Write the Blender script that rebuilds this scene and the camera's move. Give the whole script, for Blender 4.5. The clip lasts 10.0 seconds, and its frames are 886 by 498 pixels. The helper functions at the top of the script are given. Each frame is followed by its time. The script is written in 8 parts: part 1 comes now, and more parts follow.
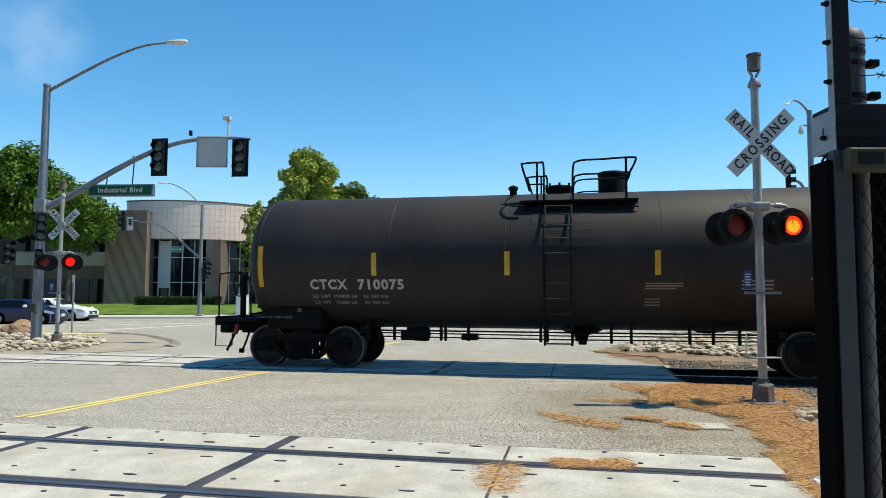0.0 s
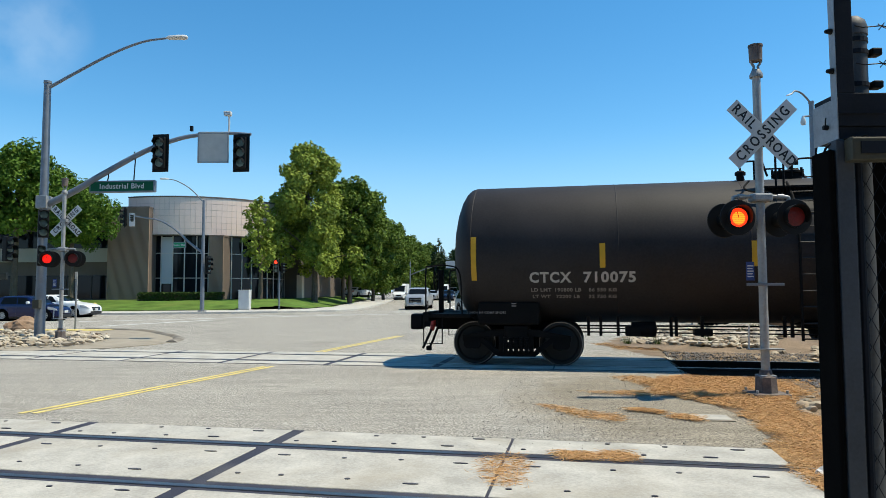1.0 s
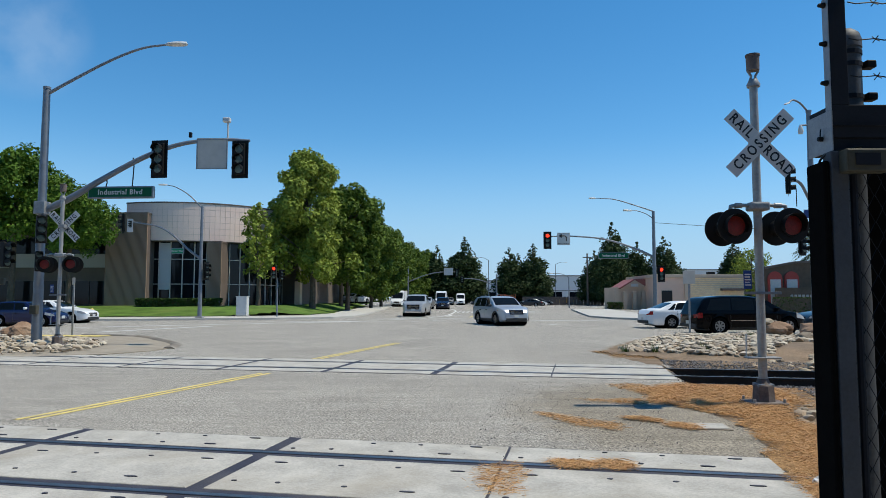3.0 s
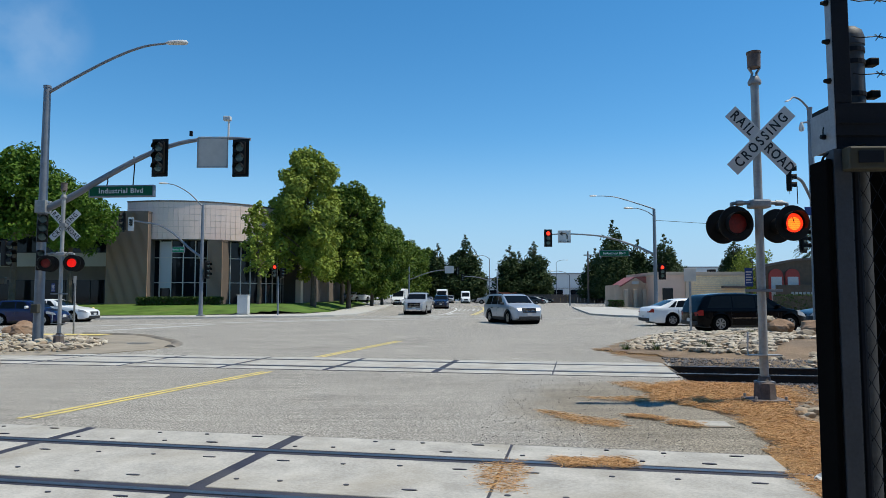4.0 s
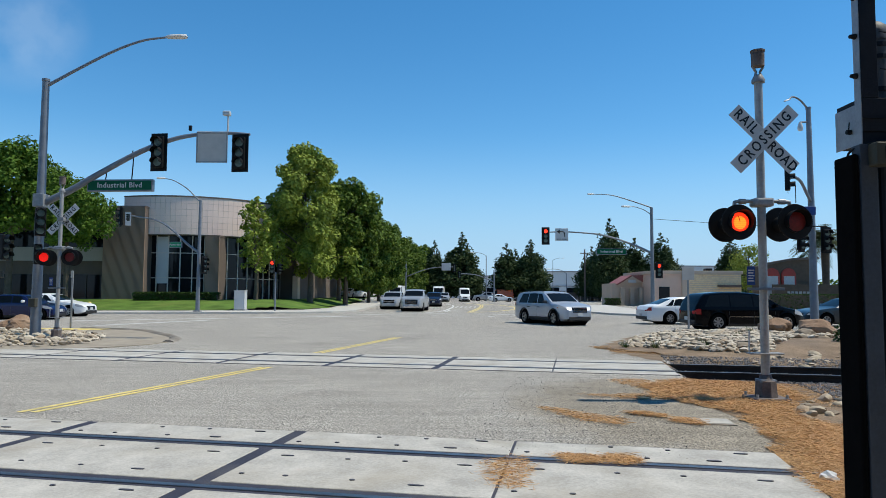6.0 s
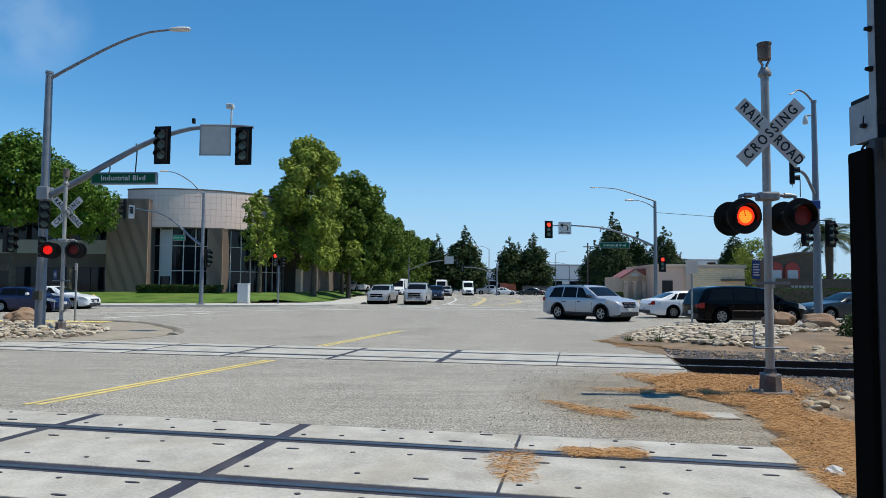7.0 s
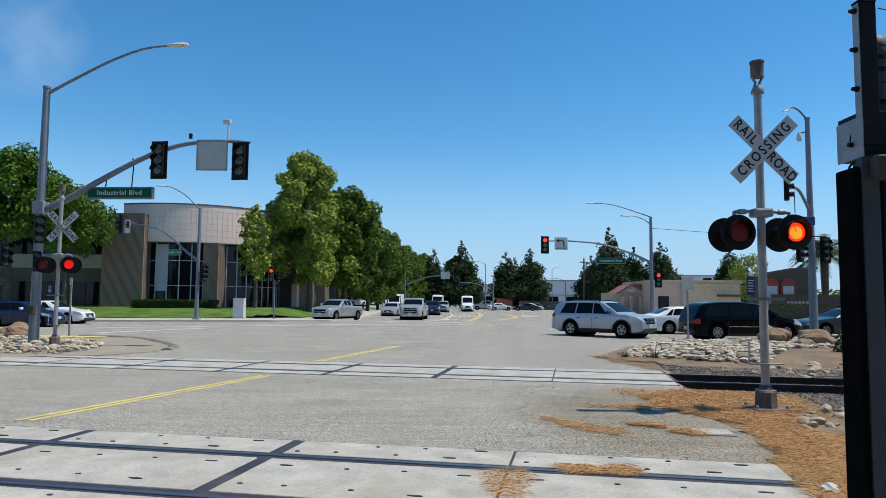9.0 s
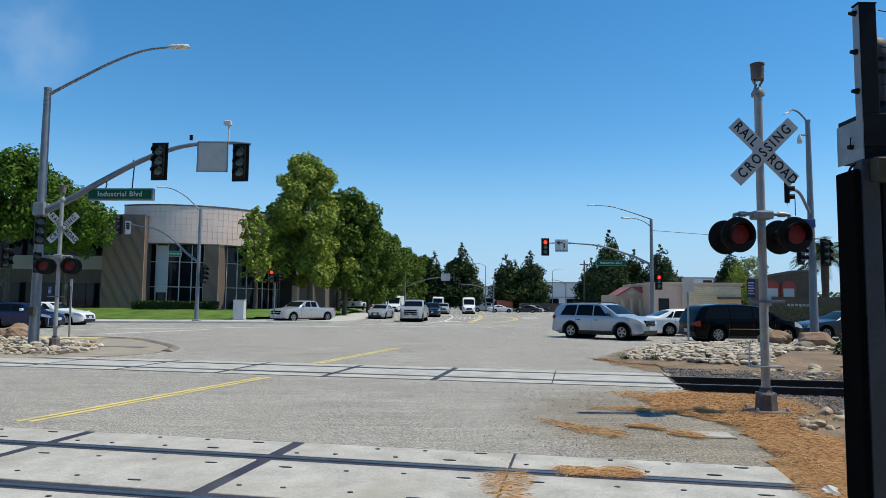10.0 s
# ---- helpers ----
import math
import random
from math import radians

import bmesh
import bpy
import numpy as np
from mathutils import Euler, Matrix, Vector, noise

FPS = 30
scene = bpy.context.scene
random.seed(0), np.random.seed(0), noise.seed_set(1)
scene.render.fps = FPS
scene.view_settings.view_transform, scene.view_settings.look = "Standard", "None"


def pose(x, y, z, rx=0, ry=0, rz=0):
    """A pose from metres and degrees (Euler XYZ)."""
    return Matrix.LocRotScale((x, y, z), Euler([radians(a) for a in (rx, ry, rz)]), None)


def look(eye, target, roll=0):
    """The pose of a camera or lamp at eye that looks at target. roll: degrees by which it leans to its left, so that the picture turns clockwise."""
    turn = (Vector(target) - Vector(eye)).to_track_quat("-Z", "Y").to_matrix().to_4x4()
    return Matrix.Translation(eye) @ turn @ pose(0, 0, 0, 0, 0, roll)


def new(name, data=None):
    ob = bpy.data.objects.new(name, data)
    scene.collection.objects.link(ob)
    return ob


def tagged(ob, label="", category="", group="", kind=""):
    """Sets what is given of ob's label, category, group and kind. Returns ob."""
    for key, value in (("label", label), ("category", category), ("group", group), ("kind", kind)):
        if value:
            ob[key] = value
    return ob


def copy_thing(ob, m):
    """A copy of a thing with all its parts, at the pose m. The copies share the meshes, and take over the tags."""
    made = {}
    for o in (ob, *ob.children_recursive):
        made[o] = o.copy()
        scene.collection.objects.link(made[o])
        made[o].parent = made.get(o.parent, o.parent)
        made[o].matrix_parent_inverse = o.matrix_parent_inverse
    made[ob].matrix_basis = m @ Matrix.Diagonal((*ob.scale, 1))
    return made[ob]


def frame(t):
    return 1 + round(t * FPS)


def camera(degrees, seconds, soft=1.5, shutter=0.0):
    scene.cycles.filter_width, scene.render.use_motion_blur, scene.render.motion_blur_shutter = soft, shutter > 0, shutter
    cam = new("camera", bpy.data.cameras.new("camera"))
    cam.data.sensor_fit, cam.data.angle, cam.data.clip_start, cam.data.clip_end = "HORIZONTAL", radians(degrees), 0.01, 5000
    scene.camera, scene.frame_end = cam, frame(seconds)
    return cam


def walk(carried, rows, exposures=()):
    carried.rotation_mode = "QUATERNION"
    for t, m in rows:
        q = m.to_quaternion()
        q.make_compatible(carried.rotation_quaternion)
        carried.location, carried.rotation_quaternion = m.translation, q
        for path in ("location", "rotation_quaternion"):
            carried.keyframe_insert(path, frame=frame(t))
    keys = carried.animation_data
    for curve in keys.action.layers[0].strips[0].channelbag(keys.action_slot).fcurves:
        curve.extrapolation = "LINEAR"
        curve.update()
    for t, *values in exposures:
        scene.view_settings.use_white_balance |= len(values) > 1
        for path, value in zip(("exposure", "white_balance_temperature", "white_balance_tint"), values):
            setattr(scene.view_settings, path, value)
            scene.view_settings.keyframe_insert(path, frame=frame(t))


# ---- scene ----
cam = camera(66.1, 10.0, soft=0.45)

PATH = [
    (0.0, look((-0.091, -0.649, 1.601), (-0.090, 1.147, 1.728), 0.2)),
    (0.5, look((-0.099, -0.656, 1.601), (-0.101, 1.139, 1.725), -0.4)),
    (1.0, look((-0.091, -0.648, 1.597), (-0.095, 1.149, 1.708), -0.2)),
    (1.5, look((-0.089, -0.643, 1.601), (-0.101, 1.154, 1.716), -0.1)),
    (2.0, look((-0.088, -0.650, 1.599), (-0.087, 1.146, 1.717), 0.2)),
    (2.5, look((-0.085, -0.656, 1.601), (-0.083, 1.139, 1.732), 0.1)),
    (4.0, look((-0.095, -0.660, 1.606), (-0.096, 1.136, 1.730), -0.1)),
    (4.5, look((-0.095, -0.660, 1.606), (-0.078, 1.136, 1.732), 0.2)),
    (5.0, look((-0.102, -0.667, 1.601), (-0.075, 1.129, 1.730), 0.4)),
    (6.5, look((-0.213, -0.635, 1.590), (-0.213, 1.162, 1.696), 0.3)),
    (7.0, look((-0.212, -0.631, 1.595), (-0.211, 1.166, 1.694), 0.4)),
    (7.5, look((-0.206, -0.632, 1.595), (-0.196, 1.165, 1.700), 0.5)),
    (8.0, look((-0.203, -0.641, 1.596), (-0.186, 1.156, 1.698), 0.5)),
    (8.5, look((-0.189, -0.636, 1.603), (-0.176, 1.159, 1.727), 0.6)),
    (9.0, look((-0.197, -0.645, 1.600), (-0.187, 1.149, 1.739), 0.5)),
    (9.5, look((-0.196, -0.644, 1.602), (-0.183, 1.150, 1.741), 0.7)),
    (10.0, look((-0.193, -0.640, 1.600), (-0.184, 1.155, 1.744), 0.6)),
]
walk(cam, PATH, exposures=[(0.0, 0.46, 6950, 6), (1.0, 0.38, 6850, 7), (1.6, 0.16, 6600, 9), (2.5, 0.02, 6500, 10), (6.5, 0.08, 6500, 10), (10.0, 0.05, 6500, 10)])

# world and sun
SUN = Vector((0.455, 0.0, 0.89)).normalized()
world = bpy.data.worlds.new("world")
scene.world = world
world.use_nodes = True
wt = world.node_tree
sky = wt.nodes.new("ShaderNodeTexSky")
sky.sky_type, sky.sun_disc = "NISHITA", False
sky.sun_elevation, sky.sun_rotation = math.asin(SUN.z), math.atan2(SUN.x, SUN.y)
sky.air_density, sky.dust_density, sky.ozone_density = 1.0, 0.0, 5.0
wt.nodes["Background"].inputs["Strength"].default_value = 0.14
sat = wt.nodes.new("ShaderNodeHueSaturation")
sat.inputs["Hue"].default_value = 0.493
sat.inputs["Saturation"].default_value = 1.26
wt.links.new(sky.outputs["Color"], sat.inputs["Color"])
# pale blue haze low over the horizon, and one thin wisp of cloud
wc = wt.nodes.new("ShaderNodeTexCoord")
sep = wt.nodes.new("ShaderNodeSeparateXYZ")
wt.links.new(wc.outputs["Generated"], sep.inputs[0])
low = wt.nodes.new("ShaderNodeMapRange")
low.interpolation_type = "SMOOTHSTEP"
low.inputs["From Min"].default_value, low.inputs["From Max"].default_value = 0.0, 0.24
low.inputs["To Min"].default_value, low.inputs["To Max"].default_value = 0.85, 0.0
wt.links.new(sep.outputs["Z"], low.inputs["Value"])
haze = wt.nodes.new("ShaderNodeMix")
haze.data_type = "RGBA"
haze.inputs["B"].default_value = (2.35, 3.9, 5.75, 1)
wt.links.new(low.outputs[0], haze.inputs["Factor"])
wt.links.new(sat.outputs["Color"], haze.inputs["A"])
wisp_dir = wt.nodes.new("ShaderNodeVectorMath")
wisp_dir.operation = "DOT_PRODUCT"
wisp_dir.inputs[1].default_value = Vector((-0.630, 0.990, 0.395)).normalized()
wt.links.new(wc.outputs["Generated"], wisp_dir.inputs[0])
wisp_rim = wt.nodes.new("ShaderNodeMapRange")
wisp_rim.interpolation_type = "SMOOTHSTEP"
wisp_rim.inputs["From Min"].default_value, wisp_rim.inputs["From Max"].default_value = 0.9962, 0.9997
wt.links.new(wisp_dir.outputs["Value"], wisp_rim.inputs["Value"])
wisp_noise = wt.nodes.new("ShaderNodeTexNoise")
wisp_noise.inputs["Scale"].default_value, wisp_noise.inputs["Detail"].default_value = 14, 5
wt.links.new(wc.outputs["Generated"], wisp_noise.inputs["Vector"])
wisp_gap = wt.nodes.new("ShaderNodeMapRange")
wisp_gap.inputs["From Min"].default_value, wisp_gap.inputs["From Max"].default_value = 0.40, 0.68
wisp_gap.inputs["To Max"].default_value = 0.20
wt.links.new(wisp_noise.outputs["Fac"], wisp_gap.inputs["Value"])
wisp_fac = wt.nodes.new("ShaderNodeMath")
wisp_fac.operation = "MULTIPLY"
wt.links.new(wisp_rim.outputs[0], wisp_fac.inputs[0])
wt.links.new(wisp_gap.outputs[0], wisp_fac.inputs[1])
cloud = wt.nodes.new("ShaderNodeMix")
cloud.data_type = "RGBA"
cloud.inputs["B"].default_value = (4.2, 5.2, 6.3, 1)
wt.links.new(wisp_fac.outputs[0], cloud.inputs["Factor"])
wt.links.new(haze.outputs["Result"], cloud.inputs["A"])
wt.links.new(cloud.outputs["Result"], wt.nodes["Background"].inputs["Color"])
sun = new("sun", bpy.data.lights.new("sun", "SUN"))
sun.data.energy, sun.data.angle, sun.data.color = 4.3, radians(0.5), (0.985, 0.93, 0.77)
sun.matrix_world = look(SUN * 60, (0, 0, 0))

# ---------------------------------------------------------------- materials
def mat(name, base, rough=0.6, metal=0.0, var=0.15, scale=4.0, fine=70.0, bump=0.1, spec=0.5, dirt=None, dirt_amount=0.3, coat=0.0, big=0.5, spread=0.3, grit=0.7):
    """Procedural surface: base colour with variation at two scales, dirt in blotches, fine relief."""
    m = bpy.data.materials.new(name)
    m.use_nodes = True
    nt = m.node_tree
    b = nt.nodes["Principled BSDF"]
    tc = nt.nodes.new("ShaderNodeTexCoord")
    n1 = nt.nodes.new("ShaderNodeTexNoise")
    n1.inputs["Scale"].default_value, n1.inputs["Detail"].default_value = scale, 6
    n2 = nt.nodes.new("ShaderNodeTexNoise")
    n2.inputs["Scale"].default_value, n2.inputs["Detail"].default_value, n2.inputs["Roughness"].default_value = fine, 6, grit
    for n in (n1, n2):
        nt.links.new(tc.outputs["Object"], n.inputs["Vector"])
    add = nt.nodes.new("ShaderNodeMath")
    add.operation = "MULTIPLY_ADD"
    add.inputs[1].default_value = 2 * big
    half = nt.nodes.new("ShaderNodeMath")
    half.operation = "MULTIPLY"
    half.inputs[1].default_value = 2 * (1 - big)
    nt.links.new(n2.outputs["Fac"], half.inputs[0])
    nt.links.new(n1.outputs["Fac"], add.inputs[0])
    nt.links.new(half.outputs[0], add.inputs[2])
    ramp = nt.nodes.new("ShaderNodeMapRange")
    ramp.inputs["From Min"].default_value, ramp.inputs["From Max"].default_value = 1 - spread, 1 + spread
    nt.links.new(add.outputs[0], ramp.inputs["Value"])
    mix = nt.nodes.new("ShaderNodeMix")
    mix.data_type = "RGBA"
    lo = [max(0.0, c * (1 - var)) for c in base]
    hi = [min(1.0, c * (1 + var)) for c in base]
    mix.inputs["A"].default_value, mix.inputs["B"].default_value = (*lo, 1), (*hi, 1)
    nt.links.new(ramp.outputs[0], mix.inputs["Factor"])
    col = mix.outputs["Result"]
    if dirt:
        n3 = nt.nodes.new("ShaderNodeTexNoise")
        n3.inputs["Scale"].default_value, n3.inputs["Detail"].default_value = scale * 0.45, 8
        nt.links.new(tc.outputs["Object"], n3.inputs["Vector"])
        r3 = nt.nodes.new("ShaderNodeMapRange")
        r3.inputs["From Min"].default_value, r3.inputs["From Max"].default_value = 0.48, 0.75
        r3.inputs["To Max"].default_value = dirt_amount
        nt.links.new(n3.outputs["Fac"], r3.inputs["Value"])
        m2 = nt.nodes.new("ShaderNodeMix")
        m2.data_type = "RGBA"
        m2.inputs["B"].default_value = (*dirt, 1)
        nt.links.new(r3.outputs[0], m2.inputs["Factor"])
        nt.links.new(col, m2.inputs["A"])
        col = m2.outputs["Result"]
    nt.links.new(col, b.inputs["Base Color"])
    b.inputs["Roughness"].default_value, b.inputs["Metallic"].default_value = rough, metal
    b.inputs["Specular IOR Level"].default_value = spec
    b.inputs["Coat Weight"].default_value = coat
    if bump > 0:
        bp = nt.nodes.new("ShaderNodeBump")
        bp.inputs["Strength"].default_value, bp.inputs["Distance"].default_value = bump, 0.02
        nt.links.new(add.outputs[0], bp.inputs["Height"])
        nt.links.new(bp.outputs["Normal"], b.inputs["Normal"])
    return m


def glow(name, colour, strength):
    m = bpy.data.materials.new(name)
    m.use_nodes = True
    b = m.node_tree.nodes["Principled BSDF"]
    b.inputs["Base Color"].default_value = (*colour, 1)
    b.inputs["Emission Color"].default_value = (*colour, 1)
    b.inputs["Emission Strength"].default_value = strength
    return m


def varied(name, colours, rough=0.8, bump=0.3, scale=9.0, island=False):
    """Colour that differs from piece to piece."""
    m = mat(name, colours[0], rough, var=0.25, scale=scale, bump=bump)
    nt = m.node_tree
    b = nt.nodes["Principled BSDF"]
    if island:
        src = nt.nodes.new("ShaderNodeNewGeometry").outputs["Random Per Island"]
    else:
        src = nt.nodes.new("ShaderNodeObjectInfo").outputs["Random"]
    ramp = nt.nodes.new("ShaderNodeValToRGB")
    while len(ramp.color_ramp.elements) < len(colours):
        ramp.color_ramp.elements.new(0.5)
    for i, c in enumerate(colours):
        ramp.color_ramp.elements[i].position = i / max(1, len(colours) - 1)
        ramp.color_ramp.elements[i].color = (*c, 1)
    nt.links.new(src, ramp.inputs["Fac"])
    old = b.inputs["Base Color"].links[0].from_socket
    mx = nt.nodes.new("ShaderNodeMix")
    mx.data_type = "RGBA"
    mx.inputs["Factor"].default_value = 0.75
    nt.links.new(old, mx.inputs["A"])
    nt.links.new(ramp.outputs["Color"], mx.inputs["B"])
    nt.links.new(mx.outputs["Result"], b.inputs["Base Color"])
    return m


# ---------------------------------------------------------------- building helpers
def thing(name, m, label, category, group="", kind=""):
    ob = new(name)
    ob.empty_display_size = 0.2
    ob.matrix_basis = m
    return tagged(ob, label, category, group, kind)


def finish(name, bm, material, smooth=False):
    bmesh.ops.recalc_face_normals(bm, faces=bm.faces)
    me = bpy.data.meshes.new(name)
    bm.to_mesh(me)
    bm.free()
    me.materials.append(material)
    if smooth:
        me.shade_smooth()
        me.set_sharp_from_angle(angle=radians(38))
    return me


def part(name, bm, material, parent, label="", smooth=False):
    ob = new(name, finish(name, bm, material, smooth))
    ob.parent = parent
    if label:
        tagged(ob, label)
    return ob


def solo(name, bm, material, label, category, group="", kind="", smooth=False, m=None):
    """A thing that is one single mesh."""
    ob = new(name, finish(name, bm, material, smooth))
    if m is not None:
        ob.matrix_basis = m
    return tagged(ob, label, category, group, kind)


def bx(bm, x0, x1, y0, y1, z0, z1, bev=0.0, m=None):
    r = bmesh.ops.create_cube(bm, size=1.0)
    vs = r["verts"]
    for v in vs:
        v.co = Vector(((x0 + x1) / 2 + v.co.x * (x1 - x0), (y0 + y1) / 2 + v.co.y * (y1 - y0), (z0 + z1) / 2 + v.co.z * (z1 - z0)))
    if bev > 0:
        es = list({e for v in vs for e in v.link_edges})
        r2 = bmesh.ops.bevel(bm, geom=es, offset=bev, segments=2, affect="EDGES", profile=0.5)
        vs = list({v for f in r2["faces"] for v in f.verts} | {v for v in vs if v.is_valid})
    if m is not None:
        bmesh.ops.transform(bm, matrix=m, verts=[v for v in vs if v.is_valid])
    return vs


def B(x0, x1, y0, y1, z0, z1, bev=0.0):
    bm = bmesh.new()
    bx(bm, x0, x1, y0, y1, z0, z1, bev)
    return bm


def ring_frame(d):
    d = d.normalized()
    a = Vector((0, 0, 1)) if abs(d.z) < 0.9 else Vector((1, 0, 0))
    x = d.cross(a).normalized()
    return x, d.cross(x).normalized()


def tube(bm, pts, r, seg=10, cap=True):
    """A tube through the points; r: one radius or one for each point."""
    pts = [Vector(p) for p in pts]
    rs = r if isinstance(r, (list, tuple)) else [r] * len(pts)
    rings = []
    fx = None
    for i, p in enumerate(pts):
        d = (pts[min(i + 1, len(pts) - 1)] - pts[max(i - 1, 0)]).normalized()
        if fx is None:
            fx, fy = ring_frame(d)
        else:
            fx = (fx - d * fx.dot(d)).normalized()
            fy = d.cross(fx)
        rings.append([bm.verts.new(p + (fx * math.cos(2 * math.pi * k / seg) + fy * math.sin(2 * math.pi * k / seg)) * rs[i]) for k in range(seg)])
    for a, b in zip(rings, rings[1:]):
        for k in range(seg):
            bm.faces.new((a[k], a[(k + 1) % seg], b[(k + 1) % seg], b[k]))
    if cap:
        bm.faces.new(rings[0])
        bm.faces.new(list(reversed(rings[-1])))
    return bm


def T(pts, r, seg=10):
    return tube(bmesh.new(), pts, r, seg)


def lathe(bm, profile, seg=24, axis="z", centre=(0, 0, 0), ring=False):
    """Spin (radius, height) pairs round an axis; ring: the profile closes on itself and leaves a hole."""
    rings = []
    for r, h in profile:
        circle = []
        for k in range(seg):
            a = 2 * math.pi * k / seg
            c, s = r * math.cos(a), r * math.sin(a)
            p = {"z": (c, s, h), "x": (h, c, s), "y": (c, h, s)}[axis]
            circle.append(bm.verts.new(Vector(p) + Vector(centre)))
        rings.append(circle)
    for a, b in zip(rings, rings[1:] + (rings[:1] if ring else [])):
        for k in range(seg):
            bm.faces.new((a[k], a[(k + 1) % seg], b[(k + 1) % seg], b[k]))
    if ring:
        return bm
    bm.faces.new(rings[0])
    bm.faces.new(rings[-1])
    bmesh.ops.remove_doubles(bm, verts=[v for r in (rings[0], rings[-1]) for v in r], dist=1e-5)
    return bm


def L(profile, seg=24, axis="z", centre=(0, 0, 0), ring=False):
    return lathe(bmesh.new(), profile, seg, axis, centre, ring)


def prism(bm, outline, y0, y1, plane="xz"):
    """An outline drawn in a plane, given thickness along the third axis."""
    def at(p, h):
        return {"xz": (p[0], h, p[1]), "xy": (p[0], p[1], h), "yz": (h, p[0], p[1])}[plane]
    a = [bm.verts.new(at(p, y0)) for p in outline]
    b = [bm.verts.new(at(p, y1)) for p in outline]
    bm.faces.new(a)
    bm.faces.new(list(reversed(b)))
    n = len(outline)
    for i in range(n):
        bm.faces.new((a[i], a[(i + 1) % n], b[(i + 1) % n], b[i]))
    return bm


def P(outline, y0, y1, plane="xz"):
    return prism(bmesh.new(), outline, y0, y1, plane)


def arc_pts(cx, cz, r, a0, a1, n, y=0.0, plane="xz"):
    out = []
    for i in range(n + 1):
        a = radians(a0 + (a1 - a0) * i / n)
        c, s = cx + r * math.cos(a), cz + r * math.sin(a)
        out.append((c, y, s) if plane == "xz" else (c, s, y))
    return out


def smooth_pts(pts, n=6):
    """Catmull-Rom curve through the points."""
    pts = [Vector(p) for p in pts]
    q = [2 * pts[0] - pts[1]] + pts + [2 * pts[-1] - pts[-2]]
    out = []
    for i in range(1, len(q) - 2):
        for k in range(n):
            t = k / n
            out.append(0.5 * (2 * q[i] + (q[i + 1] - q[i - 1]) * t + (2 * q[i - 1] - 5 * q[i] + 4 * q[i + 1] - q[i + 2]) * t * t
                              + (3 * q[i] - q[i - 1] - 3 * q[i + 1] + q[i + 2]) * t ** 3))
    return out + [pts[-1]]


def text_mesh(name, body, size, material, parent, m, spacing=1.0, bold=0.0, extrude=0.002, label="", wide=1.0):
    cu = bpy.data.curves.new(name, "FONT")
    cu.body, cu.size, cu.align_x, cu.align_y = body, size, "CENTER", "CENTER"
    cu.space_character, cu.offset, cu.extrude, cu.resolution_u = spacing, bold, extrude, 3
    tmp = bpy.data.objects.new(name, cu)
    me = bpy.data.meshes.new_from_object(tmp)
    bpy.data.objects.remove(tmp)
    me.transform(m @ Matrix.Diagonal((wide, 1, 1, 1)))
    me.materials.clear()
    me.materials.append(material)
    ob = new(name, me)
    ob.parent = parent
    if label:
        tagged(ob, label)
    return ob


# text that stands upright and faces -y
FACE = Matrix.Rotation(radians(90), 4, "X")


def inside(poly, x, y):
    c = False
    for (x0, y0), (x1, y1) in zip(poly, poly[1:] + poly[:1]):
        if (y0 > y) != (y1 > y) and x < (x1 - x0) * (y - y0) / (y1 - y0) + x0:
            c = not c
    return c


# tracks: along = (0.981, -0.196), across = (0.196, 0.981)
YAW = -11.3
ALONG, ACROSS = Vector((0.9806, -0.1959, 0)), Vector((0.1959, 0.9806, 0))
NEAR, FAR = Vector((-2.06, 5.79, 0)), Vector((-2.42, 15.65, 0))


def on_track(c, s, n, z=0.0):
    return c + ALONG * s + ACROSS * n + Vector((0, 0, z))


def track_sn(c, x, y):
    d = Vector((x, y, 0)) - c
    return d.dot(ALONG), d.dot(ACROSS)


def step(a, b, v):
    t = max(0.0, min(1.0, (v - a) / (b - a)))
    return t * t * (3 - 2 * t)


def ground_z(x, y):
    """Height of the ground: track bed lower beyond the panels, rock bank and lawn rise."""
    z = 0.0
    s, n = track_sn(FAR, x, y)
    if s > 7.42:
        z -= 0.17 * step(7.42, 7.6, s) * (1 - step(1.35, 2.6, abs(n)))
    return z


# ---------------------------------------------------------------- material list
M_ASPHALT = mat("asphalt", (0.305, 0.283, 0.250), 0.92, big=0.05, spread=0.13, var=0.75, scale=0.35, fine=34, grit=0.88, bump=0.3, spec=0.2)
M_PATCH = mat("asphalt_shoulder", (0.20, 0.18, 0.155), 0.92, var=0.6, scale=1.2, fine=30, bump=0.45, spec=0.2, dirt=(0.22, 0.17, 0.11), dirt_amount=0.5)


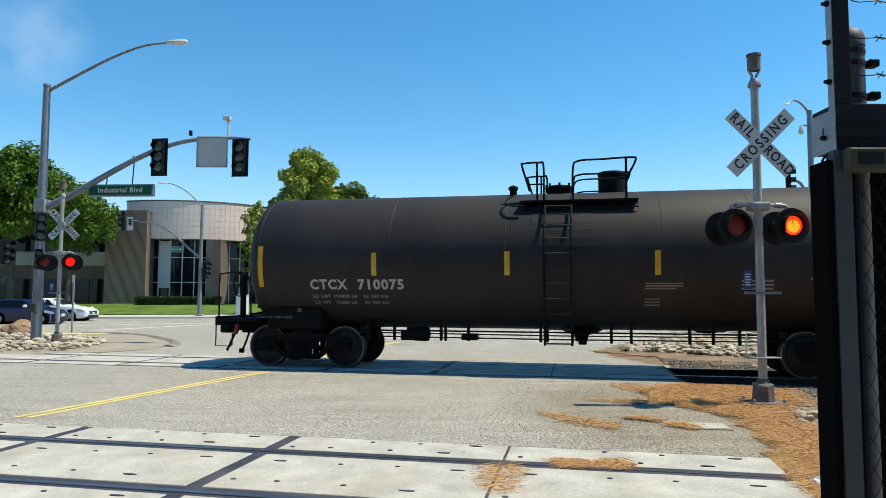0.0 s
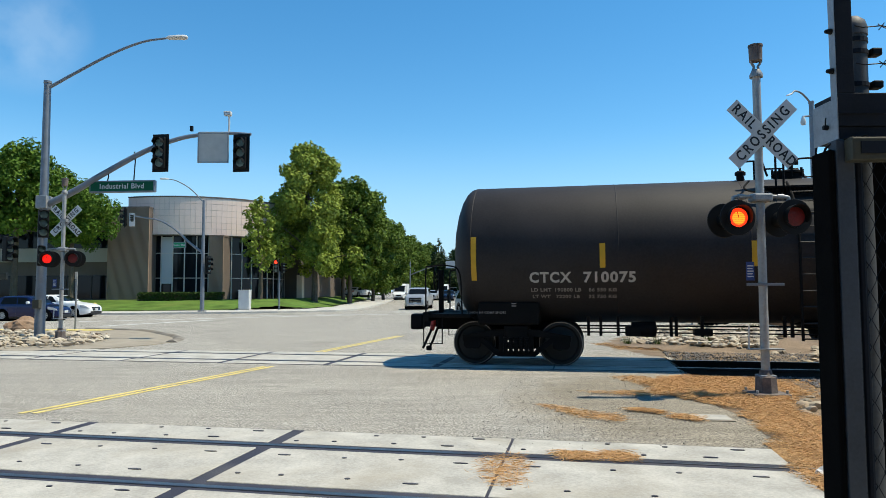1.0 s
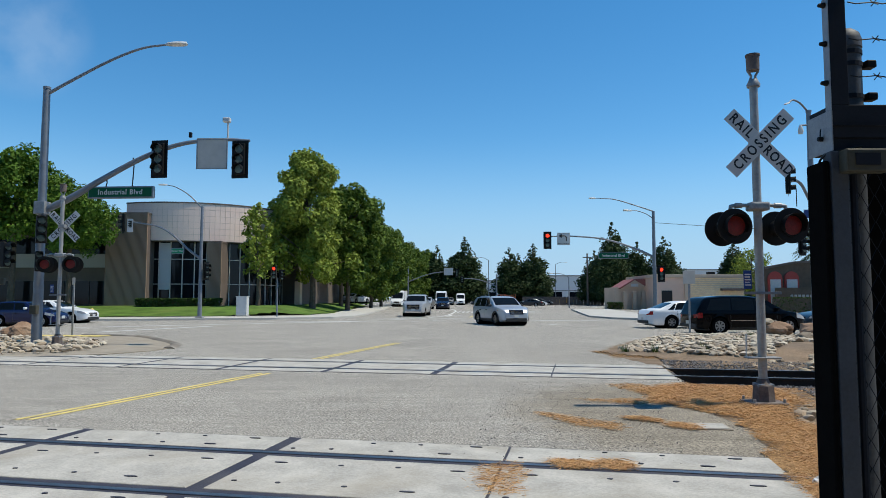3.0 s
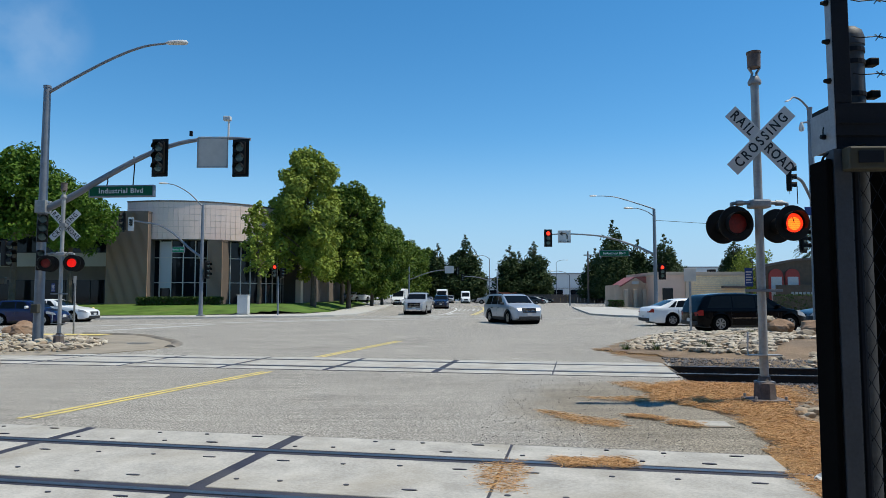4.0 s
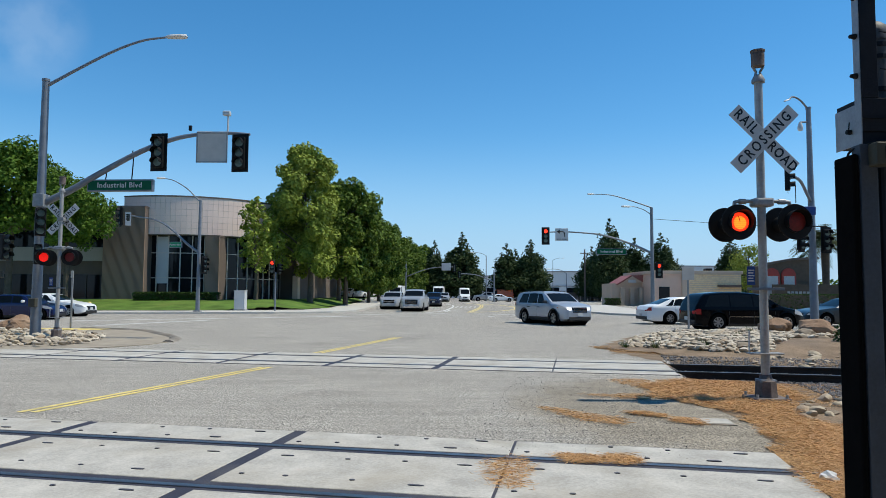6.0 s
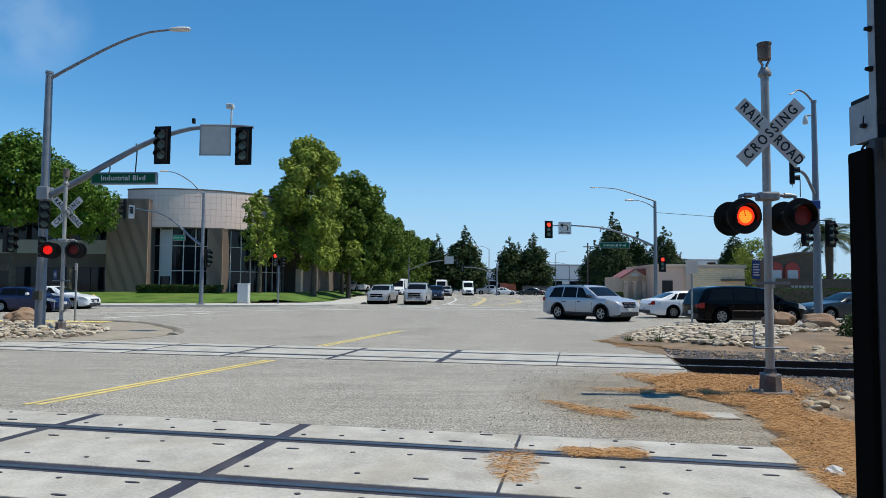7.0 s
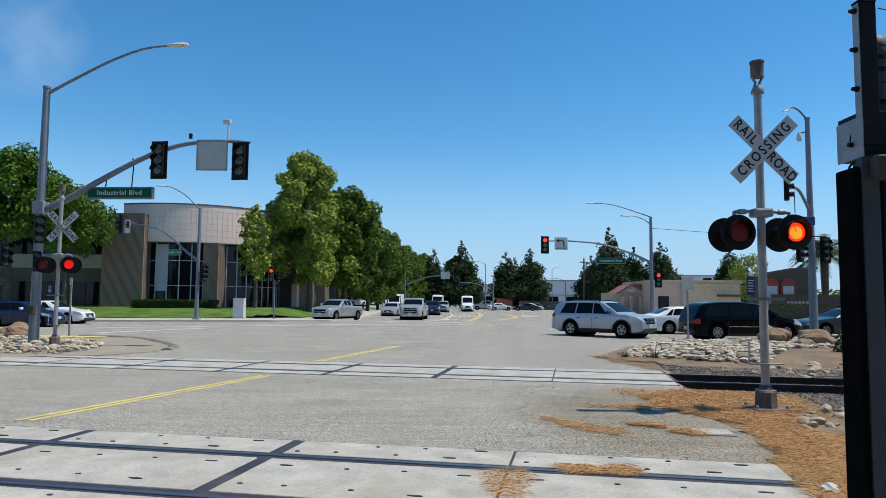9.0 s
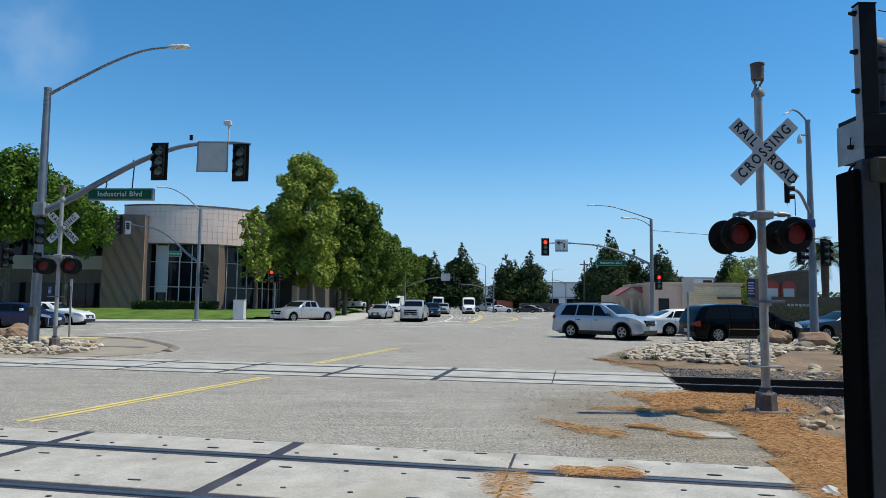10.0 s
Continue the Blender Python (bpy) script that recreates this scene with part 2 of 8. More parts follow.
def shoulder_stain(m):
    """Blend the road into darker, gritty shoulder asphalt round the crossing signal, with a soft uneven border."""
    nt = m.node_tree
    b = nt.nodes["Principled BSDF"]
    tc = nt.nodes.new("ShaderNodeTexCoord")
    mp = nt.nodes.new("ShaderNodeMapping")
    mp.vector_type = "TEXTURE"
    mp.inputs["Location"].default_value = (3.1, 8.9, 0)
    mp.inputs["Scale"].default_value = (2.1, 3.3, 50)
    ln = nt.nodes.new("ShaderNodeVectorMath")
    ln.operation = "LENGTH"
    n = nt.nodes.new("ShaderNodeTexNoise")
    n.inputs["Scale"].default_value, n.inputs["Detail"].default_value, n.inputs["Roughness"].default_value = 1.6, 9, 0.7
    ad = nt.nodes.new("ShaderNodeMath")
    ad.operation = "ADD"
    rg = nt.nodes.new("ShaderNodeMapRange")
    rg.inputs["From Min"].default_value, rg.inputs["From Max"].default_value = 1.65, 1.25
    mx = nt.nodes.new("ShaderNodeMix")
    mx.data_type, mx.blend_type = "RGBA", "MULTIPLY"
    mx.inputs["B"].default_value = (0.80, 0.75, 0.67, 1)
    nt.links.new(tc.outputs["Object"], mp.inputs["Vector"])
    nt.links.new(mp.outputs[0], ln.inputs[0])
    nt.links.new(tc.outputs["Object"], n.inputs["Vector"])
    nt.links.new(ln.outputs["Value"], ad.inputs[0])
    nt.links.new(n.outputs["Fac"], ad.inputs[1])
    nt.links.new(ad.outputs[0], rg.inputs["Value"])
    nt.links.new(rg.outputs[0], mx.inputs["Factor"])
    nt.links.new(b.inputs["Base Color"].links[0].from_socket, mx.inputs["A"])
    nt.links.new(mx.outputs["Result"], b.inputs["Base Color"])


shoulder_stain(M_ASPHALT)


def road_wear(m):
    """Streaks of wear and patching that run across the road, with a fine broken grain."""
    nt = m.node_tree
    b = nt.nodes["Principled BSDF"]
    tc = nt.nodes.new("ShaderNodeTexCoord")
    col = b.inputs["Base Color"].links[0].from_socket
    for stretch, scale, lo, hi in (((0.35, 2.2, 1), 1.6, 0.72, 1.26), ((1.0, 1.6, 1), 9.0, 0.70, 1.30)):
        mp = nt.nodes.new("ShaderNodeMapping")
        mp.inputs["Scale"].default_value = stretch
        mp.inputs["Rotation"].default_value = (0, 0, radians(9))
        n = nt.nodes.new("ShaderNodeTexNoise")
        n.inputs["Scale"].default_value, n.inputs["Detail"].default_value, n.inputs["Roughness"].default_value = scale, 10, 0.82
        rg = nt.nodes.new("ShaderNodeMapRange")
        rg.inputs["From Min"].default_value, rg.inputs["From Max"].default_value = 0.32, 0.68
        rg.inputs["To Min"].default_value, rg.inputs["To Max"].default_value = lo, hi
        mx = nt.nodes.new("ShaderNodeVectorMath")
        mx.operation = "SCALE"
        nt.links.new(tc.outputs["Object"], mp.inputs["Vector"])
        nt.links.new(mp.outputs[0], n.inputs["Vector"])
        nt.links.new(n.outputs["Fac"], rg.inputs["Value"])
        nt.links.new(col, mx.inputs[0])
        nt.links.new(rg.outputs[0], mx.inputs["Scale"])
        col = mx.outputs[0]
    nt.links.new(col, b.inputs["Base Color"])


road_wear(M_ASPHALT)
M_CONC = mat("panel_concrete", (0.425, 0.402, 0.362), 0.85, big=0.5, spread=0.22, var=0.22, scale=2.2, fine=38, bump=0.2, spec=0.3, dirt=(0.30, 0.26, 0.20), dirt_amount=0.6)
M_WALK = mat("sidewalk_concrete", (0.46, 0.44, 0.40), 0.9, var=0.12, scale=0.8, fine=40, bump=0.15)
M_RUBBER = mat("joint_rubber", (0.030, 0.029, 0.045), 0.7, var=0.3, scale=3, bump=0.2, dirt=(0.12, 0.11, 0.10), dirt_amount=0.5)
M_RAIL = mat("rail_steel", (0.22, 0.21, 0.21), 0.35, 0.9, var=0.2, scale=6, bump=0.1)
M_RAILSIDE = mat("rail_rust", (0.035, 0.026, 0.022), 0.85, 0.2, var=0.3, scale=6, bump=0.3)
M_YELLOW = mat("yellow_paint", (0.70, 0.55, 0.17), 0.8, var=0.2, scale=5, fine=40, bump=0.3, dirt=(0.25, 0.22, 0.15), dirt_amount=0.55)
M_WHITEP = mat("white_road_paint", (0.62, 0.62, 0.60), 0.8, var=0.15, scale=3, fine=40, bump=0.3, dirt=(0.25, 0.24, 0.23), dirt_amount=0.5)
M_TANK = mat("black_tank_paint", (0.022, 0.0185, 0.0185), 0.60, var=0.4, scale=0.9, fine=22, bump=0.03, spec=0.27, dirt=(0.046, 0.039, 0.038), dirt_amount=0.5)
M_BLACK = mat("black_steel", (0.005, 0.0045, 0.0045), 0.75, var=0.3, scale=3, bump=0.1, spec=0.15)
M_WHEEL = mat("train_wheel_steel", (0.010, 0.009, 0.0085), 0.6, 0.1, var=0.4, scale=5, bump=0.15)
M_REFL = mat("yellow_reflector", (0.60, 0.33, 0.015), 0.5, var=0.12, scale=4, bump=0.02)
M_LETTER = mat("grey_lettering", (0.42, 0.39, 0.37), 0.7, var=0.15, scale=6, bump=0)
M_LETTERD = mat("faded_lettering", (0.22, 0.19, 0.18), 0.7, var=0.2, scale=6, bump=0)
M_RED = mat("red_hose", (0.33, 0.02, 0.015), 0.6, var=0.2, scale=6)
M_ALU = mat("galvanized_steel", (0.17, 0.19, 0.22), 0.5, 0.25, var=0.18, scale=5, fine=30, bump=0.08, dirt=(0.17, 0.165, 0.16), dirt_amount=0.35)
M_POLE = mat("silver_pole_paint", (0.35, 0.34, 0.33), 0.5, 0.3, var=0.2, scale=5, fine=25, bump=0.1, dirt=(0.2, 0.19, 0.18), dirt_amount=0.5)
M_ALUD = mat("weathered_grey_steel", (0.30, 0.30, 0.30), 0.55, 0.3, var=0.25, scale=7, fine=30, bump=0.1, dirt=(0.16, 0.15, 0.14), dirt_amount=0.4)
M_CASTING = mat("rusty_cast_iron", (0.13, 0.10, 0.09), 0.8, 0.1, var=0.35, scale=7, fine=30, bump=0.3, dirt=(0.25, 0.23, 0.21), dirt_amount=0.5)
M_SIGNW = mat("white_sign_sheet", (0.55, 0.55, 0.54), 0.55, var=0.06, scale=5, bump=0.02, dirt=(0.4, 0.39, 0.37), dirt_amount=0.4)
M_SIGNB = mat("black_sign_ink", (0.015, 0.015, 0.016), 0.6, var=0.1, bump=0)
M_SIGNBACK = mat("bare_sign_back", (0.52, 0.48, 0.43), 0.55, 0.2, var=0.12, scale=3, bump=0.03)
M_GREEN = mat("green_sign_sheet", (0.003, 0.085, 0.04), 0.6, var=0.1, bump=0.01, spec=0.2)
M_GREENB = mat("bright_green_sign_sheet", (0.01, 0.22, 0.10), 0.6, var=0.1, bump=0, spec=0.2)
M_HEAD = mat("black_signal_paint", (0.005, 0.005, 0.005), 0.6, var=0.2, bump=0.03, spec=0.25)
M_LENSOFF = mat("dark_lens", (0.10, 0.15, 0.14), 0.25, var=0.2, bump=0.05)
M_LENSRED = mat("dark_red_lens", (0.17, 0.008, 0.006), 0.35, var=0.4, scale=30, bump=0.3)
M_GLOWRED = glow("red_signal_light", (1.0, 0.04, 0.015), 1.8)
M_FLASH = glow("flashing_red_light", (1.0, 0.035, 0.008), 1.5)
M_FLASHFAR = glow("far_red_light", (1.0, 0.012, 0.006), 0.75)
M_FLASHHOT = glow("hot_red_light", (1.0, 0.20, 0.015), 1.9)
M_BLUE = mat("blue_sign_sheet", (0.01, 0.04, 0.18), 0.5, var=0.1, bump=0)
M_POSTD = mat("worn_gate_paint", (0.042, 0.050, 0.066), 0.6, var=0.25, scale=6, bump=0.1)
M_POSTR = mat("weathered_post", (0.06, 0.065, 0.075), 0.6, var=0.3, scale=8, bump=0.1)
M_POST = mat("blue_grey_gate_paint", (0.010, 0.013, 0.020), 0.7, 0.0, var=0.2, scale=6, bump=0.1, spec=0.2)
# end plate metal; also paints the upright's left side pale, as lit by sky
M_POSTL = mat("galvanized_plate_and_lit_side", (0.30, 0.31, 0.33), 0.5, 0.3, var=0.2, scale=8, bump=0.1, dirt=(0.2, 0.19, 0.18), dirt_amount=0.4)
M_BOXY = mat("khaki_box_paint", (0.05, 0.045, 0.028), 0.6, var=0.2, scale=8, bump=0.1)
M_DIRT = mat("dirt", (0.22, 0.16, 0.11), 0.95, big=0.35, spread=0.2, var=0.4, scale=1.5, fine=35, bump=0.6, spec=0.1, dirt=(0.16, 0.13, 0.11), dirt_amount=0.6)
M_STRAWBED = mat("straw_bed", (0.36, 0.21, 0.095), 0.95, big=0.3, spread=0.18, var=0.5, scale=2.5, fine=40, bump=0.7, spec=0.1, dirt=(0.20, 0.14, 0.09), dirt_amount=0.6)
M_STRAW = varied("pine_straw", [(0.60, 0.335, 0.13), (0.45, 0.235, 0.092), (0.74, 0.46, 0.21), (0.28, 0.15, 0.07)], 0.8, 0.1, island=True)
M_BALLAST = varied("ballast_stone", [(0.16, 0.15, 0.15), (0.10, 0.095, 0.095), (0.24, 0.22, 0.21), (0.18, 0.15, 0.13)], 0.9, 0.3, island=True)
M_ROCK = varied("river_stone", [(0.36, 0.29, 0.20), (0.46, 0.38, 0.27), (0.15, 0.12, 0.09), (0.34, 0.25, 0.17), (0.52, 0.45, 0.35)], 0.85, 0.25, scale=14)
M_BOULDER = mat("brown_boulder", (0.27, 0.165, 0.10), 0.9, var=0.35, scale=3, fine=20, bump=0.7, dirt=(0.30, 0.24, 0.18), dirt_amount=0.6)
M_LAWN = mat("lawn", (0.085, 0.150, 0.028), 0.9, var=0.5, scale=0.8, fine=14, grit=0.85, bump=0.8, spec=0.15, dirt=(0.16, 0.2, 0.05), dirt_amount=0.5)
M_KERB = mat("kerb_concrete", (0.31, 0.265, 0.205), 0.9, var=0.2, scale=2, bump=0.3, dirt=(0.2, 0.17, 0.13), dirt_amount=0.5)
M_FARROAD = mat("far_land", (0.17, 0.165, 0.155), 0.95, var=0.2, scale=0.03, fine=2, bump=0)
M_GLASS = mat("car_glass", (0.006, 0.008, 0.010), 0.06, var=0.2, bump=0, spec=0.10)
M_TYRE = mat("tyre_rubber", (0.005, 0.005, 0.005), 1.0, var=0.2, scale=10, bump=0.1, spec=0.03)
M_RIM = mat("alloy_rim", (0.33, 0.33, 0.34), 0.3, 0.8, var=0.1, bump=0)
M_TRIM = mat("black_plastic_trim", (0.016, 0.016, 0.017), 0.6, var=0.2, bump=0.05)
M_CHROME = mat("chrome", (0.6, 0.6, 0.62), 0.12, 1.0, var=0.05, bump=0)
M_LAMPW = mat("clear_headlamp", (0.55, 0.57, 0.60), 0.1, 0.3, var=0.1, bump=0)
M_LAMPR = mat("red_tail_lamp", (0.30, 0.01, 0.012), 0.15, var=0.1, bump=0)
M_LAMPO = mat("amber_lamp", (0.55, 0.16, 0.02), 0.2, var=0.1, bump=0)


def car_paint(name, colour, metal=0.3, rough=0.32):
    return mat(name, colour, rough, metal, var=0.05, scale=2, fine=400, bump=0, coat=0.25)


# ---------------------------------------------------------------- ground
def grid_patch(name, poly, cell, eps, material, label, category, ragged=0.0, zf=ground_z, kind="structure", seed=0, edge=True):
    """A sheet over a polygon, laid on the ground, with an uneven border where ragged."""
    bm = bmesh.new()
    xs, ys = [p[0] for p in poly], [p[1] for p in poly]
    verts = {}

    def v(i, j):
        if (i, j) not in verts:
            x, y = min(xs) + i * cell, min(ys) + j * cell
            verts[i, j] = bm.verts.new((x, y, zf(x, y) + eps))
        return verts[i, j]

    nx, ny = int((max(xs) - min(xs)) / cell) + 1, int((max(ys) - min(ys)) / cell) + 1
    for i in range(nx):
        for j in range(ny):
            x, y = min(xs) + (i + 0.5) * cell, min(ys) + (j + 0.5) * cell
            dx = ragged * noise.noise(Vector((x * 1.7, y * 1.7, seed))) + ragged * 0.5 * noise.noise(Vector((x * 5, y * 5, seed + 9)))
            dy = ragged * noise.noise(Vector((x * 1.7, y * 1.7, seed + 20)))
            if inside(poly, x + dx, y + dy):
                bm.faces.new((v(i, j), v(i + 1, j), v(i + 1, j + 1), v(i, j + 1)))
    return solo(name, bm, material, label, category, kind=kind, smooth=True)


def build_ground():
    bm = bmesh.new()
    # fine middle, coarse out to the horizon, in one sheet
    xs = [-3000, -900, -300, -120, -60] + [-40 + 1.0 * i for i in range(36)] + [-4 + 0.25 * i for i in range(72)] + [14 + 1.0 * i for i in range(27)] + [60, 120, 300, 900, 3000]
    ys = [-3000, -600, -100, -30, -8] + [-2 + 0.5 * i for i in range(12)] + [4 + 0.25 * i for i in range(66)] + [20.5 + 1.0 * i for i in range(42)] + [80, 120, 200, 400, 900, 3000]
    rows = [[bm.verts.new((x, y, ground_z(x, y))) for x in xs] for y in ys]
    for a, b in zip(rows, rows[1:]):
        for k in range(len(xs) - 1):
            bm.faces.new((a[k], a[k + 1], b[k + 1], b[k]))
    solo("road", bm, M_ASPHALT, "worn light grey asphalt road and intersection", "road", kind="structure", smooth=True)


build_ground()

# bare earth beyond the paving
grid_patch("dirt_verge", [(3.0, 3.0), (3.3, 6.1), (3.45, 6.8), (3.8, 7.9), (3.65, 9.1), (4.2, 11.6), (4.62, 12.4), (5.1, 15.4), (4.6, 17.8), (4.5, 19.6), (6.0, 22.0), (8.8, 24.6),
                          (14.0, 25.8), (16.0, 25.9), (16.0, 3.0)], 0.11, 0.005, M_DIRT, "bare brown earth verge beside the tracks", "dirt", ragged=0.25, seed=5)

grid_patch("dirt_field", [(15.9, 3.0), (15.9, 25.9), (40, 26.5), (40, 3.0)], 0.6, 0.005, M_DIRT, "bare brown earth beside the tracks", "dirt")


def kerbed_slab(name, poly, h, material, label, category, zf=None, cell=None):
    """A raised slab with a kerb edge."""
    bm = bmesh.new()
    a = [bm.verts.new((x, y, -0.05)) for x, y in poly]
    b = [bm.verts.new((x, y, h)) for x, y in poly]
    bm.faces.new(b)
    for i in range(len(poly)):
        j = (i + 1) % len(poly)
        bm.faces.new((a[i], a[j], b[j], b[i]))
    return solo(name, bm, material, label, category, kind="structure")


# far corner pavement with kerb
kerbed_slab("pavement_1", [(-90, 40.5), (-40, 44.6), (-22, 47.6), (-12.5, 50.2), (-8.6, 52.6), (-7.4, 56.0), (-7.2, 62), (-8.0, 90), (-10, 140), (-14, 140), (-12, 90), (-10.9, 64), (-11.8, 57.5),
                           (-20, 53.0), (-40, 49), (-90, 45)], 0.14, M_WALK, "pale concrete pavement with kerb round the far corner", "pavement")
kerbed_slab("pavement_2", [(60, 46.5), (22, 46.5), (15.5, 48.0), (12.9, 51.5), (12.2, 56.5), (13.5, 66), (17, 90), (22, 90), (19, 66), (18.5, 55), (22, 51), (60, 50.5)], 0.14, M_WALK,
            "pale concrete pavement with kerb at the far corner", "pavement")


def lawn_z(x, y):
    return 0.10 + 0.72 * step(53.5, 62.5, y + 0.12 * (x + 20)) * step(0, 4.2, -11.3 - x) + 0.05 * noise.noise(Vector((x * 0.2, y * 0.2, 3)))


grid_patch("lawn_1", [(-90, 45.2), (-40, 49.1), (-20, 53.1), (-12.0, 57.6), (-11.1, 64), (-12.2, 90), (-14.2, 140), (-60, 140), (-90, 120)], 0.9, 0.06, M_LAWN, "mown green lawn rising to the office building",
           "lawn", zf=lawn_z)
grid_patch("lawn_2", [(60, 50.8), (22, 51.2), (18.8, 55.2), (19.1, 61), (60, 63)], 1.0, 0.16, M_LAWN, "green lawn strip at the far corner", "lawn", zf=lambda x, y: 0.0)


# painted lines: strips along the road
def strip(name, p0, p1, w, material, label, eps=0.006):
    p0, p1 = Vector((*p0, 0)), Vector((*p1, 0))
    d = (p1 - p0).normalized()
    s = Vector((-d.y, d.x, 0)) * w / 2
    bm = bmesh.new()
    n = max(1, int((p1 - p0).length / 0.5))
    rows = []
    for i in range(n + 1):
        p = p0.lerp(p1, i / n)
        rows.append([bm.verts.new((q.x, q.y, ground_z(q.x, q.y) + eps)) for q in (p - s, p + s)])
    for a, b in zip(rows, rows[1:]):
        bm.faces.new((a[0], b[0], b[1], a[1]))
    return solo(name, bm, material, label, "road marking", kind="structure")


for off in (-0.09, 0.09):
    strip("road_marking", (-5.62 + off, 8.45), (-3.86 + off, 14.0), 0.10, M_YELLOW, "worn double yellow centre line on asphalt")
    strip("road_marking", (-3.40 + off, 17.45), (-1.66 + off, 23.9), 0.10, M_YELLOW, "worn double yellow centre line on asphalt")
strip("road_marking", (-20, 36.5), (-5.6, 46.2), 0.35, M_WHITEP, "worn white crosswalk line")
strip("road_marking", (-16.3, 31.4), (-13.2, 38.2), 0.35, M_WHITEP, "worn white crosswalk line")
strip("road_marking", (-12.5, 45.2), (11.5, 48.6), 0.3, M_WHITEP, "worn white crosswalk line")


def bent_line(pts, w, material, label):
    """A painted line that follows the bend of the road."""
    q = smooth_pts([(x, y, 0) for x, y in pts], 6)
    q = [Vector(p) for p in q]
    bm = bmesh.new()
    rows = []
    for i, p in enumerate(q):
        d = (q[min(i + 1, len(q) - 1)] - q[max(i - 1, 0)]).normalized()
        s = Vector((-d.y, d.x, 0)) * w / 2
        rows.append([bm.verts.new((v.x, v.y, 0.007)) for v in (p - s, p + s)])
    for a, b in zip(rows, rows[1:]):
        bm.faces.new((a[0], b[0], b[1], a[1]))
    return solo("road_marking", bm, material, label, "road marking", kind="structure")


strip("road_marking", (-6.7, 54.1), (-0.4, 53.0), 0.35, M_WHITEP, "worn white stop line")
strip("road_marking", (-0.4, 53.0), (5.8, 50.5), 0.3, M_WHITEP, "worn white crosswalk line")
strip("road_marking", (-6.1, 49.3), (3.2, 52.4), 0.3, M_WHITEP, "worn white crosswalk line")
bent_line([(-1.3, 54.6), (0.1, 60.7), (1.2, 75.5), (1.5, 84), (1.3, 94), (-0.1, 104)], 0.22, M_WHITEP, "white lane line curving with the far road")
for off in (-0.14, 0.14):
    bent_line([(2.3 + off, 56.2), (3.6 + off, 68.0), (4.7 + off, 79.5), (5.4 + off, 91), (5.3 + off, 100.4), (3.6 + off, 111)], 0.15, M_YELLOW, "double yellow line curving with the far road")
    bent_line([(2.7, 56.6 + off), (4.6 + off * 0.7, 59.7 + off), (6.9 + off, 66.4), (8.1 + off, 73), (8.6 + off, 80.5), (7.9 + off, 91.7), (5.9 + off, 100.5)], 0.15, M_YELLOW, "double yellow line of the turn lane")
# turn arrow: shaft, head and hook
strip("road_marking", (0.55, 60.6), (1.75, 60.9), 0.9, M_WHITEP, "white turn arrow")
strip("road_marking", (0.35, 58.6), (0.75, 63.2), 0.25, M_WHITEP, "white turn arrow")
# worn lane lettering, too worn to read
for x0, x1, y in ((1.3, 3.9, 75.0), (1.6, 4.3, 81.0), (9.3, 11.2, 77.5), (9.9, 11.7, 83.0)):
    for k in range(5):
        x = x0 + (x1 - x0) * (k + 0.5) / 5
        strip("road_marking", (x, y - 1.3), (x + 0.12, y + 1.3), 0.2, M_WHITEP, "worn unreadable lane lettering")
for x, y in ((3.3, 46.4), (4.9, 43.5), (1.35, 47.3), (6.6, 41.0), (-0.6, 48.6)):
    strip("road_marking", (x - 0.2, y), (x + 0.2, y + 0.05), 0.5, M_WHITEP, "worn white lane guide dash")


# ---------------------------------------------------------------- crossing panels and rails
def crossing(c, joints, seams, half, name, label, slots):
    th = thing(name, pose(c.x, c.y, 0, 0, 0, YAW), label, "rail crossing", kind="structure")
    s0, s1 = joints[0], joints[-1]
    # rubber bed that shows in the joints and flangeways
    part("rubber_bed", B(s0, s1, -half, half, -0.2, 0.006), M_RUBBER, th, "dark rubber joints and flangeways")
    for n in (-0.755, 0.755):
        bm = bmesh.new()
        bx(bm, s0, s1, n - 0.037, n + 0.037, -0.15, 0.016, 0.005)
        part("rail", bm, M_RAIL, th, "steel rail head with polished top")
    for a, b in zip(joints, joints[1:]):
        ga = 0.075 if a not in seams else 0.012
        gb = 0.075 if b not in seams else 0.012
        for lo, hi in ((-half + 0.03, -0.86), (-0.61, 0.61), (0.86, half - 0.03)):
            bm = bmesh.new()
            bx(bm, a + ga, b - gb, lo, hi, -0.18, 0.014 + random.uniform(-0.002, 0.003), 0.012)
            part("concrete_panel", bm, M_CONC, th)
            if not slots:
                continue
            # lifting slots and bolt recesses, drawn as dark ovals on the panel top
            L0 = b - gb - a - ga
            inset = 0.2 * (hi - lo)
            for yy, row in ((hi - inset, ((0.12, 0.068), (0.37, 0.026), (0.60, 0.026), (0.86, 0.068))), (lo + inset, ((0.06, 0.026), (0.24, 0.026), (0.50, 0.026), (0.73, 0.068)))):
                for f, w in row:
                    x, y = a + ga + L0 * f + random.uniform(-0.03, 0.03), yy + random.uniform(-0.03, 0.03)
                    if hi - lo < 1 and w > 0.05 and yy > (lo + hi) / 2 and f < 0.5:
                        continue
                    bm = bmesh.new()
                    prism(bm, [(x + w * math.cos(t), y + 0.018 * math.sin(t)) for t in [2 * math.pi * k / 12 for k in range(12)]], 0.01, 0.0215, "xy")
                    part("recess", bm, M_RUBBER, th, "dark oval drawn for a lifting slot or bolt hole")
    return th


crossing(NEAR, [-10.7, -8.02, -5.35, -2.68, -0.0, 2.45, 5.05], (2.45, 5.05), 1.53, "crossing_near", "pale concrete rail crossing panels with dark rubber joints, nearer track", True)
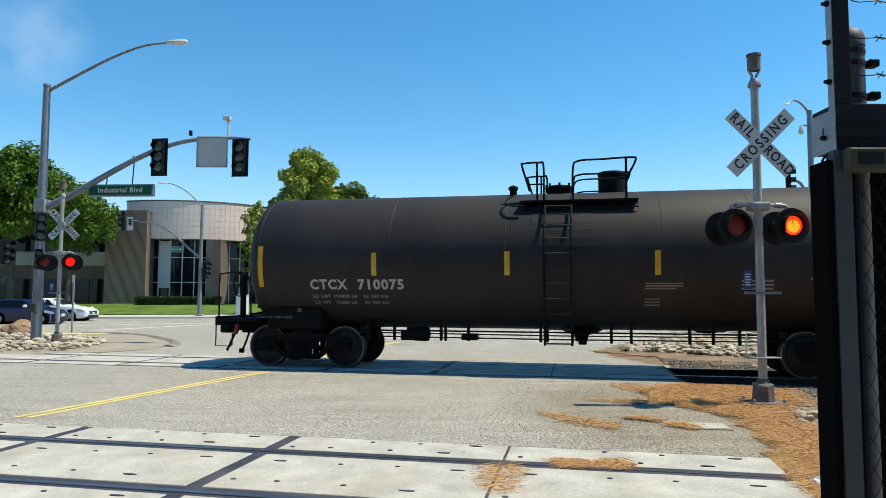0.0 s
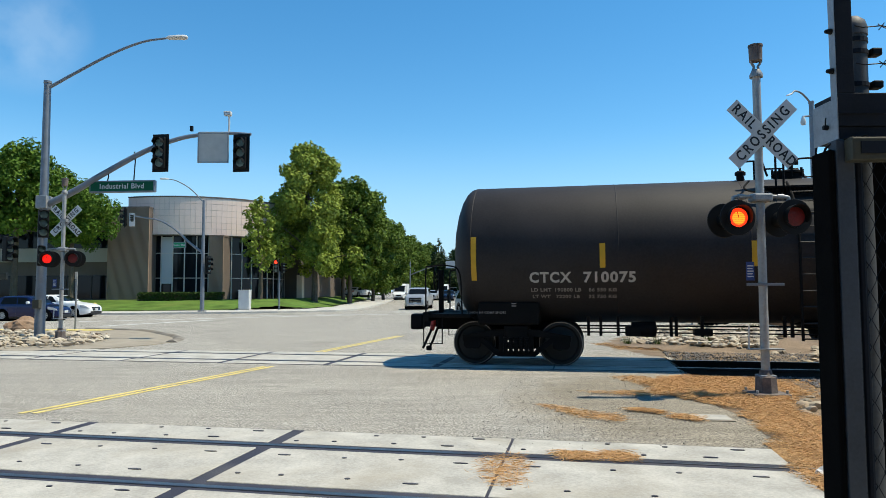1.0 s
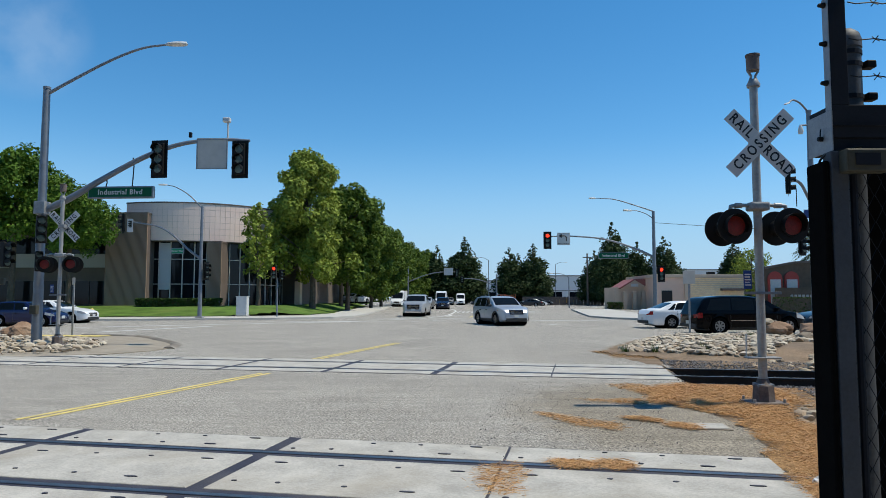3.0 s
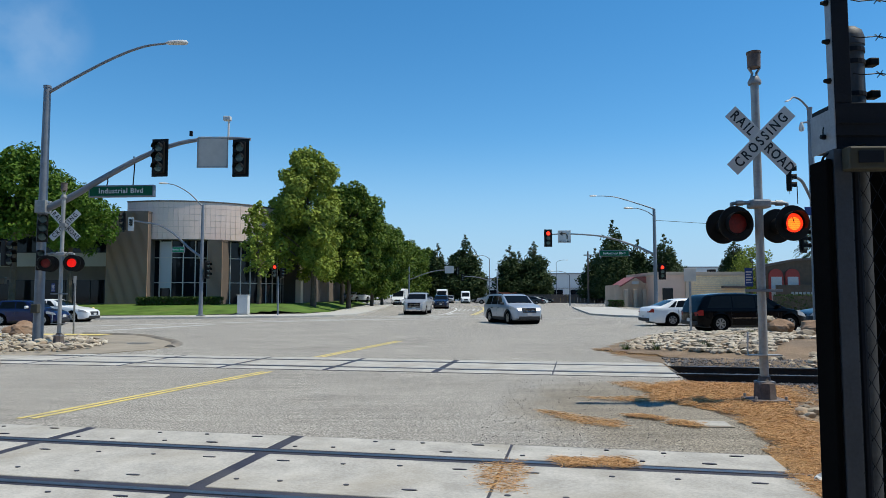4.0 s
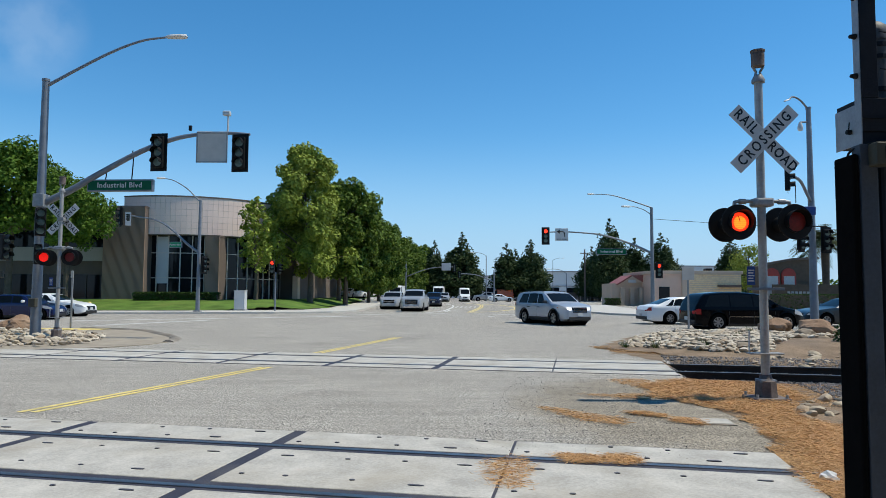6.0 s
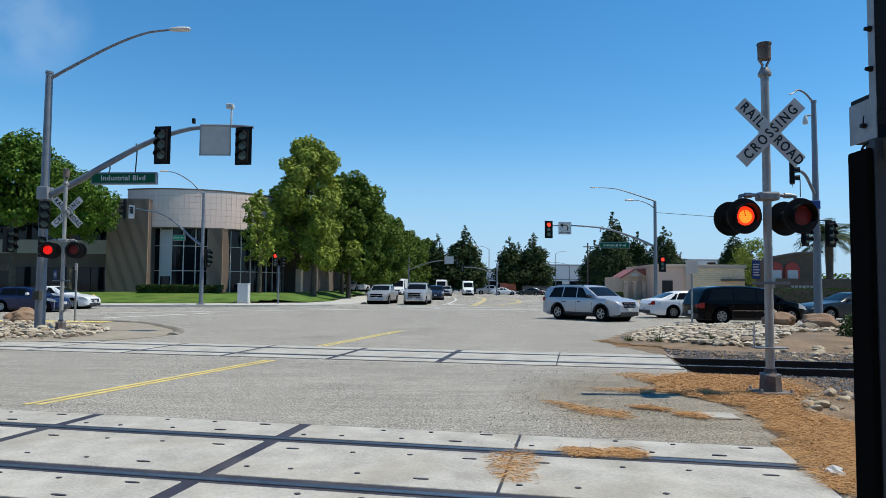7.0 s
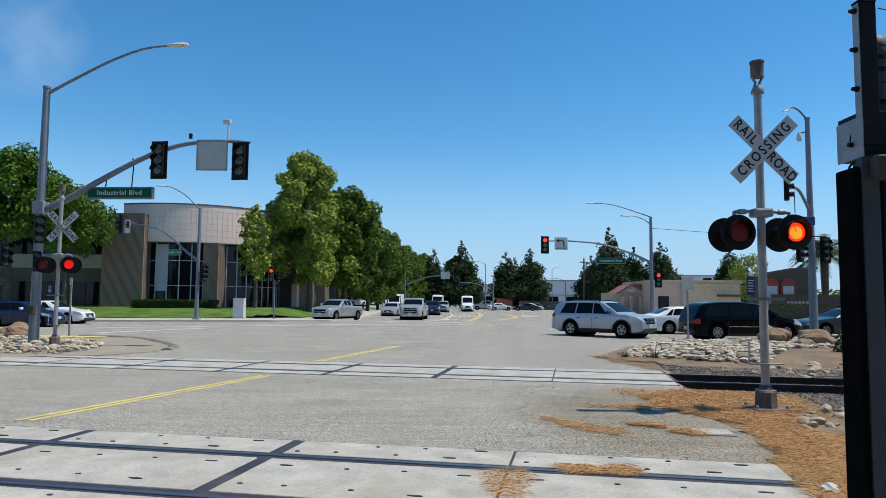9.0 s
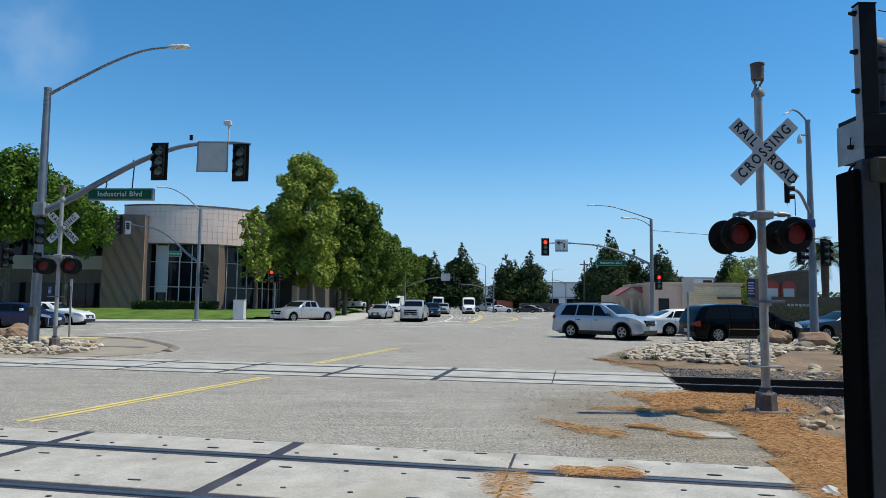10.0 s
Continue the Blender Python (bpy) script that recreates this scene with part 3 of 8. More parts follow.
crossing(FAR, [-17.6, -15.1, -12.6, -10.1, -7.6, -5.07, -2.53, 0.0, 2.44, 4.9, 7.38], (4.9, 7.38), 1.42, "crossing_far", "pale concrete rail crossing panels with dark rubber joints, farther track", False)


def rail_beyond(c, s0, s1, zb, name):
    th = thing(name, pose(c.x, c.y, 0, 0, 0, YAW), "rusty steel rails on ties in dark ballast", "railway track", kind="structure")
    for n in (-0.755, 0.755):
        bm = bmesh.new()
        prism(bm, [(n - 0.07, zb), (n + 0.07, zb), (n + 0.07, zb + 0.015), (n + 0.012, zb + 0.03), (n + 0.012, -0.03), (n + 0.037, -0.022), (n + 0.037, 0.012), (n - 0.037, 0.012),
                   (n - 0.037, -0.022), (n - 0.012, -0.03), (n - 0.012, zb + 0.03), (n - 0.07, zb + 0.015)], s0, s1, "yz")
        part("rail", bm, M_RAILSIDE, th, "rusty rail")
        part("rail_top", B(s0, s1, n - 0.03, n + 0.03, 0.0125, 0.0165), M_RAIL, th, "polished rail top")
    k = s0 + 0.3
    tie = finish("tie", B(-0.11, 0.11, -1.28, 1.28, zb - 0.12, zb + 0.004, 0.01), M_RAILSIDE)
    while k < s1:
        ob = new("tie", tie)
        ob.parent, ob.location = th, (k, random.uniform(-0.03, 0.03), 0)
        k += 0.52


rail_beyond(FAR, 7.385, 30.0, -0.165, "track_far")
rail_beyond(NEAR, 5.055, 11.0, -0.125, "track_near")
# ---------------------------------------------------------------- tank car
def tank_strip(bm, x0, x1, z0, z1, out=0.008, n=8):
    """A strip on the camera side of the shell, bent round it."""
    rows = []
    for i in range(n + 1):
        z = z0 + (z1 - z0) * i / n
        a = math.asin(max(-1, min(1, (z - 2.40) / 1.52)))
        r = 1.52 + out
        rows.append([bm.verts.new((x, -r * math.cos(a), 2.40 + r * math.sin(a))) for x in (x0, x1)] + [bm.verts.new((x, -(r - 0.02) * math.cos(a), 2.40 + (r - 0.02) * math.sin(a))) for x in (x1, x0)])
    for a, b in zip(rows, rows[1:]):
        for k in range(4):
            bm.faces.new((a[k], a[(k + 1) % 4], b[(k + 1) % 4], b[k]))
    bm.faces.new(rows[0])
    bm.faces.new(rows[-1])
    return bm


def bogie(car, x0):
    """Two axles, side frames and bolster; returns the wheelsets."""
    sets = []
    for dx in (-0.92, 0.92):
        w = part("wheelset", L([(0.0, -0.9), (0.07, -0.9), (0.07, 0.9), (0.0, 0.9)], 12, "y"), M_WHEEL, car)
        w.location = (x0 + dx, 0, 0.465)
        for sy in (-1, 1):
            prof = [(0.08, 0.70 * sy), (0.08, 0.86 * sy), (0.13, 0.87 * sy), (0.15, 0.82 * sy), (0.35, 0.79 * sy), (0.385, 0.83 * sy), (0.44, 0.83 * sy), (0.457, 0.82 * sy), (0.465, 0.74 * sy), (0.485, 0.705 * sy),
                    (0.485, 0.69 * sy), (0.40, 0.69 * sy), (0.2, 0.73 * sy)]
            part("wheel", L(prof, 40, "y"), M_WHEEL, w, "dark steel train wheel with worn bright rim", True)
            bm = bmesh.new()
            lathe(bm, [(0.442, 0.833 * sy), (0.455, 0.8345 * sy), (0.461, 0.829 * sy), (0.445, 0.825 * sy)], 40, "y", ring=True)
            part("rim", bm, M_RAIL, w, "bright worn wheel rim")
            part("axle_cap", L([(0.0, 1.06 * sy), (0.09, 1.06 * sy), (0.10, 0.9 * sy), (0.10, 0.88 * sy)], 16, "y"), M_BLACK, w)
            for k in range(3):
                a = 2 * math.pi * k / 3
                part("cap_bolt", L([(0.0, 1.075 * sy), (0.016, 1.075 * sy), (0.016, 1.05 * sy), (0.0, 1.05 * sy)], 6, "y", (0.055 * math.cos(a), 0, 0.055 * math.sin(a))), M_WHEEL, w)
        sets.append(w)
    for sy in (-1, 1):
        y0, y1 = (0.95 * sy, 1.08 * sy) if sy > 0 else (-1.08, -0.95)
        bm = bmesh.new()
        prism(bm, [(x0 - 1.14, 0.52), (x0 - 1.14, 0.64), (x0 - 0.82, 0.69), (x0 - 0.45, 0.76), (x0 + 0.45, 0.76), (x0 + 0.82, 0.69), (x0 + 1.14, 0.64), (x0 + 1.14, 0.52), (x0 + 0.82, 0.57), (x0 + 0.45, 0.62), (x0 - 0.45, 0.62), (x0 - 0.82, 0.57)], y0, y1)
        prism(bm, [(x0 - 0.40, 0.20), (x0 + 0.40, 0.20), (x0 + 0.44, 0.30), (x0 - 0.44, 0.30)], y0, y1)
        for e in (-1, 1):
            prism(bm, [(x0 + e * 0.30, 0.25), (x0 + e * 0.42, 0.22), (x0 + e * 0.86, 0.58), (x0 + e * 0.74, 0.62)], y0, y1)
            prism(bm, [(x0 + e * 0.27, 0.28), (x0 + e * 0.36, 0.28), (x0 + e * 0.36, 0.66), (x0 + e * 0.27, 0.66)], y0, y1)
            prism(bm, [(x0 + e * 0.76, 0.40), (x0 + e * 0.80, 0.36), (x0 + e * 1.06, 0.36), (x0 + e * 1.12, 0.42), (x0 + e * 1.12, 0.60), (x0 + e * 0.76, 0.60)], y0, y1)
        part("side_frame", bm, M_BLACK, car, "cast black side frame with open windows")
        bm = bmesh.new()
        for k in range(5):
            lathe(bm, [(0.045, 0.28), (0.045, 0.60)], 10, "z", (x0 - 0.22 + 0.11 * k, 1.11 * sy, 0))
            for h in range(5):
                lathe(bm, [(0.058, 0.30 + 0.06 * h), (0.058, 0.325 + 0.06 * h)], 10, "z", (x0 - 0.22 + 0.11 * k, 1.11 * sy, 0))
        part("spring_nest", bm, M_BLACK, car, "coil springs in the bogie")
        part("brake_shoe", B(x0 - 0.47, x0 - 0.40, min(0.7 * sy, 0.84 * sy), max(0.7 * sy, 0.84 * sy), 0.3, 0.6, 0.02), M_BLACK, car)
        part("brake_shoe", B(x0 + 0.40, x0 + 0.47, min(0.7 * sy, 0.84 * sy), max(0.7 * sy, 0.84 * sy), 0.3, 0.6, 0.02), M_BLACK, car)
    part("bolster", B(x0 - 0.25, x0 + 0.25, -1.1, 1.1, 0.55, 0.85, 0.03), M_BLACK, car)
    return sets


def build_tank_car():
    car = thing("tank_car", pose(0, 0, 0), "long black railway tank car with grey lettering and yellow marks", "tank car")
    # shell with dished heads
    prof = []
    for k in range(9):
        a = math.pi / 2 * k / 8
        prof.append((1.52 * math.sin(a), -6.62 - 0.50 * math.cos(a)))
    prof += [(1.52, x) for x in (-4.0, -1.0, 2.0, 5.0)]
    prof += [(r, -h) for r, h in reversed(prof[:9])]
    part("tank_shell", L(prof, 72, "x", (0, 0, 2.40)), M_TANK, car, "dusty black welded tank shell", True)
    for s in (-6.60, -3.6, -1.1, 0.45, 2.05, 3.75, 6.60):
        part("weld_seam", L([(1.52, s - 0.012), (1.5245, s - 0.006), (1.5245, s + 0.006), (1.52, s + 0.012)], 72, "x", (0, 0, 2.40), True), M_TANK, car)
    part("saddle_pad", tank_strip(bmesh.new(), -0.55, 0.75, 2.1, 3.5, 0.006), M_TANK, car, "faint patch plate on the shell")
    # yellow conspicuity marks
    for s in (-3.91, -1.05, 1.94, 4.9):
        part("reflector", tank_strip(bmesh.new(), s - 0.055, s + 0.055, 2.04, 2.53), M_REFL, car, "yellow reflective mark")
    for s in (-6.53, 6.53):
        part("reflector", tank_strip(bmesh.new(), s - 0.055, s + 0.055, 1.80, 2.70, n=12), M_REFL, car, "tall yellow reflective mark")

    def on_side(x, z, out=0.010):
        a = math.asin((z - 2.40) / 1.52)
        return Matrix.Translation((x, -(1.52 + out) * math.cos(a), 2.40 + (1.52 + out) * math.sin(a))) @ Matrix.Rotation(radians(90) - a, 4, "X")

    # lettering, centred at each letter group
    text_mesh("lettering", "CTCX", 0.31, M_LETTER, car, on_side(-4.965, 1.845), 1.16, 0.010, label="grey reporting mark", wide=0.91)
    text_mesh("lettering", "710075", 0.31, M_LETTER, car, on_side(-3.775, 1.845), 1.14, 0.010, label="grey car number", wide=1.0)
    for i, row in enumerate((("LD LMT", "190800 LB", "86 550 KG"), ("LT WT", "72200 LB", "32 750 KG"))):
        for x, word in zip((-5.15, -4.61, -3.91), row):
            text_mesh("lettering", word, 0.115, M_LETTERD, car, on_side(x, 1.60 - 0.135 * i, 0.012), 1.1, 0.003, label="small faded grey lettering")
    for i in range(3):
        bm = tank_strip(bmesh.new(), 1.70, 2.42 - 0.12 * (i == 2), 1.86 - 0.05 * i, 1.885 - 0.05 * i, 0.006, 1)
        part("lettering", bm, M_LETTERD, car, "tiny faded lettering")
        bm = tank_strip(bmesh.new(), 3.50, 4.08, 1.90 - 0.075 * i, 1.94 - 0.075 * i, 0.006, 1)
        part("lettering", bm, M_LETTERD, car, "tiny faded lettering")
        part("lettering", tank_strip(bmesh.new(), 1.70, 2.0, 1.55 - 0.06 * i, 1.57 - 0.06 * i, 0.006, 1), M_LETTERD, car, "tiny faded lettering")
    bm = bmesh.new()
    tube(bm, [(4.9, -1.50, 2.12), (4.98, -1.51, 2.02), (5.02, -1.5, 1.86)], 0.02, 6)
    tube(bm, [(4.72, -1.5, 1.96), (5.02, -1.5, 1.93)], 0.018, 6)
    part("scrawl", bm, M_REFL, car, "yellow chalk scrawl on the shell")

    # end sills, platforms, couplers, both ends
    for e in (-1, 1):
        part("stub_sill", B(min(e * 4.6, e * 7.55), max(e * 4.6, e * 7.55), -0.33, 0.33, 0.72, 1.12, 0.02), M_BLACK, car)
        part("saddle", B(min(e * 5.2, e * 6.5), max(e * 5.2, e * 6.5), -1.15, 1.15, 0.86, 1.35, 0.05), M_BLACK, car, "black bolster saddle under the shell")
        part("end_platform", B(min(e * 6.62, e * 7.60), max(e * 6.62, e * 7.60), -1.42, 1.42, 1.02, 1.10, 0.01), M_BLACK, car)
        part("end_beam", B(min(e * 7.50, e * 7.62), max(e * 7.50, e * 7.62), -1.45, 1.45, 0.94, 1.14, 0.01), M_BLACK, car)
        part("coupler", B(min(e * 7.55, e * 8.05), max(e * 7.55, e * 8.05), -0.10, 0.10, 0.76, 0.98, 0.03), M_BLACK, car)
        part("coupler_knuckle", B(min(e * 7.92, e * 8.22), max(e * 7.92, e * 8.22), -0.18, 0.16, 0.70, 1.06, 0.05), M_BLACK, car)
        for sy in (-1, 1):
            bm = bmesh.new()
            tube(bm, smooth_pts([(e * 7.58, 1.36 * sy, 1.10), (e * 7.58, 1.36 * sy, 2.0), (e * 7.50, 1.36 * sy, 2.10), (e * 7.1, 1.36 * sy, 2.12), (e * 6.85, 1.36 * sy, 1.95), (e * 6.80, 1.36 * sy, 1.1)], 5), 0.018, 6)
            part("end_handrail", bm, M_BLACK, car)
            bm = bmesh.new()
            tube(bm, [(e * 7.62, 1.40 * sy, 1.0), (e * 7.62, 1.40 * sy, 0.48), (e * 7.22, 1.40 * sy, 0.48), (e * 7.22, 1.40 * sy, 1.0)], 0.015, 6)
            part("sill_step", bm, M_BLACK, car)
        bm = bmesh.new()
        tube(bm, smooth_pts([(e * 7.62, 0.3, 0.85), (e * 7.72, 0.33, 0.62), (e * 7.80, 0.35, 0.42), (e * 7.88, 0.36, 0.26)], 4), 0.028, 8)
        part("air_hose", bm, M_BLACK, car, "hanging black air hose")
        part("hose_coupling", B(min(e * 7.84, e * 7.96), max(e * 7.84, e * 7.96), 0.31, 0.41, 0.18, 0.29, 0.02), M_BLACK, car)
    part("hose_wrap", T([(-7.60, -0.42, 1.0), (-7.62, -0.42, 0.86), (-7.66, -0.42, 0.70)], [0.03, 0.06, 0.05], 10), M_RED, car, "red wrap on the end hose")
    bm = bmesh.new()
    tube(bm, [(-7.66, -0.45, 0.72), (-7.80, -0.45, 0.42), (-7.86, -0.45, 0.30)], 0.03, 8)
    part("cut_lever", bm, M_BLACK, car)
    # hand brake on the rear end
    part("brake_stand", B(-7.46, -7.36, -0.62, -0.50, 1.1, 2.05, 0.01), M_BLACK, car)
    bm = bmesh.new()
    pts = [(-7.52, -0.56 + 0.27 * math.cos(a), 1.86 + 0.27 * math.sin(a)) for a in [2 * math.pi * k / 20 for k in range(21)]]
    tube(bm, pts, 0.016, 6, False)
    for k in range(5):
        a = 2 * math.pi * k / 5
        tube(bm, [(-7.50, -0.56, 1.86), (-7.52, -0.56 + 0.27 * math.cos(a), 1.86 + 0.27 * math.sin(a))], 0.012, 5)
    part("brake_wheel", bm, M_BLACK, car, "round hand brake wheel")
    part("placard_board", B(-7.42, -7.40, 0.2, 0.5, 1.3, 1.62, 0.0), M_BLACK, car)
    text_mesh("lettering", "2 INCH HF COMP SHOES", 0.07, M_LETTERD, car, Matrix.Translation((-6.32, -1.156, 1.12)) @ FACE, 1.1, 0.001, label="small faded lettering")
    for i in range(2):
        part("lettering", B(-5.78, -5.68, -1.162, -1.15, 1.30 - 0.05 * i, 1.325 - 0.05 * i), M_LETTERD, car)
    # side ladder
    for x in (-0.28, 0.26):
        pts = [(x, -1.62, 0.62), (x, -1.62, 2.4)]
        pts += [(x, -1.62 * math.cos(radians(a)), 2.40 + 1.62 * math.sin(radians(a))) for a in (15, 30, 40, 48, 55)]
        part("ladder_rail", T(pts, 0.028, 6), M_BLACK, car)
    for z in (0.66, 0.95, 1.26, 1.56, 1.87, 2.18, 2.48, 2.79, 3.06, 3.30, 3.50):
        a = max(0.0, math.asin(min(1, max(0, (z - 2.40) / 1.62))))
        y = -1.62 * math.cos(a)
        part("rung", T([(-0.30, y, z), (0.28, y, z)], 0.017, 6), M_WHEEL, car)
    # top platform, each side
    for sy in (-1, 1):
        bm = bmesh.new()
        bx(bm, -0.80, 1.62, min(0.62 * sy, 1.18 * sy), max(0.62 * sy, 1.18 * sy), 3.60, 3.63)
        part("walkway", bm, M_BLACK, car, "steel grating walkway")
        bm = bmesh.new()
        for k in range(40):
            x = -0.78 + 2.38 * k / 39
            bx(bm, x - 0.006, x + 0.006, 1.18 * sy - 0.01, 1.18 * sy + 0.01, 3.46, 3.60)
        bx(bm, -0.80, 1.62, 1.18 * sy - 0.012, 1.18 * sy + 0.012, 3.44, 3.465)
        part("walkway_edge", bm, M_BLACK, car, "perforated walkway edge")
        y = 0.86 * sy
        bm = bmesh.new()
        tube(bm, smooth_pts([(-0.62, y, 3.95), (-0.78, y, 4.50), (-0.74, y, 4.56), (-0.42, y, 4.57), (-0.32, y, 4.48), (-0.32, y, 3.5)], 5), 0.022, 8)
        tube(bm, [(-0.46, y, 3.5), (-0.46, y, 4.55)], 0.022, 8)
        tube(bm, [(-0.65, y, 4.10), (-0.32, y, 4.10)], 0.018, 6)
        bmesh.ops.translate(bm, verts=bm.verts, vec=(0, 0, -0.08))
        part("handrail", bm, M_BLACK, car, "bent pipe handrail")
        bm = bmesh.new()
        tube(bm, smooth_pts([(0.30, y, 3.5), (0.30, y, 4.40), (0.42, y, 4.58), (0.9, y, 4.60), (1.50, y, 4.62), (1.60, y, 4.56), (1.42, y, 4.2)], 5), 0.022, 8)
        tube(bm, [(1.40, y, 3.5), (1.40, y, 4.6)], 0.026, 8)
        tube(bm, smooth_pts([(0.30, y, 4.02), (0.42, y, 4.16), (0.9, y, 4.18), (1.40, y, 4.18)], 4), 0.018, 6)
        bmesh.ops.translate(bm, verts=bm.verts, vec=(0, 0, -0.08))
        part("handrail", bm, M_BLACK, car, "bent pipe handrail")
    part("manway", L([(0.0, 3.85), (0.28, 3.85), (0.28, 4.02), (0.31, 4.03), (0.31, 4.07), (0.25, 4.10), (0.0, 4.12)], 28), M_BLACK, car, "round hinged manway cover", True)
    for k in range(8):
        a = 2 * math.pi * k / 8
        part("manway_bolt", L([(0.0, 3.95), (0.025, 3.95), (0.025, 4.14), (0.0, 4.14)], 6, "z", (0.30 * math.cos(a), 0.30 * math.sin(a), 0)), M_BLACK, car)
    part("valve_housing", L([(0.0, 3.80), (0.30, 3.80), (0.30, 4.30), (0.315, 4.31), (0.315, 4.35), (0.28, 4.38), (0.0, 4.39)], 28, "z", (1.15, 0, 0)), M_BLACK, car, "black cylindrical valve housing", True)
    bm = bmesh.new()
    lathe(bm, [(0.0, 3.85), (0.08, 3.85), (0.08, 3.98), (0.11, 3.99), (0.11, 4.05), (0.06, 4.08), (0.0, 4.10)], 14, "z", (-1.02, -0.35, 0))
    part("relief_valve", bm, M_BLACK, car)
    bm = bmesh.new()
    tube(bm, smooth_pts([(-0.98, -0.9, 3.78), (-1.12, -1.1, 3.62), (-1.0, -1.22, 3.52), (-0.7, -1.24, 3.50)], 5), 0.02, 6)
    part("loop_pipe", bm, M_BLACK, car)
    # outlet, brake gear and pipes below
    part("outlet_boot", L([(0.55, 0.92), (0.35, 0.82), (0.16, 0.76), (0.13, 0.62), (0.0, 0.62)], 20, "z", (0.45, 0, 0)), M_BLACK, car, "bottom outlet boot")
    bm = bmesh.new()
    bx(bm, 0.38, 0.56, -0.12, 0.12, 0.55, 0.66, 0.02)
    tube(bm, [(0.45, -0.3, 0.60), (0.45, 0.3, 0.60)], 0.035, 8)
    part("outlet_valve", bm, M_BLACK, car)
    for y in (-0.9, 0.55):
        part("brake_pipe", T([(-4.4, y, 0.72), (0.0, y, 0.70), (5.0, y, 0.72)], 0.016, 6), M_BLACK, car)
    part("brake_pipe", T([(-4.5, -0.7, 0.84), (5.2, -0.7, 0.84)], 0.020, 6), M_BLACK, car)
    part("brake_cylinder", L([(0.0, -3.35), (0.14, -3.33), (0.16, -3.1), (0.16, -2.85), (0.0, -2.8)], 16, "x", (0, -0.8, 0.78)), M_BLACK, car)
    part("brake_valve", B(-2.1, -1.75, -0.95, -0.7, 0.66, 0.80, 0.02), M_BLACK, car)
    part("brake_valve", B(-3.45, -3.15, -0.95, -0.68, 0.64, 0.84, 0.02), M_BLACK, car)
    for x in (-4.2, -3.95, -3.6, -2.55, -2.45, -1.95, -0.4, -0.26, 0.26, 1.05, 1.45, 2.6, 3.05, 3.55):
        part("pipe_hanger", B(x - 0.03, x + 0.03, -0.93, -0.87, 0.64, 1.05, 0.005), M_BLACK, car)
    sets = bogie(car, -5.70) + bogie(car, 5.70)
    return car, sets


TANK_CAR, WHEELSETS = build_tank_car()
TRAIN_SPEED = 4.74
# ---------------------------------------------------------------- crossing signals
def bars(parent, name, x0, x1, z0, z1, y, rows, material):
    for i in range(rows):
        zc = z1 - (i + 0.5) * (z1 - z0) / rows
        part(name, B(x0, x1 - (x1 - x0) * 0.15 * (i % 2), y - 0.002, y + 0.002, zc - 0.22 * (z1 - z0) / rows, zc + 0.22 * (z1 - z0) / rows), material, parent, "unreadable line of print")


FLASHERS = []


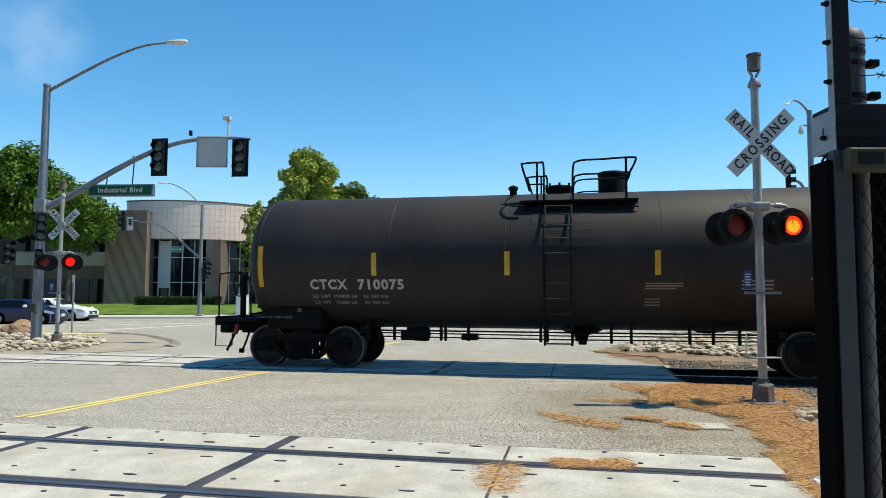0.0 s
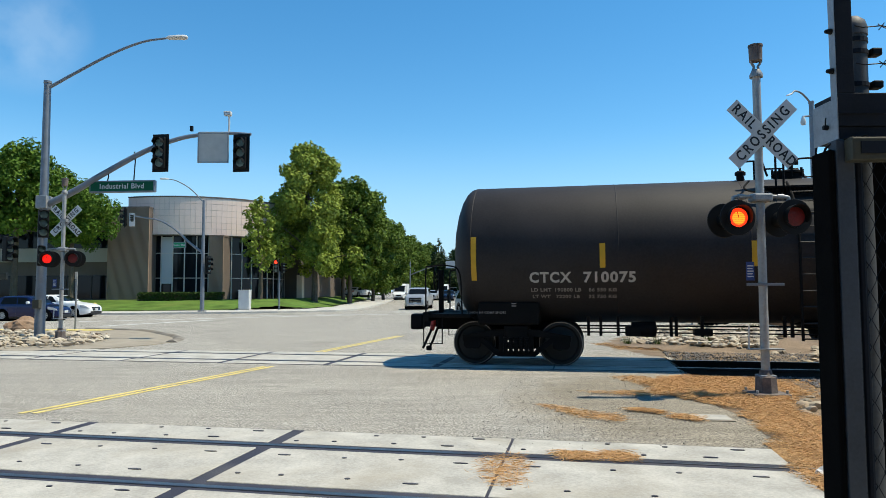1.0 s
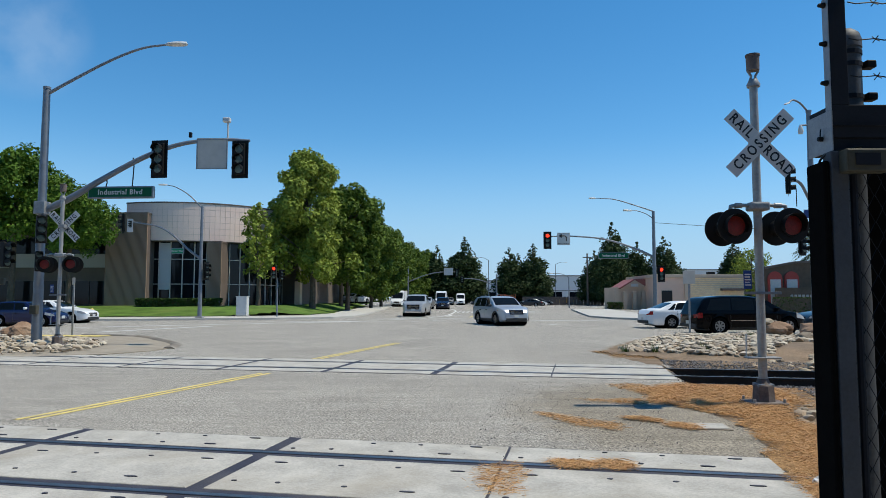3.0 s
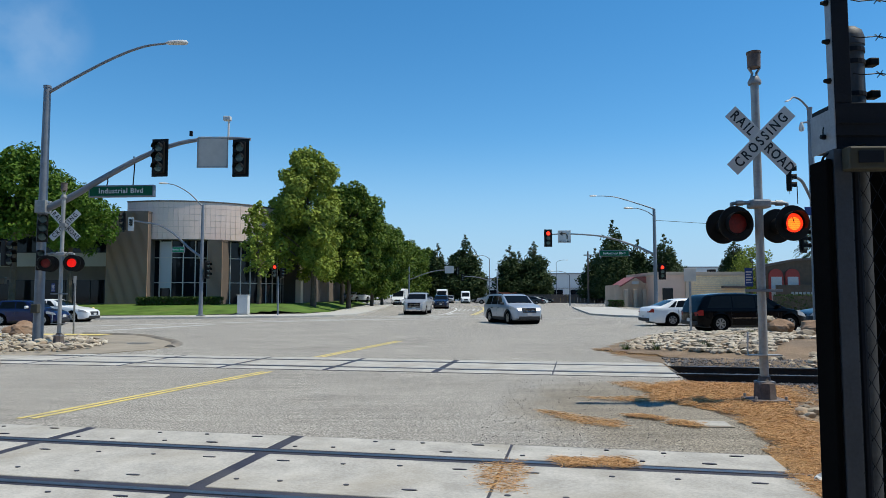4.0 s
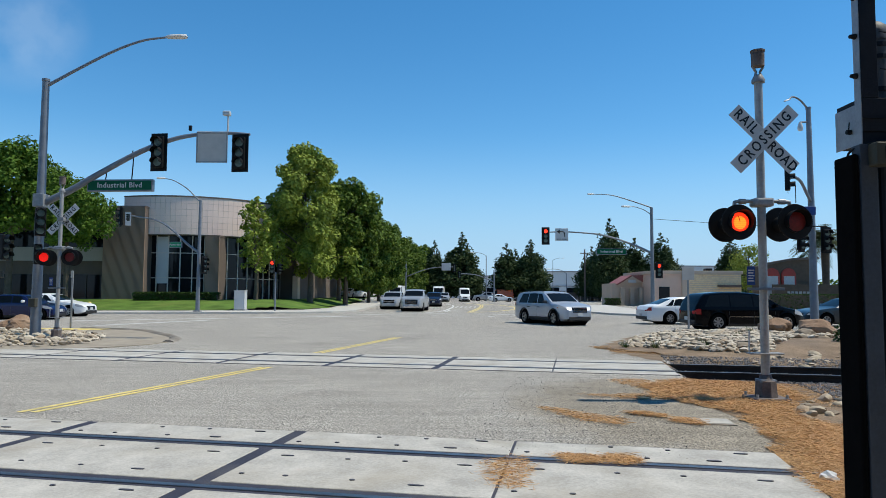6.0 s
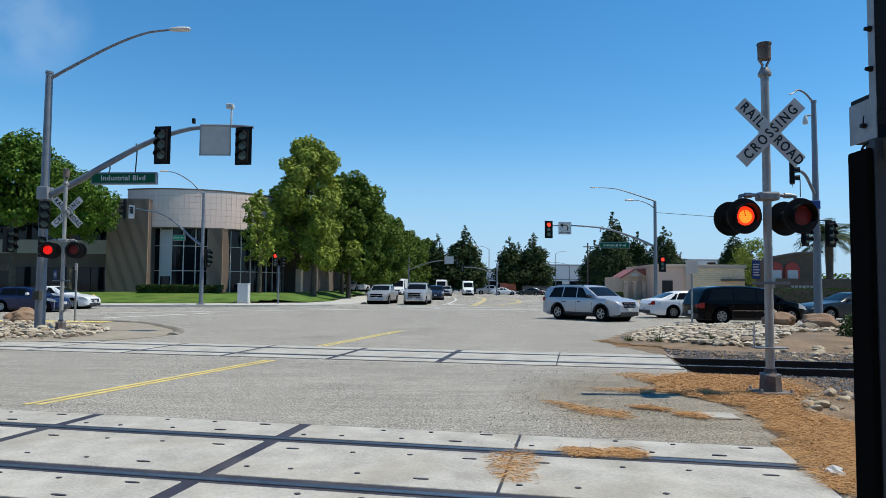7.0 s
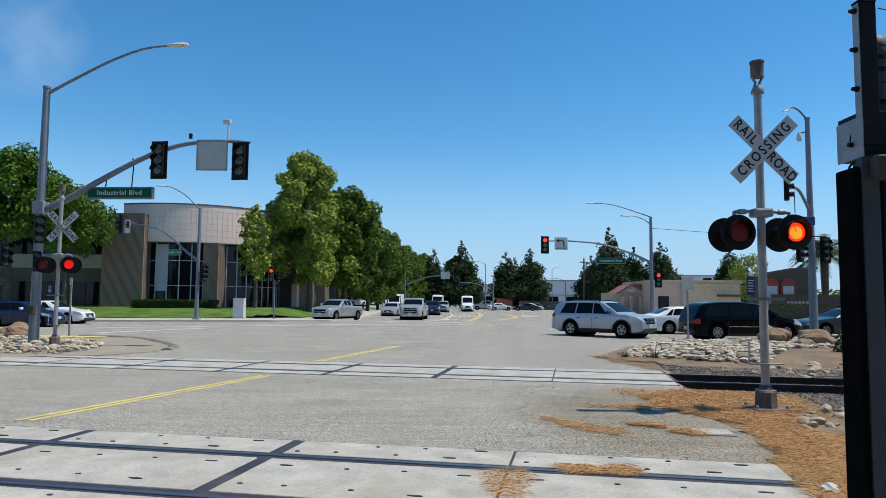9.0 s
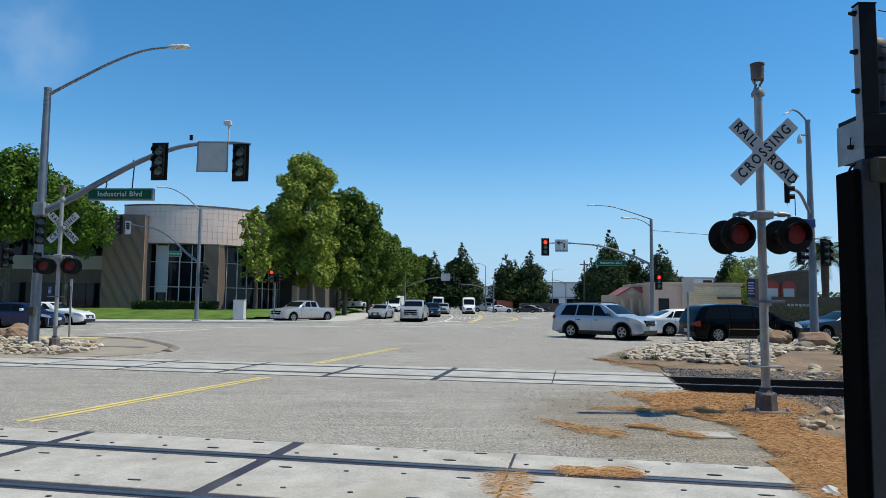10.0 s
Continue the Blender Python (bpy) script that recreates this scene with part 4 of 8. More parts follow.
def flasher(sig, x, z, turn, phase, near=True):
    """One round crossing light: housing, backing disc, hood, lens, and a lamp module that turns to show its lit side."""
    m = pose(x, -0.16, z, 0, 0, turn)

    def put(bm):
        bmesh.ops.transform(bm, matrix=m, verts=bm.verts)
        return bm
    part("light_housing", put(L([(0.0, 0.30), (0.05, 0.30), (0.10, 0.26), (0.15, 0.10), (0.17, 0.0), (0.0, 0.0)], 24, "y")), M_HEAD, sig, "black round lamp housing", True)
    bm = bmesh.new()
    lathe(bm, [(0.150, 0.015), (0.265, 0.015), (0.270, 0.0), (0.265, -0.012), (0.150, -0.012)], 40, "y", ring=True)
    part("backing_disc", put(bm), M_HEAD, sig, "matt black backing disc", True)
    # hood: three quarters of a tube
    bm = bmesh.new()
    rows = []
    for k in range(25):
        a = radians(-30 + 240 * k / 24)
        front = -0.19 + 0.08 * abs(k - 12) / 12
        rows.append([bm.verts.new((r * math.cos(a), y, r * math.sin(a))) for r, y in ((0.172, -0.01), (0.178, front), (0.172, front), (0.166, -0.01))])
    for a, b in zip(rows, rows[1:]):
        for k in range(4):
            bm.faces.new((a[k], a[(k + 1) % 4], b[(k + 1) % 4], b[k]))
    part("hood", put(bm), M_HEAD, sig, "black lamp hood", True)
    # twin light that faces the other way
    bm = bmesh.new()
    lathe(bm, [(0.0, 0.47), (0.15, 0.47), (0.16, 0.455), (0.265, 0.455), (0.27, 0.44), (0.265, 0.428), (0.12, 0.428), (0.10, 0.26), (0.0, 0.26)], 36, "y")
    part("rear_light", put(bm), M_HEAD, sig, "back of the twin light that faces away", True)
    part("lens_ring", put(L([(0.148, -0.01), (0.165, -0.01), (0.165, -0.035), (0.148, -0.035)], 28, "y", ring=True)), M_HEAD, sig)
    mod = new("lamp_module", finish("lamp_module", L([(0.0, -0.003), (0.147, -0.003), (0.147, 0.003), (0.0, 0.003)], 28, "y"), M_LENSRED))
    mod.parent = sig
    mod.location = m @ Vector((0, -0.02, 0))
    mod.rotation_euler = (0, 0, radians(turn))
    tagged(mod, "red crossing lamp that flashes")
    part("lit_lens", L([(0.0, -0.012), (0.09, -0.010), (0.142, -0.004), (0.0, -0.0035)], 28, "y"), M_FLASH if near else M_FLASHFAR, mod, "glowing red lens")
    if near:
        part("lit_centre", L([(0.0, -0.0155), (0.06, -0.015), (0.098, -0.0125), (0.0, -0.011)], 22, "y", (0, 0, -0.012)), M_FLASHHOT, mod, "hot orange centre")
    for k in range(9):
        zz = -0.12 + 0.03 * k
        w = math.sqrt(max(0.0, 0.138 ** 2 - zz * zz))
        part("lens_rib", B(-w, w, -0.0178, -0.0165, zz - 0.0022, zz + 0.0022), M_LENSRED, mod)
    bm = bmesh.new()
    tube(bm, [(0, -0.016, 0.0), (-0.012, -0.016, 0.05), (-0.02, -0.014, 0.09)], 0.006, 5)
    part("filament_mark", bm, M_LENSRED, mod)
    part("back_lens", L([(0.0, 0.012), (0.09, 0.010), (0.142, 0.004), (0.0, 0.0035)], 28, "y"), M_LENSRED, mod, "unlit dark red lens")
    FLASHERS.append((mod, mod.location.copy(), turn, phase))


def crossing_signal(m, label, turn, behind=False):
    sig = thing("crossing_signal", m, label, "crossing signal", "railroad crossing signals")
    part("base_plate", B(-0.27, 0.27, -0.24, 0.24, -0.05, 0.07, 0.02), M_CASTING, sig)
    for sx in (-1, 1):
        for sy in (-1, 1):
            part("anchor_bolt", L([(0.022, 0.05), (0.022, 0.12), (0.0, 0.12)], 8, "z", (0.22 * sx, 0.19 * sy, 0)), M_ALUD, sig)
    part("base_casting", L([(0.0, 0.05), (0.17, 0.05), (0.16, 0.20), (0.15, 0.30), (0.10, 0.34), (0.085, 0.40), (0.0, 0.40)], 8, "z"), M_CASTING, sig, "dark octagonal junction base", True)
    part("base_clamp", B(-0.12, 0.12, -0.11, 0.11, 0.28, 0.33, 0.01), M_ALU, sig)
    part("pole", L([(0.0, 0.36), (0.063, 0.36), (0.060, 4.88), (0.0, 4.88)], 18), M_POLE, sig, "weathered silver pole", True)
    part("bell_collar", L([(0.0, 4.86), (0.095, 4.86), (0.10, 4.90), (0.06, 4.98), (0.0, 4.98)], 18), M_ALUD, sig, "", True)
    for sx in (-1, 1):
        part("bell_bracket", T([(0.05 * sx, 0, 4.96), (0.03 * sx, 0, 5.03), (0.085 * sx, 0, 5.12)], 0.02, 6), M_ALUD, sig)
    part("bell", L([(0.0, 5.11), (0.095, 5.12), (0.100, 5.34), (0.108, 5.345), (0.108, 5.37), (0.0, 5.39)], 22), M_CASTING, sig, "round warning bell housing", True)
    # crossbuck
    for deg, y, words in ((45, 0.095 if behind else -0.115, ("CROSSING",)), (-45, 0.115 if behind else -0.095, ("RAIL", "ROAD"))):
        r = Matrix.Translation((0.02, y, 3.96)) @ Matrix.Rotation(radians(-deg), 4, "Y")
        bm = bmesh.new()
        bx(bm, -0.64, 0.64, -0.004, 0.004, -0.115, 0.115, 0.002, m=r)
        part("crossbuck_blade", bm, M_SIGNW, sig, "white board with black letters")
        if len(words) == 1:
            text_mesh("crossbuck_word", words[0], 0.215, M_SIGNB, sig, r @ Matrix.Translation((0, -0.007, 0)) @ FACE, 1.42, 0.004, wide=0.80)
        else:
            text_mesh("crossbuck_word", words[0], 0.215, M_SIGNB, sig, r @ Matrix.Translation((-0.38, -0.007, 0)) @ FACE, 1.3, 0.004, wide=0.80)
            text_mesh("crossbuck_word", words[1], 0.215, M_SIGNB, sig, r @ Matrix.Translation((0.385, -0.007, 0)) @ FACE, 1.2, 0.004, wide=0.80)
    part("crossbuck_bracket", B(-0.08, 0.12, -0.09, 0.08, 3.90, 4.02, 0.01), M_ALUD, sig)
    # light arm
    part("junction_box", B(-0.15, 0.15, -0.12, 0.10, 2.93, 3.06, 0.03), M_ALUD, sig, "grey junction box")
    part("cross_arm", T(smooth_pts([(-0.42, -0.02, 2.86), (-0.42, -0.02, 2.97), (-0.34, -0.02, 3.01), (0.34, -0.02, 3.01), (0.42, -0.02, 2.97), (0.42, -0.02, 2.86)], 4), 0.028, 10), M_ALUD, sig, "pipe arm that carries the lights", True)
    for x in (-0.30, 0.30):
        part("arm_coupling", L([(0.042, -0.05), (0.042, 0.05)], 12, "x", (x, -0.02, 3.01)), M_ALUD, sig)
    flasher(sig, -0.42, 2.68, turn, 0, not behind)
    flasher(sig, 0.43, 2.69, turn, 1, not behind)
    # blue notice and gate-arm brackets
    part("notice", B(-0.27, -0.15, -0.06, -0.05, 1.74, 2.02, 0.002), M_BLUE, sig, "small blue emergency notice")
    bars(sig, "notice_print", -0.255, -0.165, 1.78, 1.98, -0.063, 5, M_SIGNW)
    part("pole_band", L([(0.069, 1.66), (0.069, 1.70)], 16), M_ALUD, sig)
    part("step_bracket", B(-0.28, 0.28, -0.10, -0.07, 1.66, 1.70, 0.004), M_ALU, sig, "short bracket bar across the pole")
    part("step_bracket", B(-0.25, 0.25, -0.09, 0.09, 0.70, 0.72, 0.004), M_ALUD, sig)
    part("bracket_rod", T([(-0.24, 0.0, 0.72), (-0.23, 0.0, 1.06)], 0.012, 6), M_SIGNW, sig)
    return sig


crossing_signal(pose(4.72, 9.67, 0), "silver railroad crossing signal with crossbuck and two red lights", 3)
crossing_signal(pose(-12.74, 21.85, 0.02), "silver crossing signal with crossbuck and red lights among stones", 12, True)


# ---------------------------------------------------------------- traffic signals and street lamps
def signal_head(parent, c, yaw, lit=None, h=1.27, plate=True, back=False, name="signal_head"):
    """Three-light head with backplate at c (its centre); lit: index of the lamp that shines."""
    m = Matrix.Translation(c) @ Matrix.Rotation(radians(yaw), 4, "Z")
    s = h / 1.27

    def put(bm):
        bmesh.ops.transform(bm, matrix=m, verts=bm.verts)
        return bm
    head = part(name, put(B(-0.19 * s, 0.19 * s, -0.10, 0.12, -0.55 * s, 0.55 * s, 0.03)), M_HEAD, parent, "black three-light traffic signal head")
    if plate:
        part("backplate", put(B(-0.30 * s, 0.30 * s, -0.005, 0.005, -0.66 * s, 0.66 * s)), M_HEAD, head)
    for i in range(3):
        z = (0.35 - 0.35 * i) * s
        mt = M_GLOWRED if lit == i else M_LENSOFF
        bm = L([(0.0, -0.125), (0.10 * s, -0.118), (0.145 * s, -0.102), (0.0, -0.1)], 18, "y", (0, 0, z))
        part("lens", put(bm), mt, head, "glowing red lens" if lit == i else "dark lens")
        bm = bmesh.new()
        rows = []
        for k in range(13):
            a = radians(-10 + 200 * k / 12)
            rows.append([bm.verts.new((r * s * math.cos(a), y, z + r * s * math.sin(a))) for r, y in ((0.165, -0.10), (0.165, -0.32), (0.155, -0.32), (0.155, -0.10))])
        for a, b in zip(rows, rows[1:]):
            for k in range(4):
                bm.faces.new((a[k], a[(k + 1) % 4], b[(k + 1) % 4], b[k]))
        part("visor", put(bm), M_HEAD, head)
    return head


def cobra(parent, pts, r0, r1, head_dir, size=1.0):
    """Curved lamp arm and a flat luminaire at its end."""
    pts = smooth_pts(pts, 6)
    n = len(pts)
    part("lamp_arm", T(pts, [r0 + (r1 - r0) * i / (n - 1) for i in range(n)], 10), M_ALU, parent, "long curved lamp arm", True)
    e, d = Vector(pts[-1]), Vector(head_dir).normalized()
    bm = bmesh.new()
    prof = [(0.0, 0.03), (0.12, 0.09), (0.35, 0.15), (0.6, 0.16), (0.75, 0.10), (0.80, 0.02)]
    rows = []
    side = Vector((-d.y, d.x, 0)).normalized()
    for x, w in prof:
        x, w = x * size, w * size
        c = e + d * (x - 0.08)
        rows.append([bm.verts.new(c + side * w * math.cos(a) + Vector((0, 0, (0.09 if math.sin(a) > 0 else 0.06) * size * math.sin(a) * min(1, w / 0.1)))) for a in [2 * math.pi * k / 12 for k in range(12)]])
    for a, b in zip(rows, rows[1:]):
        for k in range(12):
            bm.faces.new((a[k], a[(k + 1) % 12], b[(k + 1) % 12], b[k]))
    bm.faces.new(rows[0])
    bm.faces.new(rows[-1])
    part("luminaire", bm, M_SIGNW, parent, "flat street light head", True)


def street_sign(parent, c, w, h, word, size, yaw=0, thick=0.16, name="street_sign", face=M_GREEN):
    m = Matrix.Translation(c) @ Matrix.Rotation(radians(yaw), 4, "Z")

    def put(bm):
        bmesh.ops.transform(bm, matrix=m, verts=bm.verts)
        return bm
    sg = part(name, put(B(-w / 2, w / 2, -thick / 2, thick / 2, -h / 2, h / 2, 0.02)), M_ALU, parent, "street name sign in a pale frame")
    part("sign_face", put(B(-w / 2 + 0.05, w / 2 - 0.05, -thick / 2 - 0.004, -thick / 2 + 0.001, -h / 2 + 0.05, h / 2 - 0.05)), face, sg, "green sign face with white words")
    text_mesh("sign_word", word, size, M_SIGNW, sg, m @ Matrix.Translation((0, -thick / 2 - 0.008, 0)) @ FACE, 1.1, 0.004)
    return sg


def left_mast():
    th = thing("signal_mast", pose(-14.05, 22.9, 0), "tall galvanized signal mast with curved arm, lamp and green sign", "traffic light", "traffic signal masts")
    part("mast_pole", L([(0.0, 0.1), (0.17, 0.1), (0.16, 2.0), (0.115, 8.94), (0.13, 8.95), (0.13, 9.03), (0.0, 9.05)], 20), M_ALU, th, "tapered steel pole", True)
    part("base_flange", B(-0.26, 0.26, -0.26, 0.26, 0.0, 0.10, 0.02), M_ALUD, th)
    arm = smooth_pts([(0.05, 0, 4.62), (1.05, 0, 5.12), (2.05, 0, 5.72), (3.3, 0, 6.42), (4.3, 0, 6.84), (5.2, 0, 7.06), (6.4, 0, 7.14), (7.2, 0, 7.10)], 6)
    n = len(arm)
    part("signal_arm", T(arm, [0.125 - 0.075 * i / (n - 1) for i in range(n)], 12), M_ALU, th, "curved signal arm", True)
    part("arm_clamp", B(-0.18, 0.2, -0.2, 0.2, 4.50, 4.95, 0.02), M_ALUD, th)
    cobra(th, [(0.1, 0, 8.82), (0.9, 0, 9.28), (2.2, 0, 9.98), (3.3, 0, 10.42), (4.2, 0, 10.56)], 0.06, 0.035, (1, 0, 0.02), 1.0)
    signal_head(th, (4.06, -0.05, 6.44), -8, None, 1.28)
    signal_head(th, (6.88, -0.05, 6.43), -8, None, 1.28)
    # back of a turn sign
    bm = bmesh.new()
    bx(bm, 5.38, 6.44, -0.10, -0.08, 6.08, 7.18, 0.01)
    part("sign_panel", bm, M_SIGNBACK, th, "bare back of a square sign")
    for z in (6.10, 7.12):
        part("sign_edge", B(5.38, 6.44, -0.12, -0.078, z - 0.02, z + 0.02), M_ALUD, th)
    for x in (5.39, 6.43):
        part("sign_edge", B(x - 0.02, x + 0.02, -0.12, -0.078, 6.08, 7.14), M_ALUD, th)
    part("camera_stalk", T([(6.42, 0, 7.1), (6.42, 0, 7.78)], 0.035, 8), M_SIGNW, th)
    part("detector_camera", B(6.24, 6.50, -0.10, 0.10, 7.76, 7.92, 0.03), M_SIGNW, th, "white detector camera on a stalk")
    part("sensor", B(5.06, 5.16, -0.05, 0.05, 7.22, 7.40, 0.01), M_HEAD, th)
    for x, z in ((2.20, 5.92), (3.12, 6.50)):
        part("sign_hanger", T([(x, 0, z), (x + 0.04, 0, z - 0.3), (x, 0, 5.46)], 0.02, 6), M_HEAD, th)
    street_sign(th, (2.75, 0, 5.27), 2.36, 0.42, "Industrial Blvd", 0.25, yaw=-4)
    signal_head(th, (0.22, -0.35, 3.95), 35, None, 1.1, False)
    signal_head(th, (0.18, -0.35, 2.85), 35, None, 0.8, False, name="pedestrian_signal")
    bm = bmesh.new()
    bx(bm, -0.12, 0.12, -0.30, -0.12, 1.05, 1.35, 0.02)
    part("push_button_box", bm, M_BOXY, th)
    return th


left_mast()


def side_post():
    th = thing("signal_post", pose(-15.62, 22.9, 0), "low signal post with a black signal head on the island", "traffic light")
    part("post", L([(0.0, 0), (0.065, 0), (0.06, 3.5), (0, 3.55)], 12), M_ALU, th, "", True)
    signal_head(th, (0.42, -0.05, 3.1), 70, None, 1.0, False)
    part("signal_bracket", T([(0, 0, 3.5), (0.42, -0.05, 3.6)], 0.03, 6), M_HEAD, th)
    part("push_button_box", B(0.06, 0.42, -0.12, 0.02, 2.05, 2.28, 0.02), M_BOXY, th, "khaki control box")
    return th


side_post()


def corner_lamp():
    th = thing("signal_mast", pose(-18.1, 50.0, 0.14), "galvanized signal mast with lamp arm and small green name sign", "traffic light", "traffic signal masts")
    part("mast_pole", L([(0.0, 0.0), (0.16, 0.0), (0.15, 1.0), (0.10, 8.3), (0.0, 8.32)], 16), M_ALU, th, "", True)
    part("base_flange", B(-0.25, 0.25, -0.25, 0.25, 0.0, 0.12, 0.02), M_ALUD, th)
    arm = smooth_pts([(0, 0, 4.35), (-1.0, 0, 5.1), (-2.2, 0, 6.2), (-3.3, 0, 6.8), (-4.4, 0, 7.0), (-5.3, 0, 7.15)], 5)
    n = len(arm)
    part("signal_arm", T(arm, [0.10 - 0.05 * i / (n - 1) for i in range(n)], 10), M_ALU, th, "pale curved signal arm", True)
    cobra(th, [(-0.1, 0, 8.25), (-1.0, 0, 9.15), (-2.0, 0, 9.75), (-2.7, 0, 9.93)], 0.05, 0.03, (-1, 0, 0.02), 0.9)
    signal_head(th, (-5.85, -0.1, 7.05), -55, None, 1.5)
    signal_head(th, (-5.25, -0.1, 6.95), 0, None, 0.6, False)
    part("arrow_sign", B(-5.5, -5.06, -0.18, -0.16, 6.35, 7.35, 0.01), M_SIGNW, th, "white arrow sign")
    street_sign(th, (-1.75, 0, 4.95), 1.0, 0.45, "Harbor Blvd", 0.17, yaw=-8, thick=0.1, face=M_GREENB)
    signal_head(th, (0.45, -0.1, 3.45), 70, None, 1.3)
    return th


corner_lamp()


def right_mast():
    th = thing("signal_mast", pose(21.9, 70.0, 0.14), "galvanized signal mast with red signals and long lamp arms", "traffic light", "traffic signal masts")
    part("mast_pole", L([(0.0, 0.0), (0.22, 0.0), (0.20, 2.0), (0.15, 10.5), (0.0, 10.55)], 16), M_ALU, th, "", True)
    arm = smooth_pts([(0, 0, 5.7), (-1.5, 0, 6.4), (-3.1, 0, 7.0), (-4.6, 0, 7.45), (-6.1, 0, 7.72), (-9.0, 0, 7.9), (-11.0, 0, 7.85)], 5)
    n = len(arm)
    part("signal_arm", T(arm, [0.13 - 0.07 * i / (n - 1) for i in range(n)], 10), M_ALU, th, "long curved signal arm", True)
    cobra(th, [(0, 0, 10.5), (-1.8, 0, 11.1), (-3.8, 0, 11.7), (-5.0, 0, 11.85), (-6.0, 0, 11.87)], 0.07, 0.035, (-1, 0, 0.0), 1.0)
    cobra(th, [(0, 0, 9.7), (-0.8, -0.2, 10.2), (-1.8, -0.4, 10.5), (-2.4, -0.5, 10.5)], 0.05, 0.035, (-1, -0.2, 0.0), 1.3)
    signal_head(th, (-11.1, -0.1, 7.45), 0, 0, 1.75)
    part("turn_sign", B(-10.1, -8.75, -0.16, -0.13, 6.95, 8.25, 0.02), M_SIGNW, th, "white sign with a black left-turn arrow")
    bm = bmesh.new()
    tube(bm, smooth_pts([(-9.15, -0.175, 7.35), (-9.15, -0.175, 7.75), (-9.3, -0.175, 7.9), (-9.65, -0.175, 7.9)], 4), 0.06, 6)
    prism(bm, [(-9.62, 7.68), (-9.62, 8.12), (-9.95, 7.9)], -0.19, -0.16)
    part("arrow", bm, M_SIGNB, th)
    text_mesh("sign_word", "NO U TURN", 0.2, M_SIGNB, th, Matrix.Translation((-9.42, -0.17, 7.1)) @ FACE, 1.0, 0.004)
    street_sign(th, (-4.25, 0, 5.86), 3.1, 0.62, "Industrial Blvd", 0.36, thick=0.15)
    signal_head(th, (0.62, -0.25, 3.95), 0, 0, 1.6)
    return th


right_mast()


def side_mast():
    th = thing("signal_mast", pose(17.6, 31.7, 0), "galvanized signal pole with lamp, dome camera and short signal arm", "traffic light", "traffic signal masts")
    part("mast_pole", L([(0.0, 0.0), (0.20, 0.0), (0.19, 1.0), (0.11, 10.55), (0.13, 10.56), (0.13, 10.66), (0.0, 10.68)], 18), M_ALU, th, "", True)
    arm = smooth_pts([(0, 0, 6.0), (-0.5, -0.5, 6.45), (-1.0, -1.0, 6.85), (-1.4, -1.3, 7.0), (-1.75, -1.5, 6.95)], 5)
    part("signal_arm", T(arm, 0.07, 10), M_ALU, th, "", True)
    cobra(th, [(0, 0, 10.55), (-0.5, -0.2, 10.95), (-0.95, -0.4, 11.05), (-1.25, -0.6, 10.85)], 0.05, 0.04, (-0.8, -0.5, -0.35), 0.6)
    part("camera_arm", T([(0, 0, 9.95), (-0.55, -0.25, 9.85)], 0.045, 8), M_ALU, th)
    part("dome_camera", L([(0.0, 9.42), (0.10, 9.45), (0.13, 9.56), (0.10, 9.72), (0.05, 9.86), (0.0, 9.88)], 14, "z", (-0.55, -0.25, 0)), M_SIGNW, th, "white dome camera", True)
    signal_head(th, (-1.9, -1.55, 6.95), 62, None, 1.35)
    part("sign_hanger", T([(-1.05, -0.6, 6.75), (-1.05, -0.6, 5.9)], 0.02, 6), M_HEAD, th)
    part("street_sign", B(-0.72, -0.12, -0.62, -0.54, 5.35, 5.75, 0.02), M_BLUE, th, "street name sign seen edge on")
    signal_head(th, (-0.75, -0.4, 4.2), 30, None, 1.15)
    signal_head(th, (0.55, -0.2, 4.2), 10, None, 1.2)
    part("signal_bracket", T([(-0.7, -0.3, 4.85), (0.6, -0.2, 4.85)], 0.03, 6), M_HEAD, th)
    return th


side_mast()


def small_post(m, h, label, w=0.5, hh=0.55):
    th = thing("sign_post", m, label, "sign")
    part("post", B(-0.035, 0.035, -0.025, 0.025, 0, h, 0.006), M_ALUD, th)
    part("sign_panel", B(-w / 2, w / 2, -0.045, -0.03, h - hh, h, 0.01), M_SIGNBACK, th, "bare grey sign back")
    return th


small_post(pose(9.97, 27.2, 0, 0, 0, 5), 2.72, "grey sign back on a thin post by the stones", 0.52, 0.54)
small_post(pose(-15.8, 28.4, 0.02), 2.45, "thin post with a narrow sign back", 0.12, 0.3)


def pedestrian_post():
    th = thing("pedestrian_signal_post", pose(-13.1, 53.0, 0.14), "low signal post with a lit red arrow on the far corner", "traffic light")
    part("post", L([(0.0, 0), (0.065, 0), (0.06, 3.0), (0, 3.05)], 12), M_ALU, th, "", True)
    signal_head(th, (-0.25, -0.1, 3.45), 0, 0, 1.15, False)
    signal_head(th, (0.30, -0.1, 3.30), 60, None, 0.9, False)


pedestrian_post()


def utility_cabinet():
    th = thing("utility_cabinet", pose(-16.1, 54.0, 0.14), "pale grey metal utility cabinet standing on the pavement", "cabinet")
    part("cabinet_body", B(-0.42, 0.42, -0.35, 0.35, 0.08, 1.55, 0.02), M_SIGNW, th)
    part("cabinet_base", B(-0.46, 0.46, -0.39, 0.39, 0.0, 0.08), M_WALK, th)
    part("cabinet_top", B(-0.45, 0.45, -0.38, 0.38, 1.55, 1.60, 0.01), M_SIGNW, th)
    part("cabinet_door", B(-0.38, 0.38, -0.362, -0.352, 0.15, 1.48, 0.004), M_SIGNW, th)


utility_cabinet()


